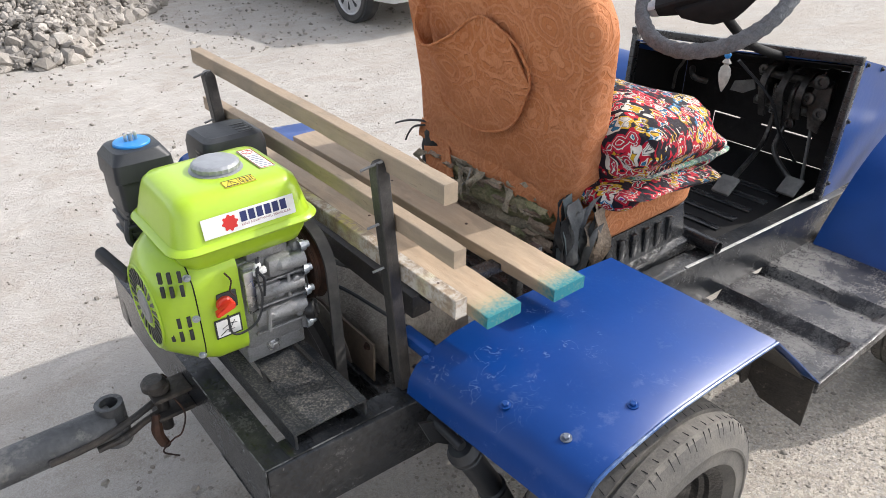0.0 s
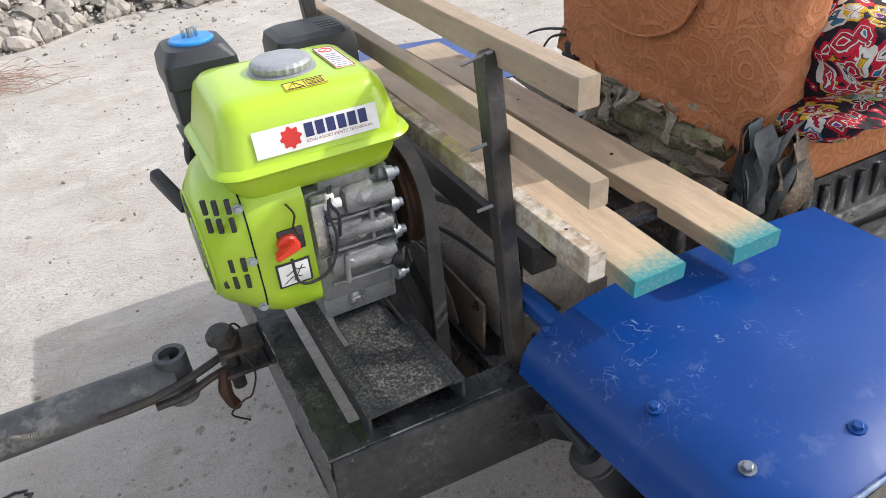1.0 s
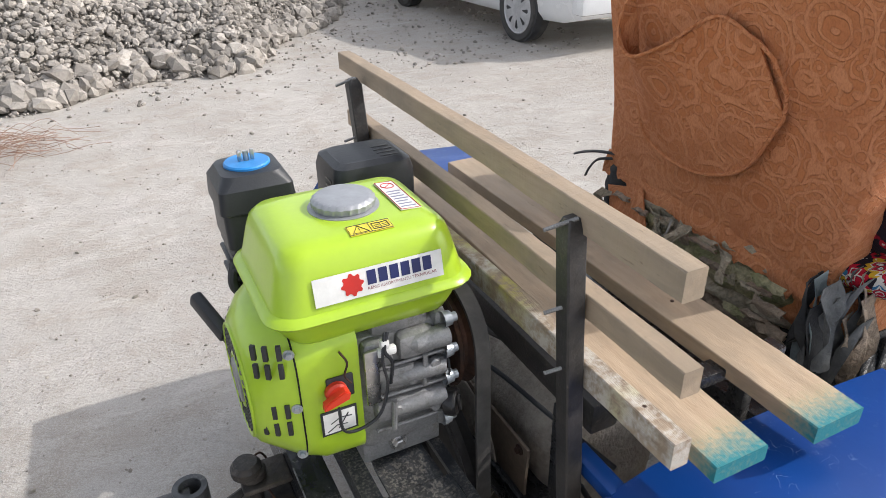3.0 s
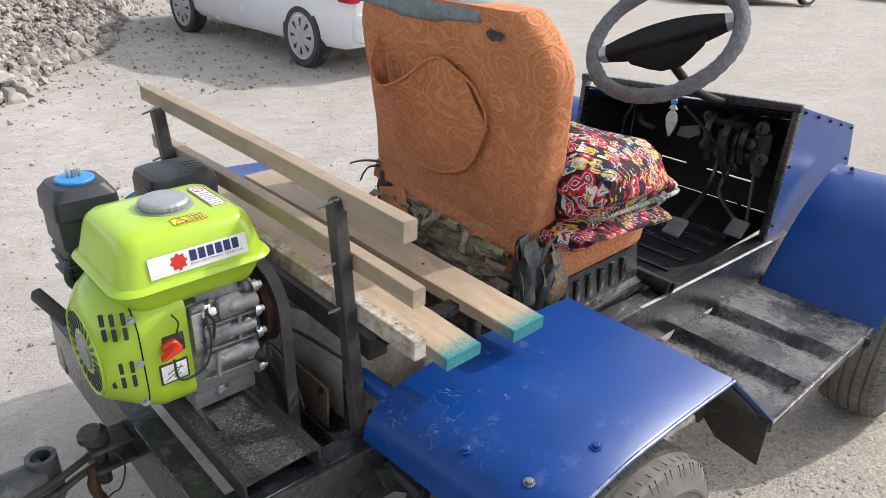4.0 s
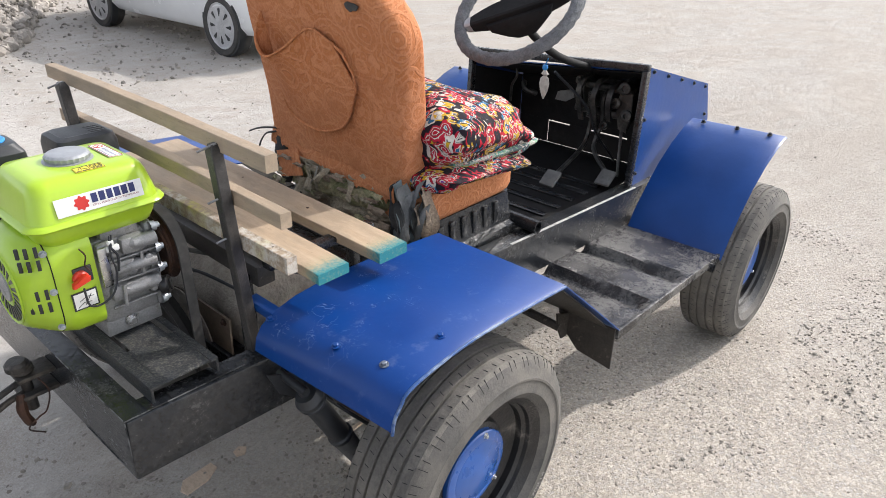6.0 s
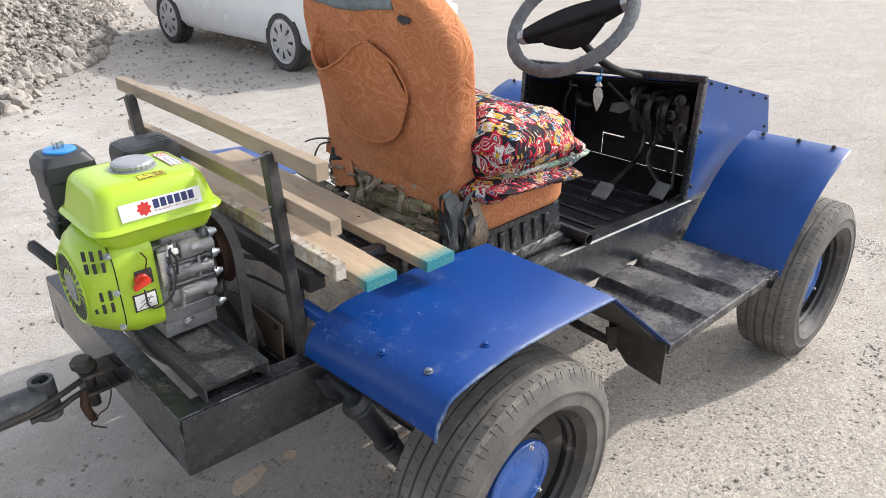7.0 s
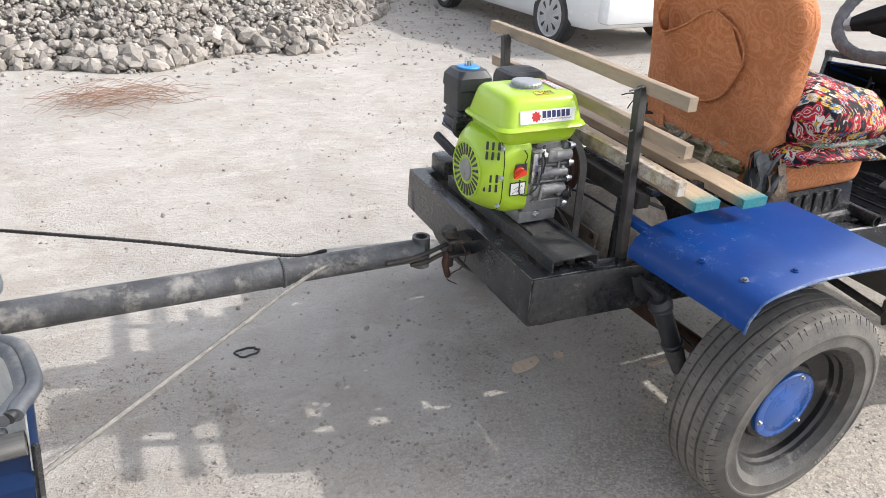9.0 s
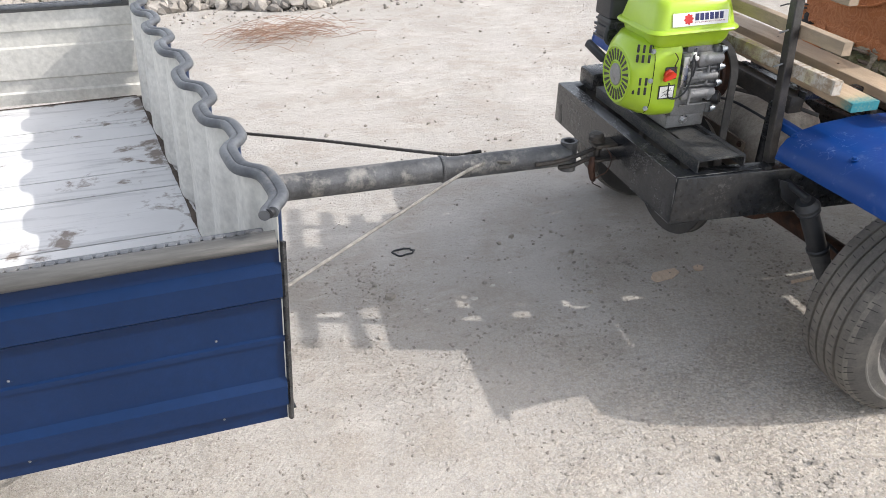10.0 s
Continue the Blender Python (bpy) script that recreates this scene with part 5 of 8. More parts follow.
def build_engine():
    # blower housing: a rounded drum on the back with a skirt that wraps to the side
    bm = bmesh.new()
    def ring(x, w, h, r, cy=0.300, cz=0.826):
        return [(x, cy + p, cz + q) for p, q in rounded(w, h, r, 8)]
    loft(bm, [ring(0.082, 0.226, 0.214, 0.034, 0.300, 0.820), ring(0.03, 0.230, 0.218, 0.045, 0.300, 0.820), ring(0.0, 0.224, 0.214, 0.062, 0.300, 0.822), ring(-0.030, 0.202, 0.198, 0.085, 0.297, 0.823), ring(-0.046, 0.175, 0.175, 0.085, 0.293, 0.819), ring(-0.052, 0.155, 0.155, 0.077, 0.292, 0.818)])
    house = part("blower_housing", bm, M["green"], engine, "lime green slotted blower housing", smooth=40)
    # radial slots and side slots, as dark inset bars
    for k in range(24):
        a = 2 * math.pi * k / 24
        bm = bmesh.new()
        m = Matrix.Translation((-0.0525, 0.292, 0.818)) @ Matrix.Rotation(a, 4, "X")
        extrude_poly(bm, [m @ Vector((-0.0012, q, h)) for q, h in ((-0.0022, 0.041), (0.0022, 0.041), (0.0042, 0.071), (-0.0042, 0.071))], (0.003, 0, 0))
        part("air_slot", bm, M["plastic"], house)
    for rr, wide in ((0.0765, 0.0026), (0.0365, 0.0022)):
        bm = bmesh.new()
        tube(bm, [(-0.0520, 0.292 + rr * math.cos(q), 0.818 + rr * math.sin(q)) for q in (2 * math.pi * k / 48 for k in range(48))], wide, 8, closed=True)
        part("cover_ring", bm, M["green"], house)
    # parting line between the starter cover and the shroud, with its screws
    bm = bmesh.new()
    tube(bm, [(0.0035, 0.300 + p * 1.0035, 0.822 + q * 1.0035) for p, q in rounded(0.2255, 0.2145, 0.060, 8)], 0.0011, 6, closed=True)
    part("parting_line", bm, M["blackmatt"], house)
    for y, z in ((0.1885, 0.826), (0.1935, 0.905), (0.1960, 0.745)):
        bm = bmesh.new()
        bolt(bm, (-0.002, y, z), (-0.3, -1, 0), 0.0045, 0.005)
        part("cover_screw", bm, M["zinc"], house)
    bm = bmesh.new()
    disc(bm, (-0.051, 0.292, 0.818), (-1, 0, 0), 0.031, 0.005, 32, 0.002)
    part("starter_badge", bm, M["alu"], house, "round silver starter badge")
    for gz in (0.886, 0.797):
        for x, y, turn in ((-0.041, 0.2055, 42), (-0.029, 0.1960, 33), (-0.014, 0.1895, 20)):
            for j in range(2):
                bm = bmesh.new()
                m = Matrix.Translation((x, y, gz + 0.027 * j)) @ Matrix.Rotation(radians(-turn), 4, "Z")
                box(bm, -0.0032, 0.0032, -0.0011, 0.004, -0.0105, 0.0105, 0.001, m)
                part("air_slot", bm, M["plastic"], house)
    bm = bmesh.new()
    box(bm, 0.036, 0.071, 0.1822, 0.1845, 0.826, 0.860, 0.002)
    part("switch_plate", bm, M["plastic"], engine, "black plate behind the switch")
    bm = bmesh.new()
    disc(bm, (0.047, 0.183, 0.840), (0, -1, 0), 0.0145, 0.010, 28, 0.003)
    turn = Matrix.Translation((0.047, 0, 0.840)) @ Matrix.Rotation(radians(-20), 4, "Y")
    extrude_poly(bm, [turn @ Vector((x, 0.162, z)) for x, z in ((-0.024, -0.0035), (-0.020, -0.0055), (0.010, -0.0075), (0.0145, 0.0), (0.010, 0.0075), (-0.020, 0.0045))], (0, 0.012, 0), 0.0015)
    part("switch_knob", bm, M["knobred"], engine, "red on-off switch knob")
    bm = bmesh.new()
    box(bm, 0.024, 0.072, 0.1825, 0.1838, 0.772, 0.810)
    sticker = part("side_sticker", bm, M["plastic"], engine, "black-edged white sticker")
    bm = bmesh.new()
    box(bm, 0.027, 0.069, 0.1818, 0.1822, 0.775, 0.807)
    part("sticker_face", bm, M["paper"], sticker)
    for pts in (((0.031, 0.778), (0.044, 0.786), (0.058, 0.784)), ((0.036, 0.790), (0.050, 0.797), (0.064, 0.795)), ((0.046, 0.780), (0.060, 0.801))):
        bm = bmesh.new()
        tube(bm, [(x, 0.1816, z) for x, z in pts], 0.0008, 5)
        part("pictogram", bm, M["plastic"], sticker)
    # crankcase
    bm = bmesh.new()
    box(bm, 0.080, 0.205, 0.200, 0.40, 0.702, 0.895, 0.016)
    case = part("crankcase", bm, M["alu"], engine, "grey cast aluminium crankcase")
    bm = bmesh.new()
    box(bm, 0.190, 0.214, 0.194, 0.41, 0.704, 0.905, 0.014)
    part("case_cover", bm, M["alu"], case)
    bm = bmesh.new()
    box(bm, 0.105, 0.185, 0.20, 0.32, 0.885, 0.915, 0.008)
    part("carrier", bm, M["alu"], case)
    for x0, x1, z0, z1, y in ((0.10, 0.19, 0.755, 0.790, 0.186), (0.10, 0.16, 0.806, 0.842, 0.184), (0.135, 0.19, 0.850, 0.888, 0.182), (0.088, 0.125, 0.855, 0.89, 0.186)):
        bm = bmesh.new()
        box(bm, x0, x1, y, 0.21, z0, z1, 0.010)
        part("case_rib", bm, M["alu"], case)
    for x0, x1, y, z, r in ((0.11, 0.20, 0.190, 0.823, 0.013), (0.12, 0.20, 0.192, 0.772, 0.016), (0.15, 0.205, 0.186, 0.872, 0.015)):
        bm = bmesh.new()
        tube(bm, [(x0, y + 0.006, z), (x0 + 0.01, y + 0.002, z), (x1 - 0.01, y, z), (x1, y, z)], [r * 0.5, r * 0.9, r, r], 14)
        part("cast_swell", bm, M["alu"], case)
    for y, z in ((0.190, 0.893), (0.188, 0.845), (0.188, 0.800), (0.196, 0.722), (0.225, 0.905)):
        bm = bmesh.new()
        lathe(bm, [(0.012, -0.016), (0.010, -0.004), (0.0065, -0.004), (0.0065, 0.004), (0.0, 0.005)], Matrix.Translation((0.216, y, z)) @ Matrix.Rotation(radians(90), 4, "Y"), 12)
        part("case_bolt", bm, M["zinc"], case)
    # governor link plate, wires
    bm = bmesh.new()
    box(bm, 0.086, 0.106, 0.178, 0.184, 0.80, 0.885, 0.003)
    part("link_plate", bm, M["steel"], engine)
    bm = bmesh.new()
    tube(bm, smooth_line([(0.115, 0.18, 0.905), (0.108, 0.172, 0.87), (0.113, 0.174, 0.83), (0.10, 0.172, 0.79), (0.075, 0.176, 0.772), (0.05, 0.174, 0.78), (0.046, 0.172, 0.82)]), 0.0022, 6)
    part("switch_wire", bm, M["plastic"], engine)
    bm = bmesh.new()
    tube(bm, smooth_line([(0.055, 0.178, 0.90), (0.062, 0.172, 0.885), (0.058, 0.174, 0.865), (0.066, 0.176, 0.85)]), 0.0015, 6)
    part("thin_wire", bm, M["rust"], engine)
    bm = bmesh.new()
    box(bm, 0.086, 0.206, 0.218, 0.42, 0.664, 0.702, 0.004)
    part("mounting_foot", bm, M["alu"], engine)
    bm = bmesh.new()
    bolt(bm, (0.138, 0.217, 0.688), (0, -1, 0), 0.0085, 0.010)
    part("foot_bolt", bm, M["steel"], engine)
    for x in (0.100, 0.192):
        bm = bmesh.new()
        bolt(bm, (x, 0.232, 0.702), (0, 0, 1), 0.007, 0.010)
        tube(bm, [(x, 0.232, 0.708), (x, 0.232, 0.724)], 0.004, 8)
        part("foot_stud", bm, M["rust"], engine)
    bm = bmesh.new()
    lathe(bm, [(0.010, -0.03), (0.012, -0.004), (0.019, -0.004), (0.020, 0.0), (0.020, 0.010), (0.017, 0.013), (0.0, 0.013)], Matrix.Translation((0.206, 0.186, 0.757)) @ Vector((0.75, -0.65, 0.1)).to_track_quat("Z", "Y").to_matrix().to_4x4(), 24)
    box(bm, -0.003, 0.003, -0.013, 0.013, 0.012, 0.018, 0.002, Matrix.Translation((0.206, 0.186, 0.757)) @ Vector((0.75, -0.65, 0.1)).to_track_quat("Z", "Y").to_matrix().to_4x4())
    part("oil_filler", bm, M["rim"], engine, "grimy dark oil filler plug")
    # casting lines, small bosses and a clip on the case
    for pts, r in ((((0.09, 0.192, 0.844), (0.21, 0.189, 0.846)), 0.0025), (((0.09, 0.192, 0.798), (0.205, 0.190, 0.797)), 0.003), (((0.125, 0.183, 0.792), (0.122, 0.183, 0.745)), 0.004), (((0.10, 0.192, 0.742), (0.205, 0.190, 0.742)), 0.003), (((0.172, 0.184, 0.852), (0.170, 0.186, 0.80)), 0.0035)):
        bm = bmesh.new()
        tube(bm, pts, r, 8)
        part("casting_rib", bm, M["alu"], case)
    for x, z in ((0.118, 0.862), (0.152, 0.818), (0.128, 0.775), (0.186, 0.832), (0.184, 0.760)):
        bm = bmesh.new()
        disc(bm, (x, 0.188, z), (0, -1, 0), 0.008, 0.008, 16, 0.002)
        part("case_boss", bm, M["alu"], case)
    bm = bmesh.new()
    tube(bm, smooth_line([(0.203, 0.183, 0.892), (0.200, 0.180, 0.86), (0.205, 0.180, 0.82), (0.203, 0.184, 0.79)]), 0.0016, 6)
    part("thin_wire", bm, M["plastic"], engine)
    bm = bmesh.new()
    tube(bm, smooth_line([(0.120, 0.182, 0.905), (0.112, 0.174, 0.884), (0.122, 0.176, 0.862), (0.119, 0.178, 0.828)]), 0.0026, 6)
    part("throttle_wire", bm, M["plastic"], engine)
    bm = bmesh.new()
    box(bm, 0.104, 0.130, 0.176, 0.186, 0.872, 0.884, 0.003)
    box(bm, 0.108, 0.120, 0.174, 0.184, 0.884, 0.897, 0.003)
    part("wire_clip", bm, M["paper"], engine, "white cable connector")
    # cylinder head behind the tank side
    bm = bmesh.new()
    box(bm, 0.03, 0.19, 0.38, 0.50, 0.76, 0.90, 0.012)
    part("cylinder_head", bm, M["alu"], engine)
    # air cleaner
    bm = bmesh.new()
    cx, cy = 0.033, 0.477
    loft(bm, [rr_loop(cx, cy, 0.098, 0.100, 0.010, 0.935), rr_loop(cx, cy, 0.102, 0.104, 0.010, 0.938), rr_loop(cx, cy, 0.102, 0.104, 0.010, 0.990), rr_loop(cx, cy, 0.109, 0.110, 0.010, 0.992), rr_loop(cx, cy, 0.109, 0.110, 0.010, 1.000), rr_loop(cx, cy, 0.105, 0.106, 0.010, 1.025), rr_loop(cx, cy, 0.086, 0.087, 0.020, 1.043), rr_loop(cx, cy, 0.06, 0.06, 0.02, 1.045)])
    ac = part("air_cleaner", bm, M["plastic"], engine, "black air cleaner box with a blue seal ring", smooth=22)
    bm = bmesh.new()
    box(bm, -0.014, 0.080, 0.432, 0.522, 0.862, 0.934, 0.010)
    for k in range(4):
        box(bm, -0.019 + 0.004 * (k % 2), 0.084, 0.426 + 0.004 * (k % 2), 0.526, 0.868 + 0.016 * k, 0.876 + 0.016 * k, 0.003)
    tube(bm, smooth_line([(-0.012, 0.44, 0.915), (-0.020, 0.435, 0.88), (-0.005, 0.43, 0.862), (0.03, 0.43, 0.855)]), 0.008, 10)
    tube(bm, smooth_line([(0.00, 0.425, 0.925), (0.012, 0.420, 0.895), (0.004, 0.424, 0.87)]), 0.005, 8)
    part("air_cleaner_base", bm, M["plastic"], ac)
    bm = bmesh.new()
    disc(bm, (cx, cy, 1.0445), (0, 0, 1), 0.033, 0.005, 32, 0.002)
    part("seal_ring", bm, M["skyblue"], ac, "bright blue washer")
    bm = bmesh.new()
    tube(bm, [(cx, cy, 1.048), (cx, cy, 1.064)], 0.004, 10)
    for s in (-1, 1):
        box(bm, cx - 0.003 + s * 0.009, cx + 0.003 + s * 0.009, cy - 0.003, cy + 0.003, 1.050, 1.066, 0.002)
    part("wing_nut", bm, M["steel"], ac)
    # silencer
    bm = bmesh.new()
    cx, cy = 0.213, 0.487
    loft(bm, [rr_loop(cx, cy, 0.125, 0.11, 0.014, 0.93), rr_loop(cx, cy, 0.13, 0.115, 0.016, 0.94), rr_loop(cx, cy, 0.13, 0.115, 0.016, 1.005), rr_loop(cx, cy, 0.122, 0.107, 0.018, 1.022), rr_loop(cx, cy, 0.10, 0.085, 0.018, 1.028)])
    mu = part("silencer", bm, M["plastic"], engine, "black slotted silencer guard", smooth=22)
    for k in range(4):
        bm = bmesh.new()
        box(bm, 0.147, 0.1495, 0.452, 0.482, 0.962 + 0.012 * k, 0.967 + 0.012 * k, 0.0008)
        part("vent_slot", bm, M["rim"], mu)
        bm = bmesh.new()
        box(bm, 0.228, 0.258, 0.450 + 0.014 * k, 0.456 + 0.014 * k, 1.0265, 1.0288, 0.0008)
        part("top_slot", bm, M["rim"], mu)
    # starter handle
    bm = bmesh.new()
    beam(bm, (-0.077, 0.440, 0.872), (-0.050, 0.372, 0.836), 0.018, 0.024, 0.005)
    beam(bm, (-0.056, 0.385, 0.842), (-0.030, 0.340, 0.800), 0.012, 0.012, 0.003)
    part("starter_handle", bm, M["plastic"], engine)
    # drive pulley and belt guard on the far side
    bm = bmesh.new()
    mp = Matrix.Translation((0.236, 0.283, 0.800)) @ Matrix.Rotation(radians(90), 4, "Y")
    lathe(bm, [(0.018, -0.02), (0.018, 0.0), (0.076, 0.0), (0.080, 0.004), (0.066, 0.012), (0.066, 0.018), (0.080, 0.026), (0.076, 0.030), (0.018, 0.030)], mp, 48, loop=True)
    pulley = part("drive_pulley", bm, M["rust"], engine, "rusty grooved drive pulley")
    bm = bmesh.new()
    tube(bm, [(0.262, 0.283, 0.800), (0.286, 0.283, 0.800)], 0.012, 14)
    bolt(bm, (0.284, 0.283, 0.800), (1, 0, 0), 0.010, 0.013)
    part("pulley_nut", bm, M["rust"], pulley)
    low = (0.247, 0.405, 0.430)
    bm = bmesh.new()
    pts = []
    for k in range(25):
        a = math.pi * k / 24
        pts.append((0.266, 0.283 - 0.082 * math.cos(a), 0.800 + 0.082 * math.sin(a)))
    for k in range(25):
        a = math.pi * k / 24
        pts.append((0.266, low[1] + 0.214 * math.cos(a), low[2] - 0.214 * math.sin(a)))
    pts.append(pts[0])
    sheet(bm, [[(p[0] - 0.011, p[1], p[2]), (p[0] + 0.012, p[1], p[2])] for p in pts], 0.006)
    part("drive_belt", bm, M["rubber"], engine, "dark dusty drive belt")
    bm = bmesh.new()
    mp = Matrix.Translation(low) @ Matrix.Rotation(radians(90), 4, "Y")
    lathe(bm, [(0.02, -0.012), (0.045, -0.012), (0.050, 0.012), (0.190, 0.014), (0.194, 0.0), (0.222, -0.001), (0.224, 0.004), (0.206, 0.012), (0.206, 0.026), (0.224, 0.036), (0.194, 0.038), (0.190, 0.022), (0.02, 0.024)], mp, 72, loop=True)
    part("driven_pulley", bm, M["innertyre"], tractor, "large black belt pulley under the frame")
    # upright rusty plate and the dust-covered gearbox behind it
    bm = bmesh.new()
    extrude_poly(bm, [(0.342, y, z) for y, z in ((0.50, 0.46), (0.50, 0.58), (0.40, 0.605), (0.184, 0.602), (0.190, 0.52), (0.186, 0.40), (0.30, 0.30))], (0.005, 0, 0))
    guard = part("guard_plate", bm, M["plate"], tractor, "brown rusted upright plate")
    # added disc in place of an opening that shows the lit pulley
    bm = bmesh.new()
    lathe(bm, [(0.0, 0.0), (0.125, 0.0), (0.130, 0.002), (0.130, 0.005), (0.0, 0.007)], Matrix.Translation((0.342, 0.40, 0.47)) @ Matrix.Rotation(radians(-90), 4, "Y"), 40)
    part("pulley_disc", bm, M["dustymetal"], guard, "pale dusty disc in place of the pulley seen through the plate")
    for y, z in ((0.206, 0.588), (0.205, 0.48)):
        bm = bmesh.new()
        bolt(bm, (0.342, y, z), (-1, 0, 0), 0.006, 0.007)
        part("bolt", bm, M["rust"], guard)
    bm = bmesh.new()
    loops = []
    for w, d, z in ((0.20, 0.36, 0.33), (0.25, 0.44, 0.40), (0.255, 0.46, 0.50), (0.25, 0.45, 0.575), (0.22, 0.42, 0.62), (0.17, 0.36, 0.648), (0.10, 0.26, 0.662)):
        lp = []
        for p, q in rounded(w, d, min(0.06, w / 2.2), 9):
            f = Vector((p * 11, q * 11, z * 11))
            lp.append((0.505 + p + 0.012 * noise.noise(f), 0.395 + q + 0.012 * noise.noise(f + Vector((5, 1, 2))), z - 0.10 * (q - 0.1) * (z > 0.55) + 0.016 * noise.noise(f * 1.4) + 0.006 * noise.noise(f * 5)))
        loops.append(lp)
    loft(bm, loops)
    part("gearbox", bm, M["dustymetal"], tractor, "dust-covered gearbox housing", smooth=60)
    for k, pts in enumerate((((0.30, 0.42, 0.66), (0.33, 0.30, 0.70), (0.36, 0.16, 0.69), (0.40, 0.05, 0.66)), ((0.31, 0.52, 0.70), (0.36, 0.40, 0.71), (0.42, 0.22, 0.72), (0.50, 0.10, 0.70)))):
        bm = bmesh.new()
        tube(bm, smooth_line(pts), 0.004 + 0.002 * k, 8)
        part("control_cable", bm, M["greyrubber" if k else "plastic"], tractor)
    for y in (0.10, 0.60):
        bm = bmesh.new()
        beam(bm, (0.345, y, 0.56), (0.345, y, 0.76), 0.028, 0.028, 0.003, up=(0, 1, 0))
        part("strut", bm, M["black"], tractor)
    bm = bmesh.new()
    beam(bm, (0.334, 0.060, 0.716), (0.338, -0.025, 0.710), 0.028, 0.022, 0.003)
    part("fender_bracket", bm, M["blue"], tractor)


build_engine()

# mounting channel below the engine: two angles, a plate between them with slits beside its upper end
bm = bmesh.new()
extrude_poly(bm, [(x, 0.004, z) for x, z in ((0.062, 0.6245), (0.067, 0.6245), (0.067, 0.655), (0.088, 0.655), (0.088, 0.660), (0.062, 0.660))], (0, 0.62, 0))
channel = part("engine_channel", bm, M["dustychannel"], tractor, "black steel channel under the engine, caked with dust", smooth=20)
bm = bmesh.new()
extrude_poly(bm, [(x, 0.002, z) for x, z in ((0.201, 0.6245), (0.206, 0.6245), (0.206, 0.660), (0.190, 0.660), (0.190, 0.655), (0.201, 0.655))], (0, 0.62, 0))
part("channel_angle", bm, M["dustychannel"], channel, smooth=20)
bm = bmesh.new()
box(bm, 0.0885, 0.1895, 0.004, 0.152, 0.6548, 0.6594, 0.001)
part("channel_plate", bm, M["dustychannel"], channel, smooth=20)
bm = bmesh.new()
rng = random.Random(8)
rows = []
for i in range(17):
    t = i / 16
    rows.append([(0.0985 + 0.080 * j / 8 + (0.0016 * rng.uniform(-1, 1) if j in (0, 8) else 0), 0.153 + 0.47 * t, 0.6586 + 0.0014 * noise.noise(Vector((j * 0.9, i * 1.3, 2)))) for j in range(9)])
sheet(bm, [r[::-1] for r in rows], 0.004)
part("plate_strip", bm, M["dustychannel"], channel, "plate strip caked with sandy grit", smooth=60)


# ---- driver's seat ----
seat = thing("driver_seat", (1.0, 0.32, 0.53), "worn car seat in orange patterned plush with torn edges", "seat")


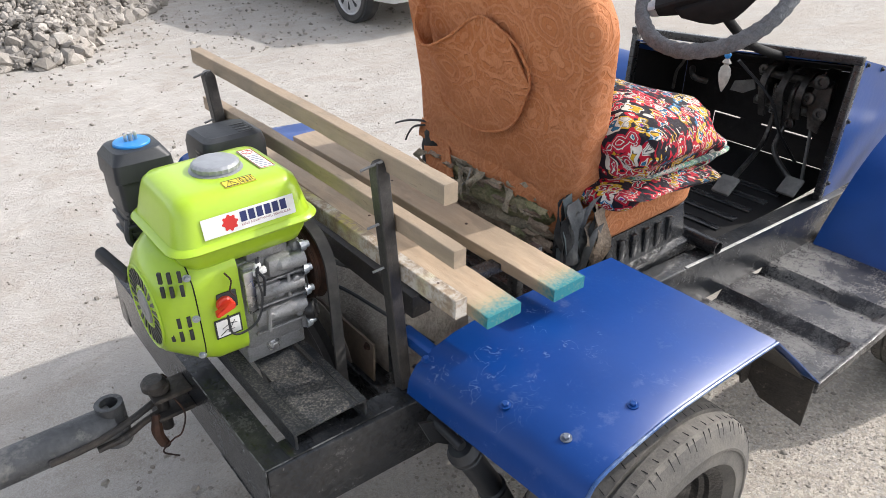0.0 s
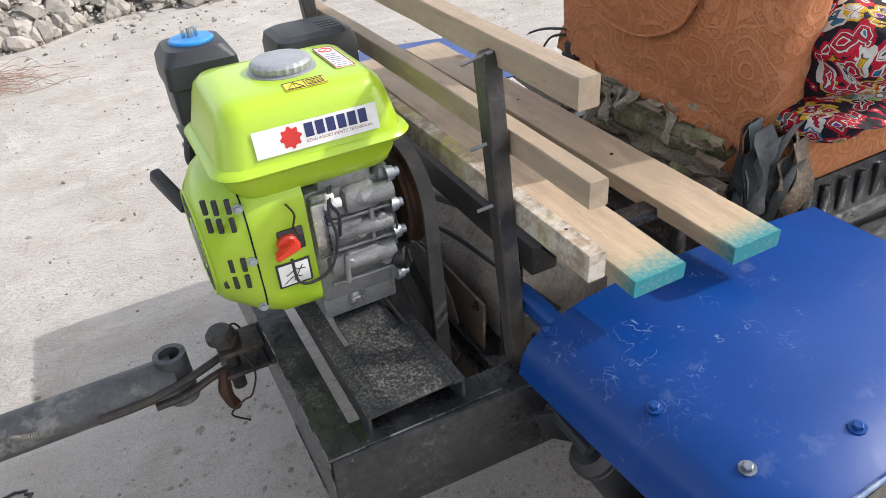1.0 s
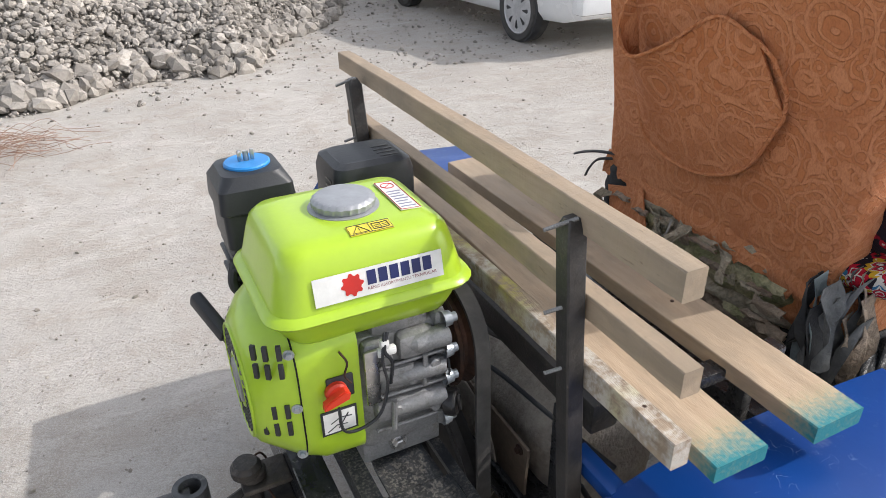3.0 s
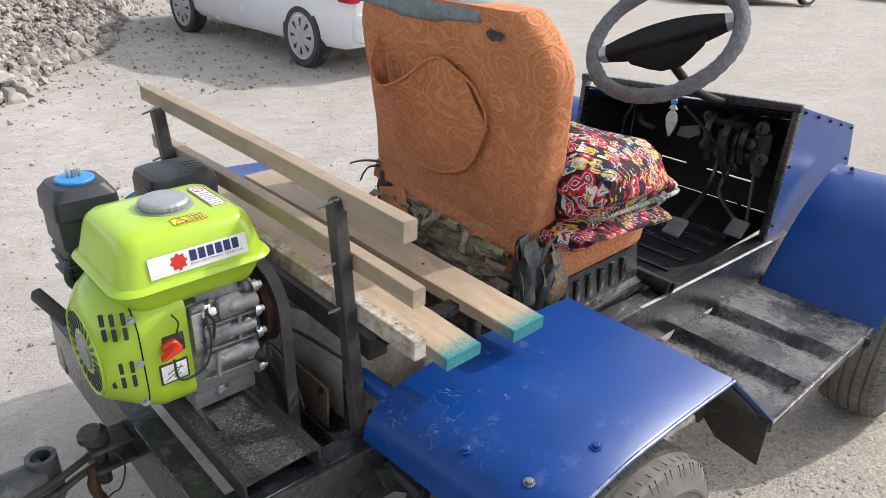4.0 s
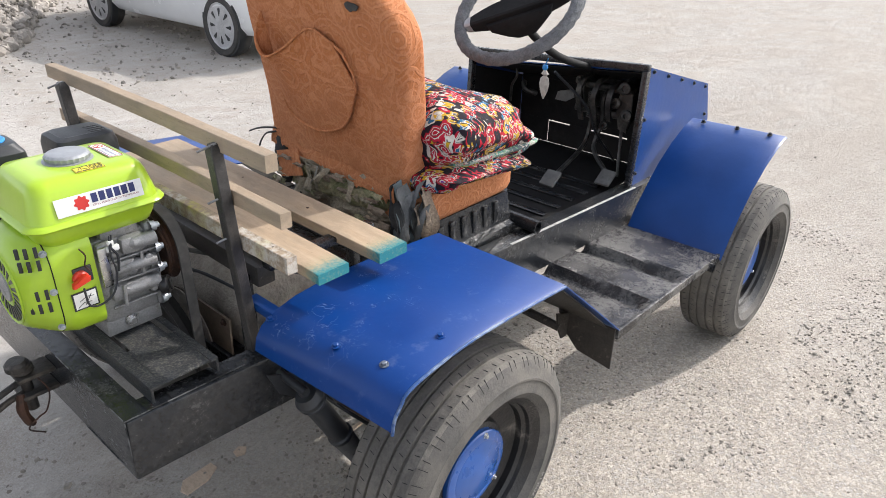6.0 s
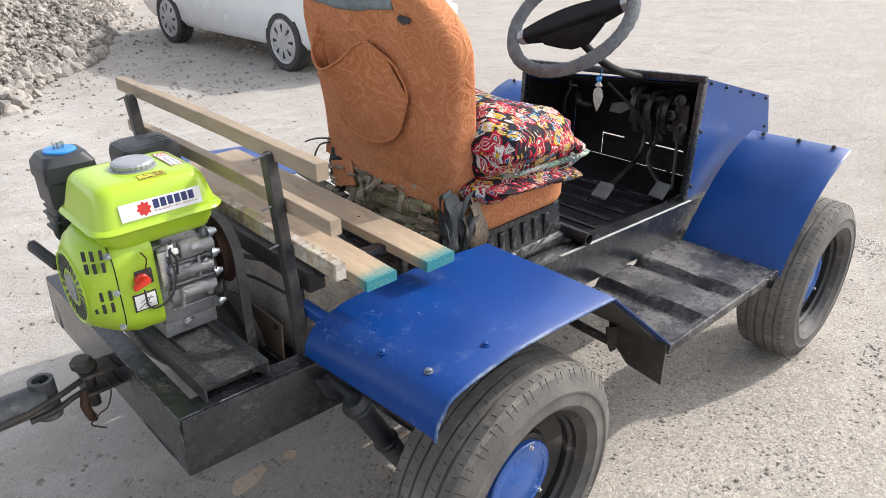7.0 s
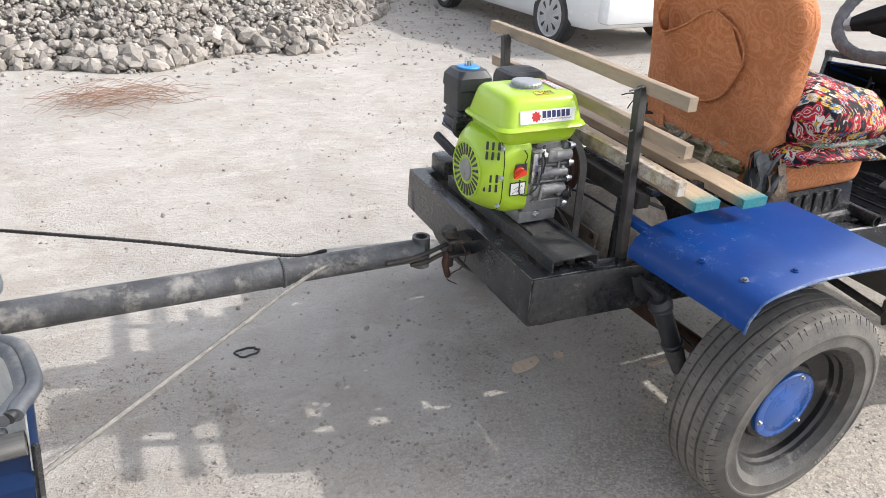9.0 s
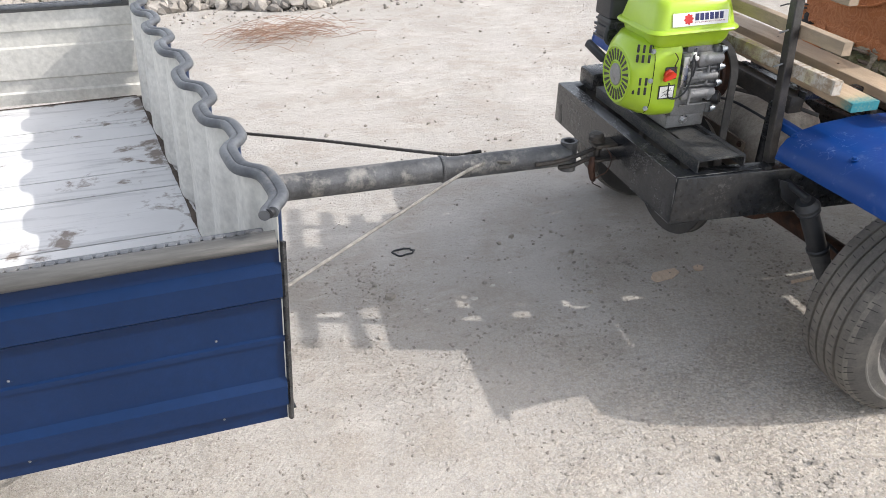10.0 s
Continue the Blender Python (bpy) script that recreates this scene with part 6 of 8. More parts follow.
def build_seat():
    bm = bmesh.new()
    loops = []
    n = 18
    for i in range(n + 1):
        t = i / n
        z = 0.815 + 0.515 * t
        x = 0.826 - 0.128 * t + 0.01 * math.sin(math.pi * t)
        y0 = 0.090 - 0.095 * min(1, t * 1.3) + 0.062 * max(0, (t - 0.80) / 0.20) ** 2
        y1 = 0.635 - 0.07 * t - 0.05 * max(0, (t - 0.8) / 0.2) ** 2
        d = 0.105 - 0.02 * t
        w = y1 - y0
        lp = []
        for p, q in rounded(d, w, 0.028, 6):
            bulge = (0.010 * math.sin(math.pi * (q + w / 2) / w) + 0.004 * noise.noise(Vector((q * 9, t * 6, 3))) + 0.002 * math.sin(26 * q + 40 * t * q)) if p < 0 else 0
            lp.append((x + d / 2 + p - bulge + 0.004 * noise.noise(Vector((p * 20, q * 8, t * 5))), (y0 + y1) / 2 + q, z + 0.05 * (q / w) * (1 - t)))
        loops.append(lp)
    loft(bm, loops)
    back = part("backrest", bm, M["orange"], seat, "orange embossed plush backrest", smooth=60)
    # pocket of slack cloth: its mouth sags, its seam runs round to the lower edge
    def on_back(y, z):
        t = (z - 0.815) / 0.515
        return 0.826 - 0.128 * t + 0.01 * math.sin(math.pi * t) - 0.010 * math.sin(math.pi * min(max((y - 0.0) / 0.58, 0), 1)) - 0.003
    mouth = smooth_line([(0, 0.482, 1.232), (0, 0.492, 1.165), (0, 0.452, 1.125), (0, 0.375, 1.155), (0, 0.292, 1.212), (0, 0.219, 1.186)], 5)
    seam = smooth_line([(0, 0.500, 1.02), (0, 0.490, 0.96), (0, 0.42, 0.928), (0, 0.33, 0.932), (0, 0.24, 0.975), (0, 0.172, 1.08)], 5)
    rows = []
    for i in range(15):
        v = i / 14
        row = []
        for j, (p, q) in enumerate(zip(mouth, seam)):
            u = j / (len(mouth) - 1)
            y, z = p.y + (q.y - p.y) * v, p.z + (q.z - p.z) * v
            out = 0.003 + 0.012 * math.sin(math.pi * v) * math.sin(math.pi * u) ** 0.5 + 0.052 * math.sin(math.pi * min(u * 1.25, 1)) * (1 - v) ** 3
            row.append((on_back(y, z) - out, y, z))
        rows.append(row)
    bm = bmesh.new()
    sheet(bm, rows, 0.004)
    part("pocket", bm, M["orange"], back, "sagging orange cloth pocket", smooth=80)
    bm = bmesh.new()
    tube(bm, [(on_back(q.y, q.z) - 0.004, q.y, q.z) for q in seam] + [(on_back(y, z) - 0.004, y, z) for y, z in ((0.168, 1.12), (0.190, 1.165), (0.219, 1.188))], 0.0035, 8)
    tube(bm, [(r[0][0] - 0.001, r[0][1], r[0][2]) for r in [[p] for p in rows[0]]], 0.0035, 8)
    part("pocket_seam", bm, M["orange"], back, smooth=80)
    # frayed hem of the cover over the padding
    def hem_z(y):
        return 0.815 + 0.05 * (y - 0.3625) / 0.545
    rng = random.Random(21)
    rows = []
    for i in range(61):
        y = 0.088 + 0.548 * i / 60
        z = hem_z(y)
        rag = 0.010 + 0.010 * max(0, noise.noise(Vector((y * 30, 2, 5)))) + 0.006 * rng.random() + 0.012 * (rng.random() < 0.07)
        x = on_back(y, z) - 0.001
        rows.append([(x + 0.012, y, z + 0.034), (x + 0.001 - 0.001 * math.sin(y * 60), y, z + 0.006), (x + 0.001 + 0.003 * math.sin(y * 47), y, z - rag)])
    bm = bmesh.new()
    sheet(bm, rows, 0.0022)
    part("cover_hem", bm, M["orange"], back, "frayed lower hem of the orange cover", smooth=80)
    # torn hole with dark stuffing
    bm = bmesh.new()
    rng = random.Random(5)
    pts = []
    for k in range(11):
        a = 2 * math.pi * k / 11
        y, z = 0.116 + 0.020 * math.cos(a) * rng.uniform(0.6, 1.2), 1.281 + 0.010 * math.sin(a) * rng.uniform(0.6, 1.3)
        pts.append((on_back(y, z) - 0.004, y, z))
    extrude_poly(bm, pts, (0.004, 0, 0))
    part("torn_hole", bm, M["ragdark"], back, "frayed hole in the plush")
    bm = bmesh.new()
    loops = []
    for i in range(13):
        u = i / 12
        y = 0.555 - 0.40 * u
        zb = 1.296 - 0.012 * math.sin(math.pi * u) + 0.004 * math.sin(9 * u)
        h = 0.026 + 0.040 * math.sin(math.pi * min(u * 1.02, 1)) ** 0.5 * (1 - 0.55 * u)
        loops.append([(0.738 + p + 0.004 * noise.noise(Vector((u * 9, p * 30, 1))), y, zb + h / 2 + q + 0.004 * noise.noise(Vector((u * 7, p * 20, q * 9)))) for p, q in rounded(0.085, h, min(0.018, h / 2.2), 4)])
    loft(bm, loops)
    part("top_pad", bm, M["greyblue"], back, "faded grey-blue quilted cloth top")
    # cushion
    bm = bmesh.new()
    loops = []
    for i in range(9):
        t = i / 8
        z = 0.70 + 0.10 * t
        s = 1 - 0.06 * (2 * t - 1) ** 4
        loops.append([(1.06 + p * s, 0.325 + q * s, z + 0.006 * noise.noise(Vector((p * 6, q * 6, t)))) for p, q in rounded(0.44, 0.56, 0.05, 5)])
    loft(bm, loops)
    part("cushion", bm, M["orange"], seat, "orange plush seat cushion", smooth=60)
    # torn padding, folded cloth and rags under the back
    rng = random.Random(3)
    for k, (zc, hz, xf, y0, y1, key) in enumerate(((0.800, 0.030, 0.818, 0.10, 0.62, "olive"), (0.752, 0.034, 0.806, 0.12, 0.60, "olivedark"), (0.705, 0.030, 0.822, 0.10, 0.61, "olive"), (0.662, 0.026, 0.836, 0.12, 0.60, "foam"))):
        bm = bmesh.new()
        loops = []
        n = 40
        for i in range(n + 1):
            u = i / n
            y = y0 + (y1 - y0) * u
            e = min(1, 6 * u, 6 * (1 - u)) ** 0.5
            lp = []
            for a in (2 * math.pi * g / 18 for g in range(18)):
                crump = 1 + 0.30 * noise.noise(Vector((y * 16, math.cos(a) * 1.7, math.sin(a) * 1.7 + 5 * k))) + 0.12 * noise.noise(Vector((y * 46, math.cos(a) * 4, math.sin(a) * 4 + 3 * k)))
                lp.append((xf + 0.075 - 0.075 * math.cos(a) * crump * max(e, 0.3), y, zc + 0.012 * noise.noise(Vector((y * 7, k, 4))) + hz * 1.15 * math.sin(a) * crump * max(e, 0.3)))
            loops.append(lp)
        loft(bm, loops)
        part("torn_padding", bm, M[key], seat, "torn olive padding in slack folds", smooth=70)
    # ragged flaps
    flaps = [(rng.uniform(0.055, 0.125), rng.uniform(0.790, 0.880), rng.uniform(0.78, 0.86), rng.uniform(0.10, 0.24), rng.uniform(0.010, 0.026)) for _ in range(20)]
    flaps += [(rng.uniform(0.15, 0.60), rng.uniform(0.795, 0.805), rng.uniform(0.76, 0.83), rng.uniform(0.03, 0.08), rng.uniform(0.010, 0.024)) for _ in range(7)]
    for k, (y, x, z1, h, w) in enumerate(flaps):
        bm = bmesh.new()
        rows = []
        for i in range(8):
            t = i / 7
            zz = z1 - h * t
            ww = w * (1 - 0.55 * t + 0.25 * math.sin(7 * t + k))
            sx, sy = 0.010 * math.sin(4 * t + k), 0.012 * math.sin(3 * t + 2 * k)
            if y < 0.13:
                rows.append([(x + sx + ww * c + 0.006 * math.sin(9 * c + k), y - 0.018 + sy + 0.010 * math.cos(8 * c * t + k), zz + 0.004 * c) for c in (-1, -0.4, 0.2, 1)])
            else:
                rows.append([(x + sx - 0.012 * t + 0.006 * math.cos(6 * c + k), y + sy + ww * c, zz + 0.004 * c) for c in (-1, -0.4, 0.2, 1)])
        sheet(bm, rows, 0.0015)
        part("rag", bm, M["olive" if k >= 20 else ("greyblue", "raggrey", "ragdark", "raggrey", "ragdark", "foam")[k % 6]], seat, smooth=80)
    for k in range(34):
        bm = bmesh.new()
        y, z = rng.uniform(0.13, 0.60), rng.choice((0.675, 0.72, 0.765, 0.80)) + rng.uniform(-0.012, 0.012)
        x, w, h = 0.797 + 0.02 * rng.random(), rng.uniform(0.010, 0.034), rng.uniform(0.008, 0.028)
        rows = []
        for i in range(4):
            rows.append([(x - 0.010 * math.sin(1.1 * i) - 0.006 * rng.random(), y + w * (j / 2.0 - 1) + 0.006 * rng.uniform(-1, 1), z - h * i / 3 * rng.uniform(0.5, 1.3)) for j in range(5)])
        sheet(bm, rows, 0.0015)
        part("torn_scrap", bm, M[("foam", "olive", "foam", "olivedark")[k % 4]], seat, smooth=60)
    # tucked end of the orange cover, loose cords
    bm = bmesh.new()
    sheet(bm, [[(0.812 - 0.006 * i, 0.50 + 0.035 * j - 0.012 * i, 0.835 - 0.016 * i - 0.010 * j) for j in range(4)] for i in range(5)], 0.003)
    part("cover_flap", bm, M["orange"], seat, smooth=80)
    for k, pts in enumerate((((0.80, 0.40, 0.81), (0.785, 0.395, 0.785), (0.79, 0.42, 0.76), (0.80, 0.445, 0.73)), ((0.82, 0.600, 0.875), (0.80, 0.640, 0.872), (0.785, 0.665, 0.866), (0.78, 0.69, 0.855)), ((0.82, 0.610, 0.862), (0.80, 0.635, 0.855), (0.79, 0.648, 0.835), (0.785, 0.655, 0.815)))):
        bm = bmesh.new()
        tube(bm, smooth_line(pts), 0.0025 if k == 0 else 0.007, 8, squash=1.0 if k == 0 else 0.35)
        part("cord" if k == 0 else "black_strap", bm, M["linen2" if k == 0 else "ragdark"], seat)
    bm = bmesh.new()
    loops = []
    for i in range(13):
        t = i / 12
        s = 0.020 + 0.014 * math.sin(math.pi * t)
        loops.append([(0.845 + s * math.cos(a) * (1 + 0.3 * noise.noise(Vector((t * 9, math.cos(a), 2)))), 0.605 + s * math.sin(a) * (1 + 0.3 * noise.noise(Vector((t * 9, math.sin(a), 5)))), 0.70 + 0.17 * t) for a in (2 * math.pi * g / 12 for g in range(12))])
    loft(bm, loops)
    part("bunched_cloth", bm, M["ragdark"], seat, "black bunched lining cloth", smooth=70)
    # steel seat box
    bm = bmesh.new()
    loft(bm, [[(1.07 + p, 0.33 + q, z) for p, q in rounded(w, d, 0.02, 4)] for w, d, z in ((0.46, 0.60, 0.57), (0.46, 0.60, 0.60), (0.42, 0.56, 0.605), (0.40, 0.54, 0.70))])
    part("seat_box", bm, M["blackdusty"], seat, "black pressed-steel seat box")
    bm = bmesh.new()
    for k in range(6):
        box(bm, 0.93 + 0.05 * k, 0.955 + 0.05 * k, 0.048, 0.062, 0.615, 0.685, 0.006)
    part("seat_box_ribs", bm, M["blackdusty"], seat)


M["greyblue"] = mat("faded_cloth", (0.22, 0.27, 0.28), (0.15, 0.18, 0.19), 0.9, scale=14, bump=0.3)
M["olive"] = mat("olive_padding", (0.52, 0.45, 0.335), (0.38, 0.335, 0.25), 0.95, scale=14, fine=130, bump=0.9, grain=0.2, dirt=(0.10, 0.10, 0.075), dirt_at=(0.58, 0.7), dirt_scale=18)
M["olivedark"] = mat("olive_moss_padding", (0.40, 0.36, 0.22), (0.24, 0.25, 0.12), 0.95, scale=18, fine=130, bump=0.9, grain=0.2, dirt=(0.30, 0.26, 0.17), dirt_at=(0.6, 0.7), dirt_scale=24)
M["foam"] = mat("old_foam", (0.40, 0.31, 0.23), (0.28, 0.22, 0.165), 0.95, scale=14, fine=130, bump=0.8, grain=0.2)
M["ragdark"] = mat("black_lining", (0.030, 0.031, 0.033), (0.06, 0.06, 0.06), 0.9, scale=20, bump=0.4)
M["raggrey"] = mat("grey_lining", (0.15, 0.152, 0.148), (0.09, 0.092, 0.09), 0.9, scale=20, bump=0.4)
M["linen2"] = mat("grey_cord", (0.34, 0.33, 0.30), None, 0.9, scale=20, bump=0.3)
build_seat()

# folded quilt on the seat
def quilt_material(name, cols, cols2, gap):
    """Ikat cloth: jagged medallions ringed in white and black, zigzag stripes between."""
    m, node, op, blend, step, finish, place = node_kit(name, 0.8)
    turn = node("Mapping", [("Vector", place)], Scale=(1.0, 1.55, 1.1), Rotation=(0.45, 0.35, 0.75))
    bend = node("SeparateXYZ", [(0, warped(node, turn.outputs[0], 18.0, 0.012))]).outputs
    jag = op("PINGPONG", op("MULTIPLY", op("ADD", bend[1], op("MULTIPLY", bend[0], 0.35)), 115.0), 1.0)
    w = warped(node, turn.outputs[0], 10.0, 0.05)
    vo = node("TexVoronoi", [("Vector", w)], Scale=27.0)
    vo.distance = "MANHATTAN"
    d = op("ADD", vo.outputs["Distance"], op("MULTIPLY", op("SUBTRACT", jag, 0.5), 0.34))
    pick = node("SeparateColor", [(0, vo.outputs["Color"])]).outputs
    def table(src, cc):
        r = node("ValToRGB", [("Fac", src)])
        r.color_ramp.interpolation = "CONSTANT"
        el = r.color_ramp.elements
        while len(el) < len(cc):
            el.new(0.5)
        for k, c in enumerate(cc):
            el[k].position = k / len(cc)
            el[k].color = (*c, 1)
        return r.outputs[0]
    field, core, third = table(pick[0], cols), table(pick[1], cols2), table(pick[2], cols[2:] + cols[:2])
    col = blend(step(d, 0.17), core, (0.56, 0.53, 0.48))
    col = blend(step(d, 0.27), col, gap)
    col = blend(step(d, 0.33), col, field)
    col = blend(step(d, 0.54), col, gap)
    col = blend(step(d, 0.58), col, (0.56, 0.53, 0.48))
    col = blend(step(d, 0.67), col, third)
    col = blend(step(d, 0.95), col, gap)
    zig = op("SINE", op("ADD", op("MULTIPLY", node("SeparateXYZ", [(0, w)]).outputs[1], 420.0), op("MULTIPLY", jag, 5.0)))
    area = node("TexNoise", [("Vector", place)], Scale=9.0, Detail=2.0).outputs["Fac"]
    col = blend(op("MULTIPLY", step(zig, 0.35, 0.1), step(area, 0.56, 0.02)), col, gap)
    fold = node("TexNoise", [("Vector", place)], Scale=16.0, Detail=4.0).outputs["Fac"]
    weave = node("TexNoise", [("Vector", place)], Scale=500.0, Detail=1.0).outputs["Fac"]
    return finish(col, op("ADD", fold, op("MULTIPLY", weave, 0.06)), 0.7, 0.022)


RED, INK, OCHRE, CREAM = (0.36, 0.006, 0.022), (0.012, 0.008, 0.014), (0.46, 0.28, 0.015), (0.50, 0.47, 0.42)
M["quilt"] = quilt_material("ikat_quilt", [RED, RED, OCHRE, RED, CREAM, (0.40, 0.012, 0.035), INK, RED, (0.02, 0.12, 0.23), OCHRE, RED], [(0.42, 0.01, 0.05), (0.17, 0.015, 0.22), OCHRE, (0.03, 0.16, 0.26), INK, RED], INK)
M["quiltpale"] = quilt_material("ikat_quilt_pale", [(0.10, 0.30, 0.22), (0.30, 0.42, 0.36), (0.06, 0.20, 0.24), CREAM, (0.36, 0.05, 0.09), (0.20, 0.34, 0.22)], [(0.40, 0.02, 0.06), (0.12, 0.28, 0.34), (0.45, 0.40, 0.20), RED], (0.09, 0.12, 0.13))


def build_quilt():
    root = thing("folded_quilt", (1.08, 0.26, 0.80), "crumpled red, black and yellow ikat quilt folded on the seat", "quilt")

    def lump(name, z0, high, wide, deep, cx, cy, material, label, seed, drop_by, tip_by, soft, n=34):
        bm = bmesh.new()
        loops = []
        for i in range(n + 1):
            t = i / n
            a = math.pi * t
            z = z0 + high * (1 - math.cos(a)) / 2
            s = (0.12 + 0.88 * math.sin(a) ** soft) if 0 < t < 1 else 0.12
            lp = []
            for p, q in rounded(wide, deep, 0.10, 14):
                fold = 0.030 * noise.noise(Vector((p * 5 + 3 * t, q * 6 - 4 * t, t * 5 + seed))) + 0.014 * math.sin(t * 11 + q * 14 + p * 9 + seed)
                nx = noise.noise(Vector((p * 7, q * 7, t * 3 + seed)))
                ny = noise.noise(Vector((q * 14, p * 14, t * 6 + 9 + seed)))
                tip = tip_by * max(p, 0) / 0.22 * math.exp(-((t - 0.38) / 0.16) ** 2)
                drop = (drop_by * 3.2 * max(p - 0.01, 0) ** 1.5 + 0.10 * max(-q - 0.1, 0)) * t ** 1.3
                lp.append((cx + (p * (1 + fold / 0.3)) * s + tip + 0.020 * nx + 0.010 * ny, cy + (q * (1 + fold / 0.3)) * s + 0.018 * ny, z - drop + 0.016 * nx))
            loops.append(lp)
        loft(bm, loops)
        part(name, bm, material, root, label, smooth=80)

    lump("upper_fold", 0.838, 0.232, 0.44, 0.57, 1.072, 0.258, M["quilt"], "red, black and yellow ikat fold", 0.0, 0.34, 0.015, 0.50)
    lump("middle_fold", 0.822, 0.120, 0.42, 0.53, 1.118, 0.255, M["quiltpale"], "faded green and pink lining fold", 3.3, 0.24, 0.035, 0.32, 26)
    lump("lower_fold", 0.798, 0.085, 0.42, 0.56, 1.070, 0.255, M["quilt"], "red ikat fold at the bottom", 7.1, 0.04, 0.03, 0.30, 18)


build_quilt()


# ---- steering ----
def build_steering():
    c = Vector((1.39, 0.16, 1.21))
    nrm = Vector((-math.cos(0.83), 0, math.sin(0.83)))
    a = nrm.cross(Vector((0, 1, 0))).normalized()
    b = nrm.cross(a)
    wheel = new("steering_wheel")
    wheel.parent = tractor
    wheel.matrix_parent_inverse = base_of(tractor).inverted()
    wheel.matrix_basis = Matrix.Translation(c)
    wheel["label"] = "steering wheel in a grey knitted cover"
    bm = bmesh.new()
    n = 240
    pts = [c + 0.187 * (math.cos(t) * a + math.sin(t) * b) for t in (2 * math.pi * k / n for k in range(n))]
    rings = tube(bm, pts, [0.0188 + 0.0006 * math.sin(k * 0.21) for k in range(n)], 20, closed=True)
    for k, ring in enumerate(rings):
        for g, v in enumerate(ring):
            puff = 0.0013 * math.sin(k * 1.05 + (math.pi if (g // 2) % 2 else 0)) + 0.0012 * noise.noise(v.co * 70)
            v.co += (v.co - pts[k]).normalized() * puff
    part("wheel_rim", bm, M["cover"], wheel, "grey ribbed cloth cover")
    bm = bmesh.new()
    b, a = b * math.cos(0.55) - a * math.sin(0.55), a * math.cos(0.55) + b * math.sin(0.55)
    m = Matrix(((b.x, a.x, nrm.x, c.x), (b.y, a.y, nrm.y, c.y), (b.z, a.z, nrm.z, c.z), (0, 0, 0, 1)))
    def pad(u0, u1, n, grow=0.0):
        loops = []
        for i in range(n + 1):
            u = u0 + (u1 - u0) * i / n
            k = 1 - u * u
            lo, hi, deep = -0.014 - 0.040 * k - grow, 0.016 + 0.006 * k + grow, 0.018 + 0.030 * k + grow
            sec = [(lo, -0.006), (lo + 0.006, 0.010 + grow), (0.012, 0.014 + grow), (0.018, 0.010 + grow), (hi, -0.4 * deep), (hi - 0.006, -deep), (lo + 0.02, -deep), (lo, -0.5 * deep)]
            loops.append([m @ Vector((0.170 * u, q, h)) for q, h in sec])
        loft(bm, loops)
    pad(-0.90, 0.90, 20)
    hub = part("hub_pad", bm, M["blackmatt"], wheel, "wide black crescent horn pad", smooth=30)
    for s in (-1, 1):
        bm = bmesh.new()
        pad(s * 0.88, s * 0.99, 3, 0.001)
        part("spoke_end", bm, M["silverpaint"], hub, "silver spoke end")
    bm = bmesh.new()
    loft(bm, [[m @ Vector((p, q + 0.016, h)) for p, q in rounded(w, d, 0.014, 4)] for w, d, h in ((0.07, 0.05, -0.075), (0.12, 0.065, -0.05), (0.19, 0.06, -0.022), (0.21, 0.03, -0.004))])
    part("hub_boss", bm, M["blackmatt"], wheel)
    bm = bmesh.new()
    tube(bm, smooth_line([c - nrm * 0.03, c - nrm * 0.10, Vector((1.66, 0.18, 1.030)), Vector((1.93, 0.20, 0.945))], 4), [0.026, 0.022, 0.018, 0.016] + [0.013] * 9, 14)
    part("steering_column", bm, M["blackmatt"], tractor)
    # pedal box: bracket plates, pivot tube, two bent arms with pads, a rod
    for y in (0.125, 0.30):
        bm = bmesh.new()
        extrude_poly(bm, [(2.20, y, 0.90), (2.09, y, 0.885), (2.06, y, 0.83), (2.10, y, 0.73), (2.15, y, 0.70), (2.20, y, 0.74)], (0, 0.006, 0))
        part("pedal_bracket", bm, M["pedal"], tractor, smooth=0)
    for z in (0.845, 0.745):
        bm = bmesh.new()
        pipe(bm, (2.09, 0.09, z), (2.09, 0.34, z), 0.016, 0.010, 16)
        part("pivot_tube", bm, M["pedal"], tractor)
    for y, px, pz, py in ((0.25, 1.655, 0.60, 0.16), (0.20, 1.86, 0.575, 0.05)):
        bm = bmesh.new()
        tube(bm, smooth_line([(2.09, y, 0.845), (2.05, y, 0.80), (2.06, y, 0.71), (2.0, y - 0.01, 0.62), (px + 0.02, py, pz)]), 0.009, 8)
        arm = part("pedal_arm", bm, M["pedal"], tractor)
        bm = bmesh.new()
        box(bm, -0.035, 0.035, -0.03, 0.03, -0.007, 0.007, 0.006, Matrix.Translation((px, py, pz)) @ Matrix.Rotation(radians(-35), 4, "Y"))
        part("pedal_pad", bm, M["greyrubber"], arm, "grey rubber pedal pad")
    bm = bmesh.new()
    tube(bm, [(2.10, 0.135, 0.735), (2.00, 0.075, 0.535)], 0.006, 8)
    part("pedal_rod", bm, M["greyrubber"], tractor)
    bm = bmesh.new()
    extrude_poly(bm, [(2.05, y, z) for y, z in ((0.34, 0.82), (0.41, 0.80), (0.42, 0.765), (0.37, 0.765), (0.33, 0.79))], (0.006, 0, 0))
    part("bracket_ear", bm, M["greyrubber"], tractor)
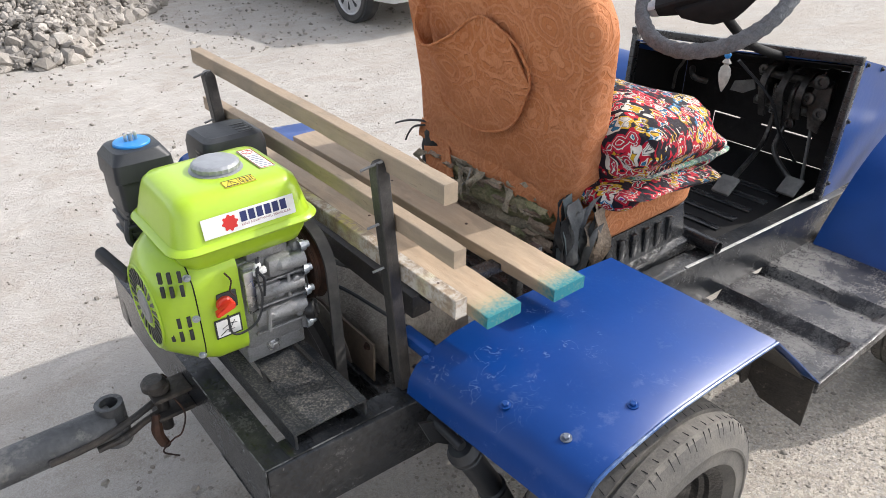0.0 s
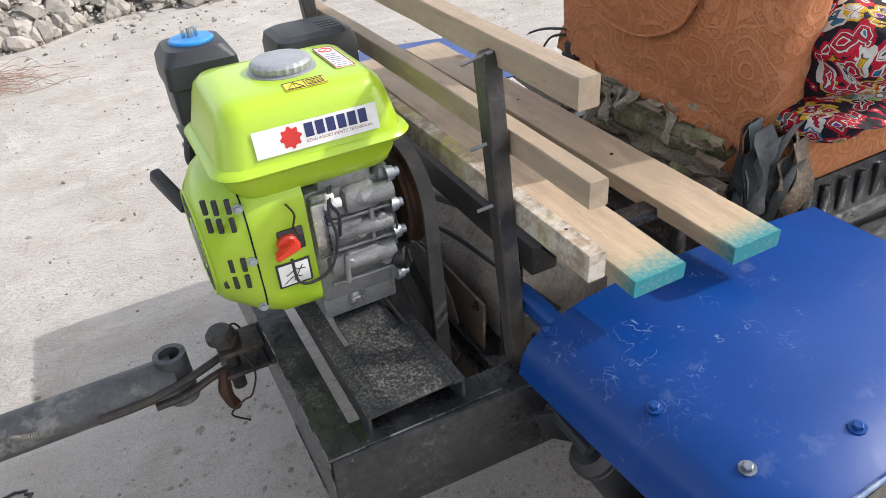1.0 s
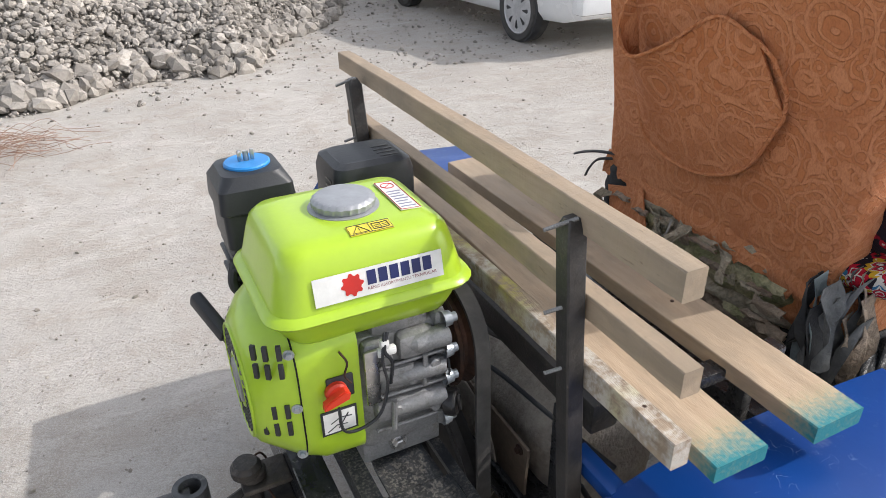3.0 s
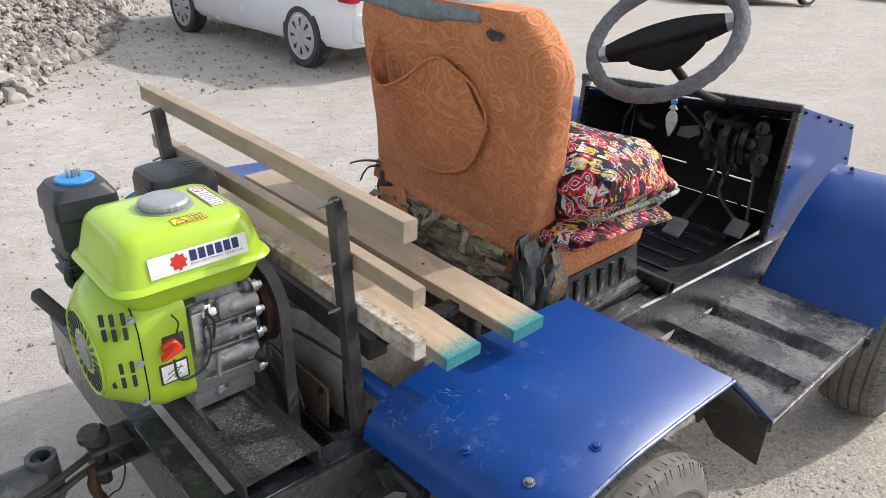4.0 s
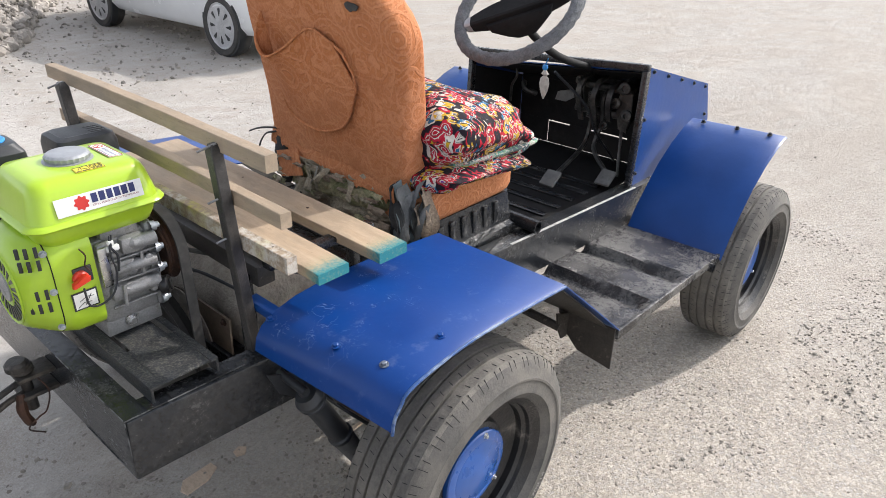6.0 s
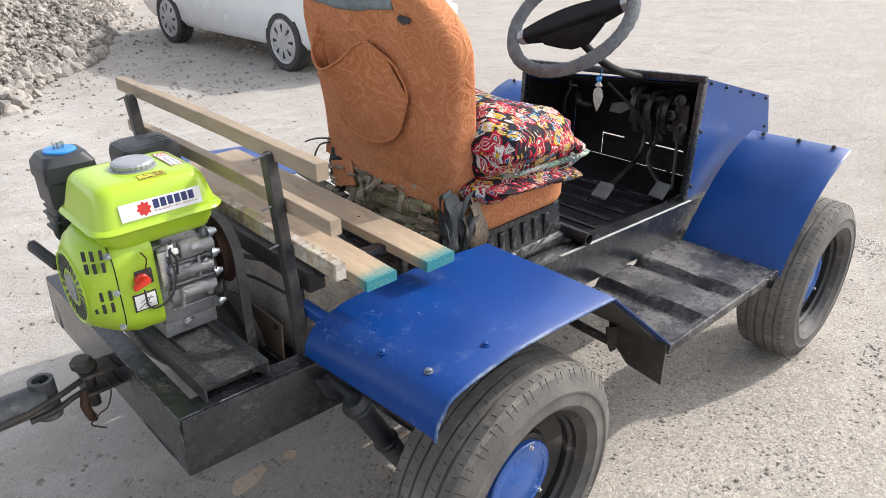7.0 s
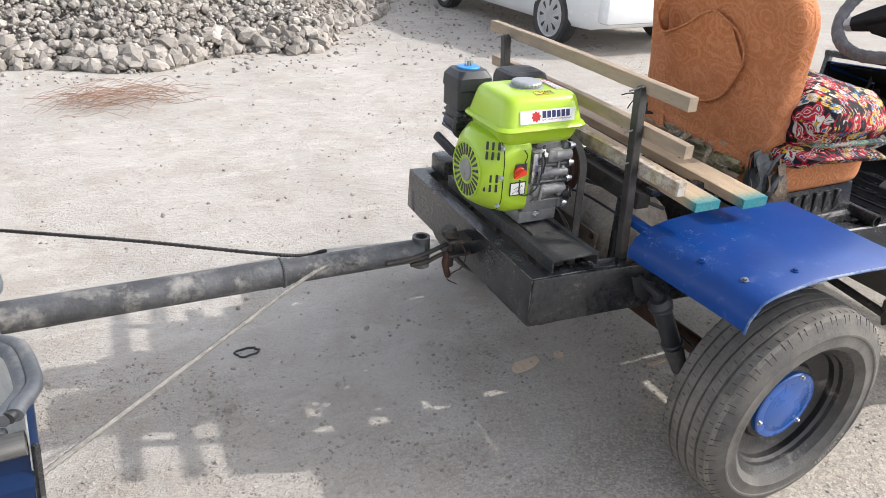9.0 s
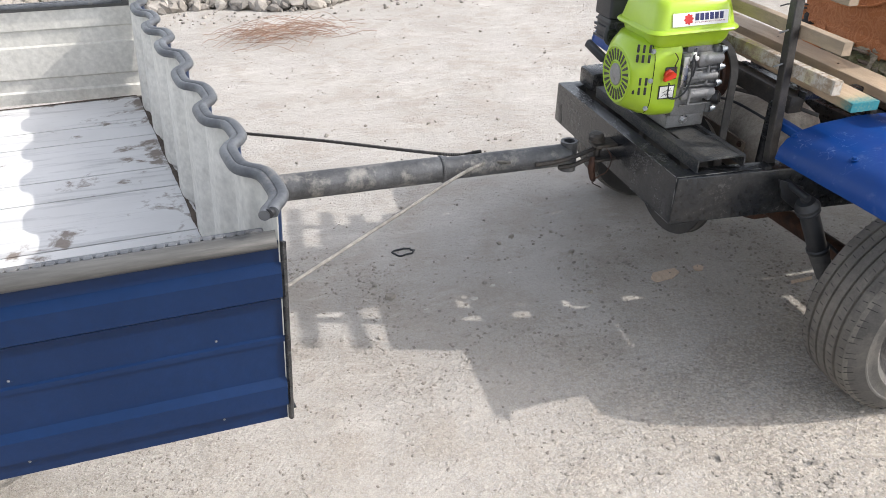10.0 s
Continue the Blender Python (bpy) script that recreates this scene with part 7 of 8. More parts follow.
    # levers, lugs and a return spring bunched round the pivot
    for y, pts in ((0.275, ((2.08, 0.885), (2.02, 0.875), (1.99, 0.84), (2.00, 0.79), (2.03, 0.72))), (0.215, ((2.09, 0.88), (2.03, 0.868), (2.00, 0.82), (2.02, 0.76), (2.04, 0.69))), (0.165, ((2.10, 0.87), (2.05, 0.85), (2.03, 0.80), (2.05, 0.73)))):
        bm = bmesh.new()
        sheet(bm, [[(p.x, y - 0.011, p.z), (p.x, y + 0.011, p.z)] for p in smooth_line([(x, y, z) for x, z in pts], 5)], 0.010)
        part("lever", bm, M["pedal"], tractor, smooth=50)
    for y, z, r in ((0.115, 0.862, 0.024), (0.145, 0.800, 0.020), (0.095, 0.760, 0.022), (0.31, 0.862, 0.018), (0.30, 0.765, 0.018), (0.185, 0.705, 0.017)):
        bm = bmesh.new()
        lathe(bm, [(r, 0), (r, 0.014), (r * 0.75, 0.017), (r * 0.45, 0.017), (r * 0.42, 0.006), (0, 0.006)], Matrix.Translation((2.055, y, z)) @ Matrix.Rotation(radians(-80), 4, "Y"), 18)
        part("lug", bm, M["pedal"], tractor)
    bm = bmesh.new()
    tube(bm, [(2.03 + 0.010 * math.cos(k * 0.9), 0.245 + 0.010 * math.sin(k * 0.9), 0.83 - 0.0011 * k) for k in range(90)], 0.0018, 5)
    part("return_spring", bm, M["greyrubber"], tractor)
    bm = bmesh.new()
    extrude_poly(bm, [(2.06, y, z) for y, z in ((0.085, 0.845), (0.135, 0.855), (0.150, 0.790), (0.130, 0.700), (0.095, 0.690), (0.080, 0.760))], (0.008, 0, 0), 0.002)
    part("clutch_plate", bm, M["pedal"], tractor, smooth=20)
    bm = bmesh.new()
    tube(bm, smooth_line([(2.10, 0.66, 0.87), (2.08, 0.64, 0.82), (2.09, 0.67, 0.77), (2.10, 0.68, 0.70)]), 0.006, 8)
    tube(bm, smooth_line([(2.08, 0.60, 0.80), (2.05, 0.57, 0.78), (2.09, 0.54, 0.76)]), 0.012, 8)
    part("wiring_loop", bm, M["pedal"], tractor)
    bm = bmesh.new()
    tube(bm, smooth_line([(1.84, 0.30, 0.93), (1.95, 0.22, 0.80), (2.02, 0.20, 0.68), (2.12, 0.16, 0.55)]), 0.005, 8)
    part("cable", bm, M["plastic"], tractor)
    bm = bmesh.new()
    pipe(bm, (1.285, -0.045, 0.598), (1.285, 0.16, 0.602), 0.021, 0.016)
    part("lever_tube", bm, M["black"], tractor)


M["pedal"] = mat("grimy_steel", (0.075, 0.073, 0.07), (0.03, 0.03, 0.03), 0.32, metal=0.5, scale=18, bump=0.3, dirt=(0.16, 0.15, 0.135), dirt_at=(0.5, 0.75), dirt_scale=20)
M["silverpaint"] = mat("dull_silver", (0.42, 0.43, 0.45), (0.34, 0.35, 0.37), 0.4, metal=0.3, scale=20, bump=0.05)
M["cover"] = mat("grey_knit", (0.19, 0.20, 0.215), (0.14, 0.147, 0.158), 0.95, scale=40, fine=240, bump=0.7, grain=0.2)
build_steering()


def build_charm():
    """A small cloth bag on a string below the steering column."""
    bm = bmesh.new()
    c = Vector((1.815, 0.325, 0.0))
    loops = []
    for z, w in ((0.935, 0.006), (0.922, 0.016), (0.915, 0.007), (0.905, 0.017), (0.885, 0.021), (0.86, 0.016), (0.84, 0.008), (0.828, 0.002)):
        loops.append([(c.x + w * 0.6 * math.cos(a), c.y + w * math.sin(a), z) for a in (2 * math.pi * k / 14 for k in range(14))])
    loft(bm, loops)
    tagged(part("hanging_charm", bm, M["linen"], None, "", smooth=60), "small off-white cloth bag hung under the steering wheel", "charm")
    bm = bmesh.new()
    tube(bm, smooth_line([(1.815, 0.325, 0.932), (1.81, 0.32, 0.96), (1.79, 0.30, 0.985)]), 0.0025, 6)
    disc(bm, (1.815, 0.325, 0.945), (-1, 0, 0.2), 0.011, 0.008, 12, 0.003)
    tagged(part("key_fob", bm, M["skyblue"], None, "", smooth=60), "dark blue key fob on a cord", "key fob")


M["linen"] = mat("off_white_cloth", (0.55, 0.53, 0.49), (0.45, 0.43, 0.39), 0.9, scale=40, bump=0.3)
build_charm()


# ---- trailer and drawbar ----
trailer = thing("box_trailer", (-1.9, 0.25, 0), "homemade trailer of blue and cream corrugated sheet with a rubber-edged front", "trailer")
FC, FD = Vector((-1.027, -0.577, 0)), Vector((-0.222, 0.975, 0))
SD = Vector((-1.0, -0.03, 0)).normalized()


def lean(z):
    """The walls lean: how far the foot at height z stands from the line of the top."""
    return Vector((-0.10, -0.087, 0)) * (0.951 - z)


def build_trailer():
    up = Vector((0, 0, 1))
    fn = Vector((FD.y, -FD.x, 0))
    # corrugated front wall, ribs upright
    bm = bmesh.new()
    rows = []
    n = 150
    for i in range(n + 1):
        s = 1.74 * i / n
        wave = 0.013 * math.tanh(2.2 * math.sin(2 * math.pi * s / 0.235))
        rows.append([FC + lean(z) + FD * s + fn * wave + up * z for z in (0.63, 0.75, 0.88, 1.0)])
    sheet(bm, rows, 0.002)
    bmesh.ops.recalc_face_normals(bm, faces=bm.faces)
    for f in bm.faces:
        if f.normal.dot(fn) > 0.2:
            f.material_index = 1
    part("front_wall", bm, [M["cream"], M["trailerblue"]], trailer, "corrugated sheet front wall, cream inside and blue outside")
    # split hose over its top edge
    bm = bmesh.new()
    pts = []
    for i in range(n + 1):
        s = -0.02 + 1.78 * i / n
        wave = 0.016 * math.tanh(2.2 * math.sin(2 * math.pi * s / 0.235))
        pts.append(FC + FD * s + fn * wave + up * (1.004 + 0.004 * math.sin(s * 9)))
    tube(bm, [p + fn * 0.0062 for p in pts], 0.0088, 12)
    hose = part("edge_hose", bm, M["hose"], trailer, "grey split rubber hose over the edge")
    bm = bmesh.new()
    tube(bm, [p - fn * 0.0062 - up * 0.002 for p in pts], 0.0082, 12)
    part("hose_lip", bm, M["hose"], hose, "inner lip of the split hose")
    bm = bmesh.new()
    tube(bm, [pts[0] + Vector((0.004, 0.004, 0.0)), pts[0] - FD * 0.002], 0.0072, 12)
    part("hose_bore", bm, M["plastic"], trailer)
    # side walls with long pressed ribs
    for k, (start, d, name) in enumerate(((FC, SD, "side_wall"), (FC + FD * 1.74, Vector((-1.0, 0.06, 0)).normalized(), "side_wall"))):
        out = Vector((d.y, -d.x, 0)) * (1 if k == 0 else -1)
        if out.y * (-1 if k == 0 else 1) < 0:
            out = -out
        prof = [(0.63, 0.0), (0.655, 0.0), (0.665, 0.012), (0.70, 0.012), (0.71, 0.0), (0.775, 0.0), (0.778, 0.004), (0.785, 0.004), (0.788, 0.0), (0.85, 0.0), (0.862, 0.014), (0.90, 0.014), (0.912, 0.0), (0.945, 0.0)]
        if k == 1:
            prof = [(0.63, 0.0), (0.668, 0.0), (0.674, 0.008), (0.712, 0.008), (0.718, 0.0), (0.82, 0.0), (0.826, 0.007), (0.872, 0.007), (0.878, 0.0), (0.945, 0.0)]
        bm = bmesh.new()
        rows = [[start + (lean(z) if k == 0 else Vector((0, 0, 0))) + d * (2.4 * i / 12) + out * (o - 0.004) + up * z for z, o in prof] for i in range(13)]
        sheet(bm, rows if k == 0 else [r[::-1] for r in rows], 0.002)
        wall = part(name, bm, [M["trailerblue"]] if k == 0 else [M["cream"]], trailer, "blue painted ribbed steel side" if k == 0 else "cream ribbed side wall", smooth=25)
        bm = bmesh.new()
        tube(bm, [start + d * s + up * 0.949 for s in (0.004, 0.8, 1.6, 2.4)], 0.0135, 14)
        rail = part("top_rail", bm, M["railgrey"], wall, "grey split hose over the top edge")
        bm = bmesh.new()
        for i in range(150):
            c = start + d * (0.05 + 0.0155 * i) - out * 0.008 + up * 0.9600
            box(bm, -0.0055, 0.0055, -0.0045, 0.0045, -0.002, 0.003, 0.0012, Matrix.Translation(c) @ d.to_track_quat("X", "Z").to_matrix().to_4x4())
        part("rail_ribbing", bm, M["hose"], rail, "ribbed seam along the hose")
        bm = bmesh.new()
        beam(bm, start + d * 0.02 - out * 0.016 + up * 0.955, start + d * 2.4 - out * 0.016 + up * 0.955, 0.012, 0.012, 0.004)
        part("rail_lip", bm, M["hose"], rail)
        if k == 0:
            for i in range(5):
                for z in (0.80, 0.655):
                    bm = bmesh.new()
                    bolt(bm, start + lean(z) + d * (0.10 + 0.28 * i) + out * 0.001 + up * z, out, 0.0013, 0.0015)
                    part("screw", bm, M["galv"], wall)
    # corner angle
    bm = bmesh.new()
    beam(bm, FC + lean(0.63) + Vector((0.004, -0.002, 0.63)), FC + Vector((0.004, -0.002, 0.945)), 0.007, 0.007, 0.001)
    part("corner_post", bm, M["black"], trailer)
    # floor of whitish boards that run to the back
    base = FC + lean(0.64)
    bm = bmesh.new()
    pts = [base + FD * 0.012 + fn * 0.016 - up * 0.004, base + FD * 1.73 + fn * 0.016 - up * 0.004, base + FD * 1.73 + SD * 2.4 - up * 0.004, base + FD * 0.012 + SD * 2.4 - up * 0.004]
    extrude_poly(bm, [p + up * 0.637 for p in pts], up * 0.003)
    under = part("floor_panel", bm, M["plastic"], trailer, "dark underside of the boarded floor")
    for i in range(13):
        s0, s1 = 0.014 + 0.1315 * i, 0.014 + 0.1315 * (i + 1) - 0.0035
        bm = bmesh.new()
        q = [base + FD * s0, base + FD * s1, base + FD * s1 + SD * 2.39, base + FD * s0 + SD * 2.39]
        extrude_poly(bm, [p + up * (0.637 + 0.0007 * (i % 3)) for p in q], up * 0.007)
        part("floor_board", bm, M["floorwhite"], under)
    bm = bmesh.new()
    a, b = FC + SD * 2.4, FC + FD * 1.74 + Vector((-2.4, 0.144, 0))
    sheet(bm, [[a + up * 0.63, b + up * 0.63], [a + up * 0.95, b + up * 0.95]], 0.003)
    part("tail_wall", bm, M["trailerblue"], trailer)
    for name, a, b in (("joint_grime", base + FD * 0.03 - fn * 0.012, base + FD * 1.70 - fn * 0.012), ("joint_grime", base + FD * 1.716 + SD * 0.02, base + FD * 1.716 + SD * 2.3)):
        bm = bmesh.new()
        d, q = (b - a), (b - a).cross(up).normalized()
        rows = []
        for i in range(121):
            t = i / 120
            w = 0.005 + 0.010 * max(0, noise.noise(Vector((t * 40, a.y * 9, 3)))) + 0.012 * max(0, noise.noise(Vector((t * 11, a.y * 9, 7))))
            c = a + d * t + up * 0.6462
            rows.append([c - q * w * 0.4, c + q * w])
        sheet(bm, rows, 0.0012)
        part(name, bm, M["grime"], under, "dark line of caked dirt in the floor joint", smooth=60)
    # drawbar pipe with its weld collar, coupling and brace rods
    p0, p1 = Vector((-0.148, 0.360, 0.554)), Vector((-1.20, 0.345, 0.578))
    bm = bmesh.new()
    pipe(bm, p0 + (p1 - p0) * 0.37, p1, 0.038, 0.034, 32)
    bar = part("drawbar", bm, M["drawbar"], trailer, "grey-black steel drawbar pipe")
    bm = bmesh.new()
    pipe(bm, p0, p0 + (p1 - p0) * 0.385, 0.034, 0.030, 32)
    part("drawbar_sleeve", bm, M["drawbar"], bar)
    bm = bmesh.new()
    for k in range(40):
        a = 2 * math.pi * k / 40
        c = p0 + (p1 - p0) * 0.385 + Vector((0, 0.037 * math.cos(a), 0.037 * math.sin(a)))
        box(bm, c.x - 0.004, c.x + 0.004, c.y - 0.004, c.y + 0.004, c.z - 0.004, c.z + 0.004, 0.002)
    part("weld_bead", bm, M["drawbar"], bar)
    bm = bmesh.new()
    pipe(bm, (-0.146, 0.362, 0.503), (-0.146, 0.362, 0.598), 0.026, 0.017, 28)
    part("coupling_eye", bm, M["drawbar"], trailer)
    for end, mid in (((-1.125, -0.287, 0.622), (-0.46, 0.312, 0.578)), ((-1.25, 0.80, 0.600), (-0.53, 0.392, 0.592))):
        bm = bmesh.new()
        a, b = Vector(mid), Vector(end)
        tip = a + Vector((0.11, 0.004 if a.y < 0.35 else -0.004, -0.004))
        tube(bm, smooth_line([tip, a, a + (b - a) * 0.5 + Vector((0, 0, 0.004)), b], 60), [0.0042 + 0.0018 * (k % 2) for k in range(181)], 8)
        part("brace_rod", bm, M["rebarpale" if a.y < 0.35 else "rebar"], trailer, "ribbed steel brace rod")


M["grime"] = mat("caked_grime", (0.075, 0.058, 0.045), (0.13, 0.10, 0.078), 0.95, scale=40, bump=0.6)
M["cream"] = mat("cream_sheet", (0.71, 0.69, 0.635), (0.62, 0.60, 0.545), 0.5, scale=5, fine=60, bump=0.1, dirt=(0.27, 0.25, 0.22), dirt_at=(0.58, 0.84), dirt_scale=6)
M["trailerblue"] = mat("trailer_blue", (0.0022, 0.016, 0.060), (0.003, 0.019, 0.070), 0.36, spec=0.3, scale=4, fine=60, bump=0.08, grain=0.06, dirt=(0.20, 0.22, 0.26), dirt_at=(0.71, 0.76), dirt_scale=34)


def scuffed_boards():
    """Whitish painted boards: long dark scuffs, rusty brown stains."""
    m, node, op, blend, step, finish, place = node_kit("scuffed_white", 0.6)
    st = node("Mapping", [("Vector", place)], Scale=(0.5, 5.0, 1.0))
    long = node("TexNoise", [("Vector", st.outputs[0])], Scale=6.0, Detail=8.0, Roughness=0.65).outputs["Fac"]
    spot = node("TexNoise", [("Vector", warped(node, place, 8.0, 0.08))], Scale=8.0, Detail=6.0, Roughness=0.65).outputs["Fac"]
    mist = node("TexNoise", [("Vector", place)], Scale=3.0, Detail=6.0).outputs["Fac"]
    col = blend(step(mist, 0.5, 0.15), (0.70, 0.695, 0.69), (0.59, 0.583, 0.575))
    col = blend(op("MULTIPLY", step(long, 0.60, 0.07), 0.6), col, (0.36, 0.36, 0.36))
    x = node("SeparateXYZ", [(0, place)]).outputs[0]
    front = op("SUBTRACT", 1.0, op("MULTIPLY", op("ABSOLUTE", op("ADD", x, 1.27)), 2.2))
    stain = op("ADD", spot, op("MULTIPLY", op("MAXIMUM", front, 0.0), 0.10))
    col = blend(op("MULTIPLY", step(stain, 0.655, 0.035), 0.85), col, (0.17, 0.13, 0.10))
    return finish(col, long, 0.15, 0.01)


M["floorwhite"] = scuffed_boards()
M["railgrey"] = mat("grey_hose", (0.11, 0.109, 0.106), (0.075, 0.074, 0.072), 0.55, scale=14, stretch=(0.3, 3, 3), bump=0.1, dirt=(0.22, 0.21, 0.195), dirt_at=(0.55, 0.8))
M["hose"] = mat("grey_rubber", (0.105, 0.113, 0.125), (0.065, 0.070, 0.08), 0.42, scale=12, bump=0.1, dirt=(0.33, 0.31, 0.28), dirt_at=(0.55, 0.85))
M["drawbar"] = mat("worn_pipe", (0.125, 0.128, 0.134), (0.065, 0.067, 0.071), 0.5, metal=0.3, scale=9, bump=0.25, dirt=(0.33, 0.315, 0.29), dirt_at=(0.50, 0.70), dirt_scale=14)
# paler copy of the rebar for the near rod, sunlight put into its colour
M["rebarpale"] = mat("lit_rebar", (0.25, 0.238, 0.218), (0.17, 0.16, 0.145), 0.55, metal=0.4, scale=40, bump=0.2)
M["rebar"] = mat("rebar", (0.085, 0.08, 0.076), (0.055, 0.052, 0.05), 0.6, metal=0.5, scale=30, bump=0.3)
M["iron"] = mat("dark_iron", (0.045, 0.043, 0.042), (0.085, 0.07, 0.058), 0.55, metal=0.4, scale=20, bump=0.3, dirt=(0.19, 0.17, 0.15), dirt_at=(0.55, 0.78), dirt_scale=30)
build_trailer()

# coupling on the tractor
bm = bmesh.new()
for z in (0.535, 0.580):
    box(bm, -0.075, 0.0, 0.322, 0.382, z - 0.005, z + 0.005, 0.003)
tube(bm, [(-0.055, 0.352, 0.49), (-0.055, 0.352, 0.60)], 0.012, 14)
disc(bm, (-0.055, 0.352, 0.588), (0, 0, 1), 0.022, 0.016, 18, 0.004)
part("hitch", bm, M["iron"], tractor, "dark iron hitch jaw with a pin")
bm = bmesh.new()
tube(bm, smooth_line([(-0.27, 0.321, 0.552), (-0.20, 0.322, 0.552), (-0.13, 0.328, 0.562), (-0.062, 0.350, 0.568)]), 0.007, 8)
part("link_rod", bm, M["iron"], trailer)
bm = bmesh.new()
tube(bm, smooth_line([(-0.19, 0.330, 0.528), (-0.14, 0.330, 0.530), (-0.10, 0.338, 0.538), (-0.062, 0.350, 0.538)]), 0.007, 8)
part("link_rod", bm, M["iron"], trailer)
bm = bmesh.new()
lathe(bm, [(0.024, 0), (0.024, 0.012), (0.018, 0.020), (0.0, 0.021)], Matrix.Translation((-0.062, 0.352, 0.598)), 16)
part("pin_head", bm, M["iron"], trailer, "dark iron coupling pin head")
bm = bmesh.new()
tube(bm, smooth_line([(-0.075, 0.335, 0.545), (-0.082, 0.325, 0.515), (-0.078, 0.322, 0.487), (-0.070, 0.325, 0.470)]), [0.007, 0.009, 0.010, 0.010, 0.011, 0.012, 0.012, 0.011, 0.011, 0.010, 0.010, 0.010, 0.010, 0.010, 0.010, 0.010, 0.009, 0.008, 0.007], 8)
part("hanging_hook", bm, M["rust"], trailer, "rust-brown hook hanging from the coupling")
bm = bmesh.new()
tube(bm, smooth_line([(-0.04, 0.33, 0.58), (-0.03, 0.30, 0.55), (-0.045, 0.295, 0.51), (-0.06, 0.31, 0.49), (-0.085, 0.305, 0.475), (-0.06, 0.29, 0.46)]), 0.0018, 6)
tube(bm, smooth_line([(-0.05, 0.375, 0.60), (-0.03, 0.40, 0.58), (-0.02, 0.39, 0.54), (-0.045, 0.37, 0.50)]), 0.0018, 6)
part("tie_wire", bm, M["rust"], trailer)

bm = bmesh.new()
tube(bm, [(-2.35, -0.52, 0.305), (-2.35, 1.12, 0.305)], 0.028, 12)
axle = part("axle", bm, M["iron"], trailer)
for y in (-0.10, 0.72):
    bm = bmesh.new()
    box(bm, -2.39, -2.31, y - 0.03, y + 0.03, 0.30, 0.636, 0.006)
    part("axle_stand", bm, M["iron"], axle)
for y, out in ((-0.42, -1), (1.02, 1)):
    build_wheel(trailer, -2.35, y, out)


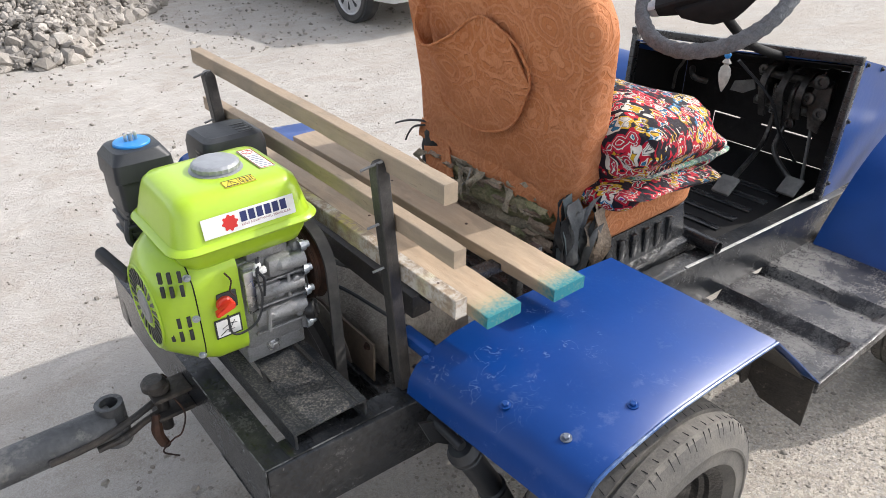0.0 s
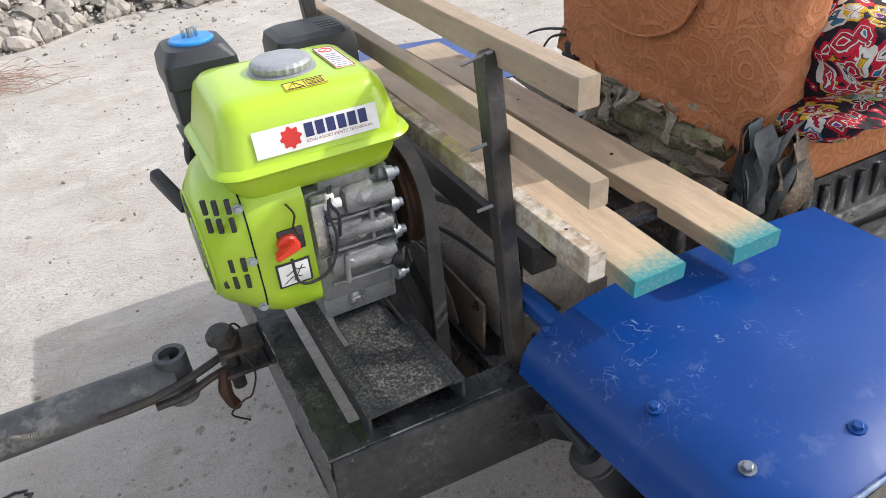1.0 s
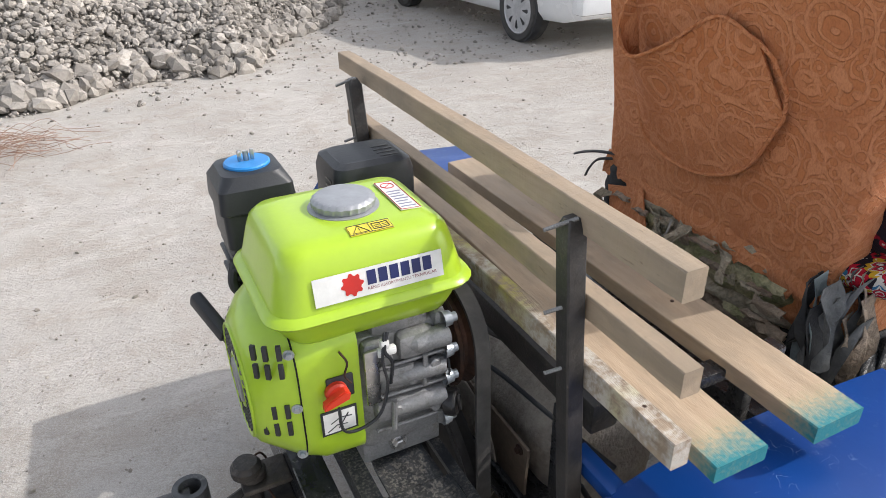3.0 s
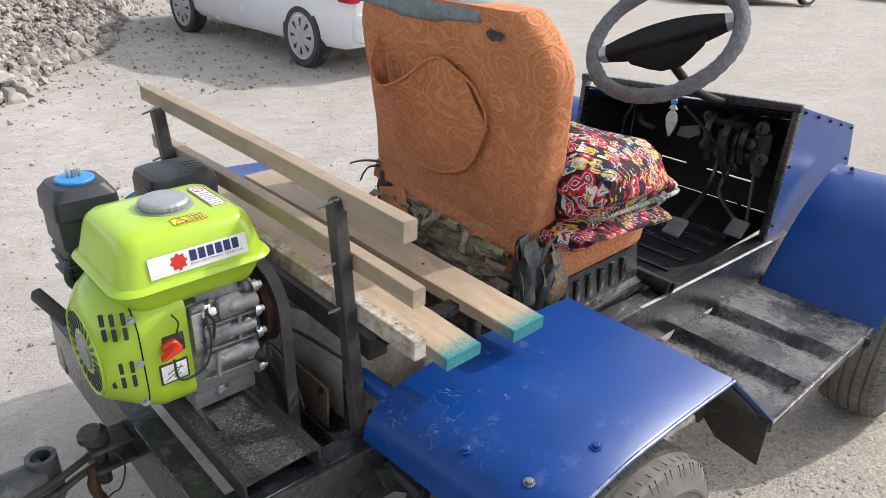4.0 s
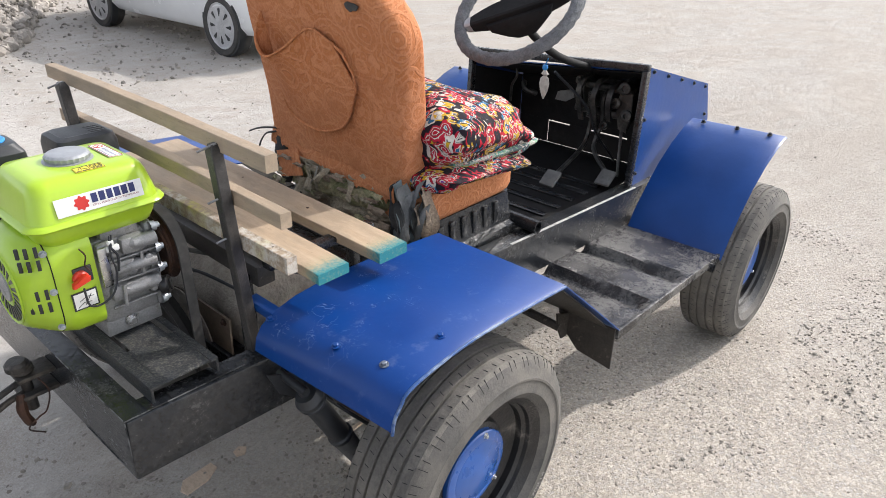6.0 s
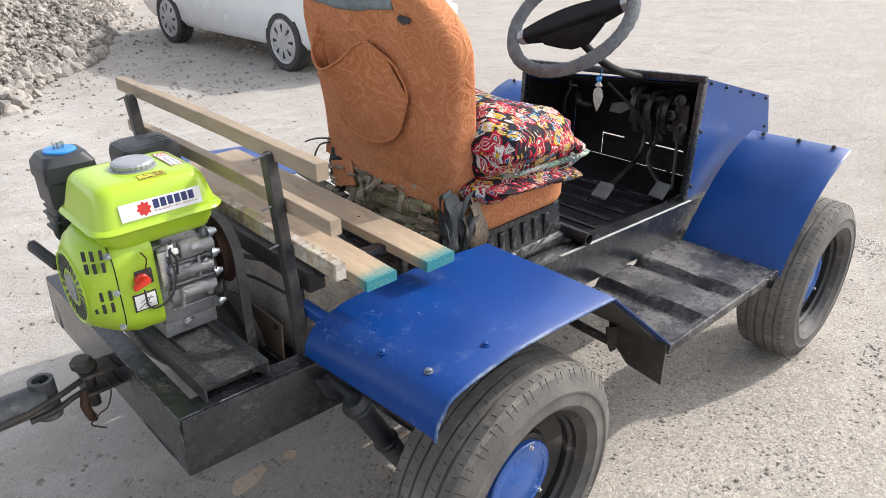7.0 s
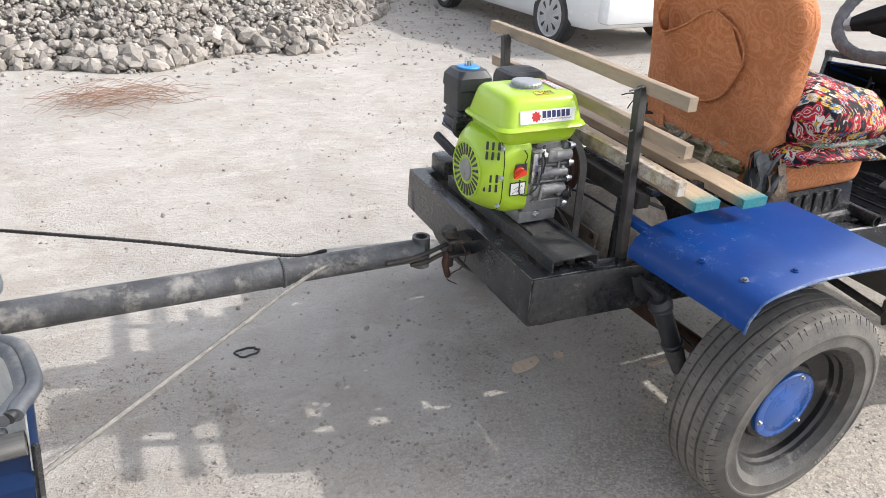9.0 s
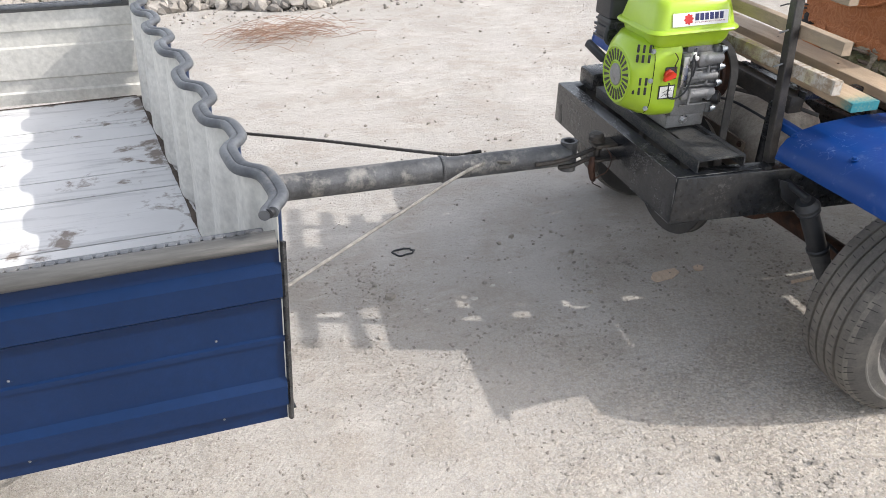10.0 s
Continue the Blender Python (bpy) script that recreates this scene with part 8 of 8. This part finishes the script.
# ---- parked cars ----
def car(name, where, turn, length, width, height, colour, label, group="parked cars"):
    """A parked car; its length runs along local y, its nose to +y, its left side at -x."""
    root = thing(name, (0, 0, 0), label, "car", group)
    m = Matrix.Translation(where) @ Matrix.Rotation(radians(turn), 4, "Z")
    w = width / 2
    # cross-sections along the length: y, sill height, belt height, half width
    st = [(-0.5, 0.38, 0.90, 0.84), (-0.488, 0.30, 0.96, 0.94), (-0.44, 0.25, 0.985, 0.985), (-0.30, 0.22, 0.97, 1.0), (-0.1, 0.22, 0.94, 1.0), (0.12, 0.22, 0.92, 1.0), (0.30, 0.24, 0.90, 0.99), (0.42, 0.26, 0.80, 0.95), (0.485, 0.32, 0.68, 0.86), (0.5, 0.40, 0.60, 0.72)]
    bm = bmesh.new()
    loops = []
    for yy, z0, z1, k in st:
        y, hw = yy * length, w * k
        half = [(0, z0), (hw * 0.9, z0), (hw * 0.985, z0 + 0.08), (hw, (z0 + z1) / 2), (hw * 0.985, z1 - 0.10), (hw * 0.93, z1), (0, z1 + 0.02)]
        loops.append([m @ Vector((x, y, z)) for x, z in half] + [m @ Vector((-x, y, z)) for x, z in half[-2:0:-1]])
    loft(bm, loops)
    body = part("body", bm, colour, root, smooth=45)
    bm = bmesh.new()
    loops = []
    for yy, z1, k in ((-0.40, 0.95, 0.90), (-0.30, height - 0.06, 0.70), (-0.15, height, 0.70), (0.05, height - 0.02, 0.68), (0.24, 0.92, 0.88)):
        y, hw = yy * length, w * k
        half = [(0, 0.86), (hw + 0.06, 0.86), (hw, z1 - 0.05 if z1 > 1 else z1), (hw * 0.85, z1), (0, z1 + 0.01)]
        loops.append([m @ Vector((x, y, z)) for x, z in half] + [m @ Vector((-x, y, z)) for x, z in half[-2:0:-1]])
    loft(bm, loops)
    part("cabin", bm, M["carglass"], root, "dark glass cabin")
    for sy in (-0.300, 0.275):
        for sx in (-1, 1):
            c = Vector((sx * (w - 0.09), sy * length, 0.0))
            wr = 0.295 * height / 1.48
            mm = m @ Matrix.Translation((c.x, c.y, wr)) @ Matrix.Rotation(radians(90 * sx), 4, "Y")
            hub = new("wheel")
            hub.parent = root
            bm = bmesh.new()
            lathe(bm, [(0.19, -0.09), (wr - 0.02, -0.095), (wr, -0.07), (wr, 0.07), (wr - 0.02, 0.095), (wr * 0.76, 0.090), (wr * 0.76, 0.05)], mm, 40)
            part("tyre", bm, M["darktyre"], hub)
            bm = bmesh.new()
            lathe(bm, [(wr * 0.77, 0.080), (wr * 0.73, 0.092), (wr * 0.69, 0.084), (wr * 0.18, 0.094), (0, 0.097)], mm, 40)
            rim = part("wheel_cover", bm, M["silver"], hub, "silver wheel cover")
            for k in range(8):
                bm = bmesh.new()
                a = mm @ Matrix.Rotation(2 * math.pi * k / 8, 4, "Z")
                extrude_poly(bm, [a @ Vector(p) for p in ((wr * 0.32, -0.004, 0.0905), (wr * 0.32, 0.004, 0.0905), (wr * 0.56, 0.020, 0.0865), (wr * 0.60, 0.0, 0.0855), (wr * 0.56, -0.020, 0.0865))], (a.to_3x3() @ Vector((0, 0, 0.0035))))
                part("cover_slot", bm, M["plastic"], rim)
            # dark wheel arch
            bm = bmesh.new()
            lathe(bm, [(wr + 0.016, 0.02), (wr + 0.016, 0.0935), (0.0, 0.0935), (0.0, 0.02)], m @ Matrix.Translation((c.x, c.y, wr + 0.01)) @ Matrix.Rotation(radians(90 * sx), 4, "Y") @ Matrix.Translation((0, 0, -0.012)), 40, loop=False)
            part("wheel_arch", bm, M["plastic"], body)
    bm = bmesh.new()
    box(bm, -w * 0.95, w * 0.95, -0.51 * length, -0.47 * length, 0.34, 0.60, 0.04, m)
    bumper = part("rear_bumper", bm, colour, root)
    bm = bmesh.new()
    box(bm, -0.26, 0.26, -0.5035 * length, -0.5005 * length, 0.735, 0.845, 0.002, m)
    plate = part("number_plate", bm, M["paper"], bumper, "white plate with dark bars")
    for k in range(7):
        bm = bmesh.new()
        box(bm, -0.22 + 0.063 * k, -0.175 + 0.063 * k, -0.5045 * length, -0.5036 * length, 0.76, 0.82, 0, m)
        part("letter_bar", bm, M["plastic"], plate)
    for sx in (-1, 1):
        bm = bmesh.new()
        box(bm, sx * w * 0.93 - 0.10, sx * w * 0.93 + 0.03, -0.497 * length, -0.45 * length, 0.68, 0.90, 0.03, m)
        part("tail_lamp", bm, M["lamp"], body, "red tail lamp")
    return root


M["carglass"] = mat("dark_glass", (0.015, 0.017, 0.02), None, 0.06, scale=2, bump=0, grain=0.02, spec=0.6)
M["darktyre"] = mat("car_tyre", (0.045, 0.044, 0.043), (0.08, 0.075, 0.07), 0.8, scale=8, bump=0.1)
M["silver"] = mat("silver_paint", (0.58, 0.58, 0.59), None, 0.4, metal=0.2, scale=8, bump=0.0)
M["lamp"] = mat("red_lamp", (0.42, 0.01, 0.01), None, 0.15, scale=8, bump=0.0)
M["browncar"] = mat("brown_grey_paint", (0.16, 0.14, 0.13), None, 0.3, scale=3, bump=0, coat=0.5, dirt=(0.33, 0.29, 0.25), dirt_at=(0.5, 0.85), dirt_scale=3)
M["greycar"] = mat("grey_paint", (0.30, 0.31, 0.33), None, 0.3, scale=3, bump=0, coat=0.5)
car("white_sedan", (4.30, 6.58, ground_height(4.3, 6.4)), 2.0, 4.30, 1.70, 1.48, M["white"], "white sedan parked beside the rubble bank, tail to the yard")
car("brown_crossover", (18.63, 7.77, ground_height(18.63, 7.77)), -105.0, 4.4, 1.8, 1.66, M["browncar"], "brown-grey crossover parked far across the yard")
car("grey_hatchback", (27.6, 7.0, ground_height(27.6, 7)), 172.0, 4.1, 1.72, 1.5, M["greycar"], "grey hatchback parked far across the yard")
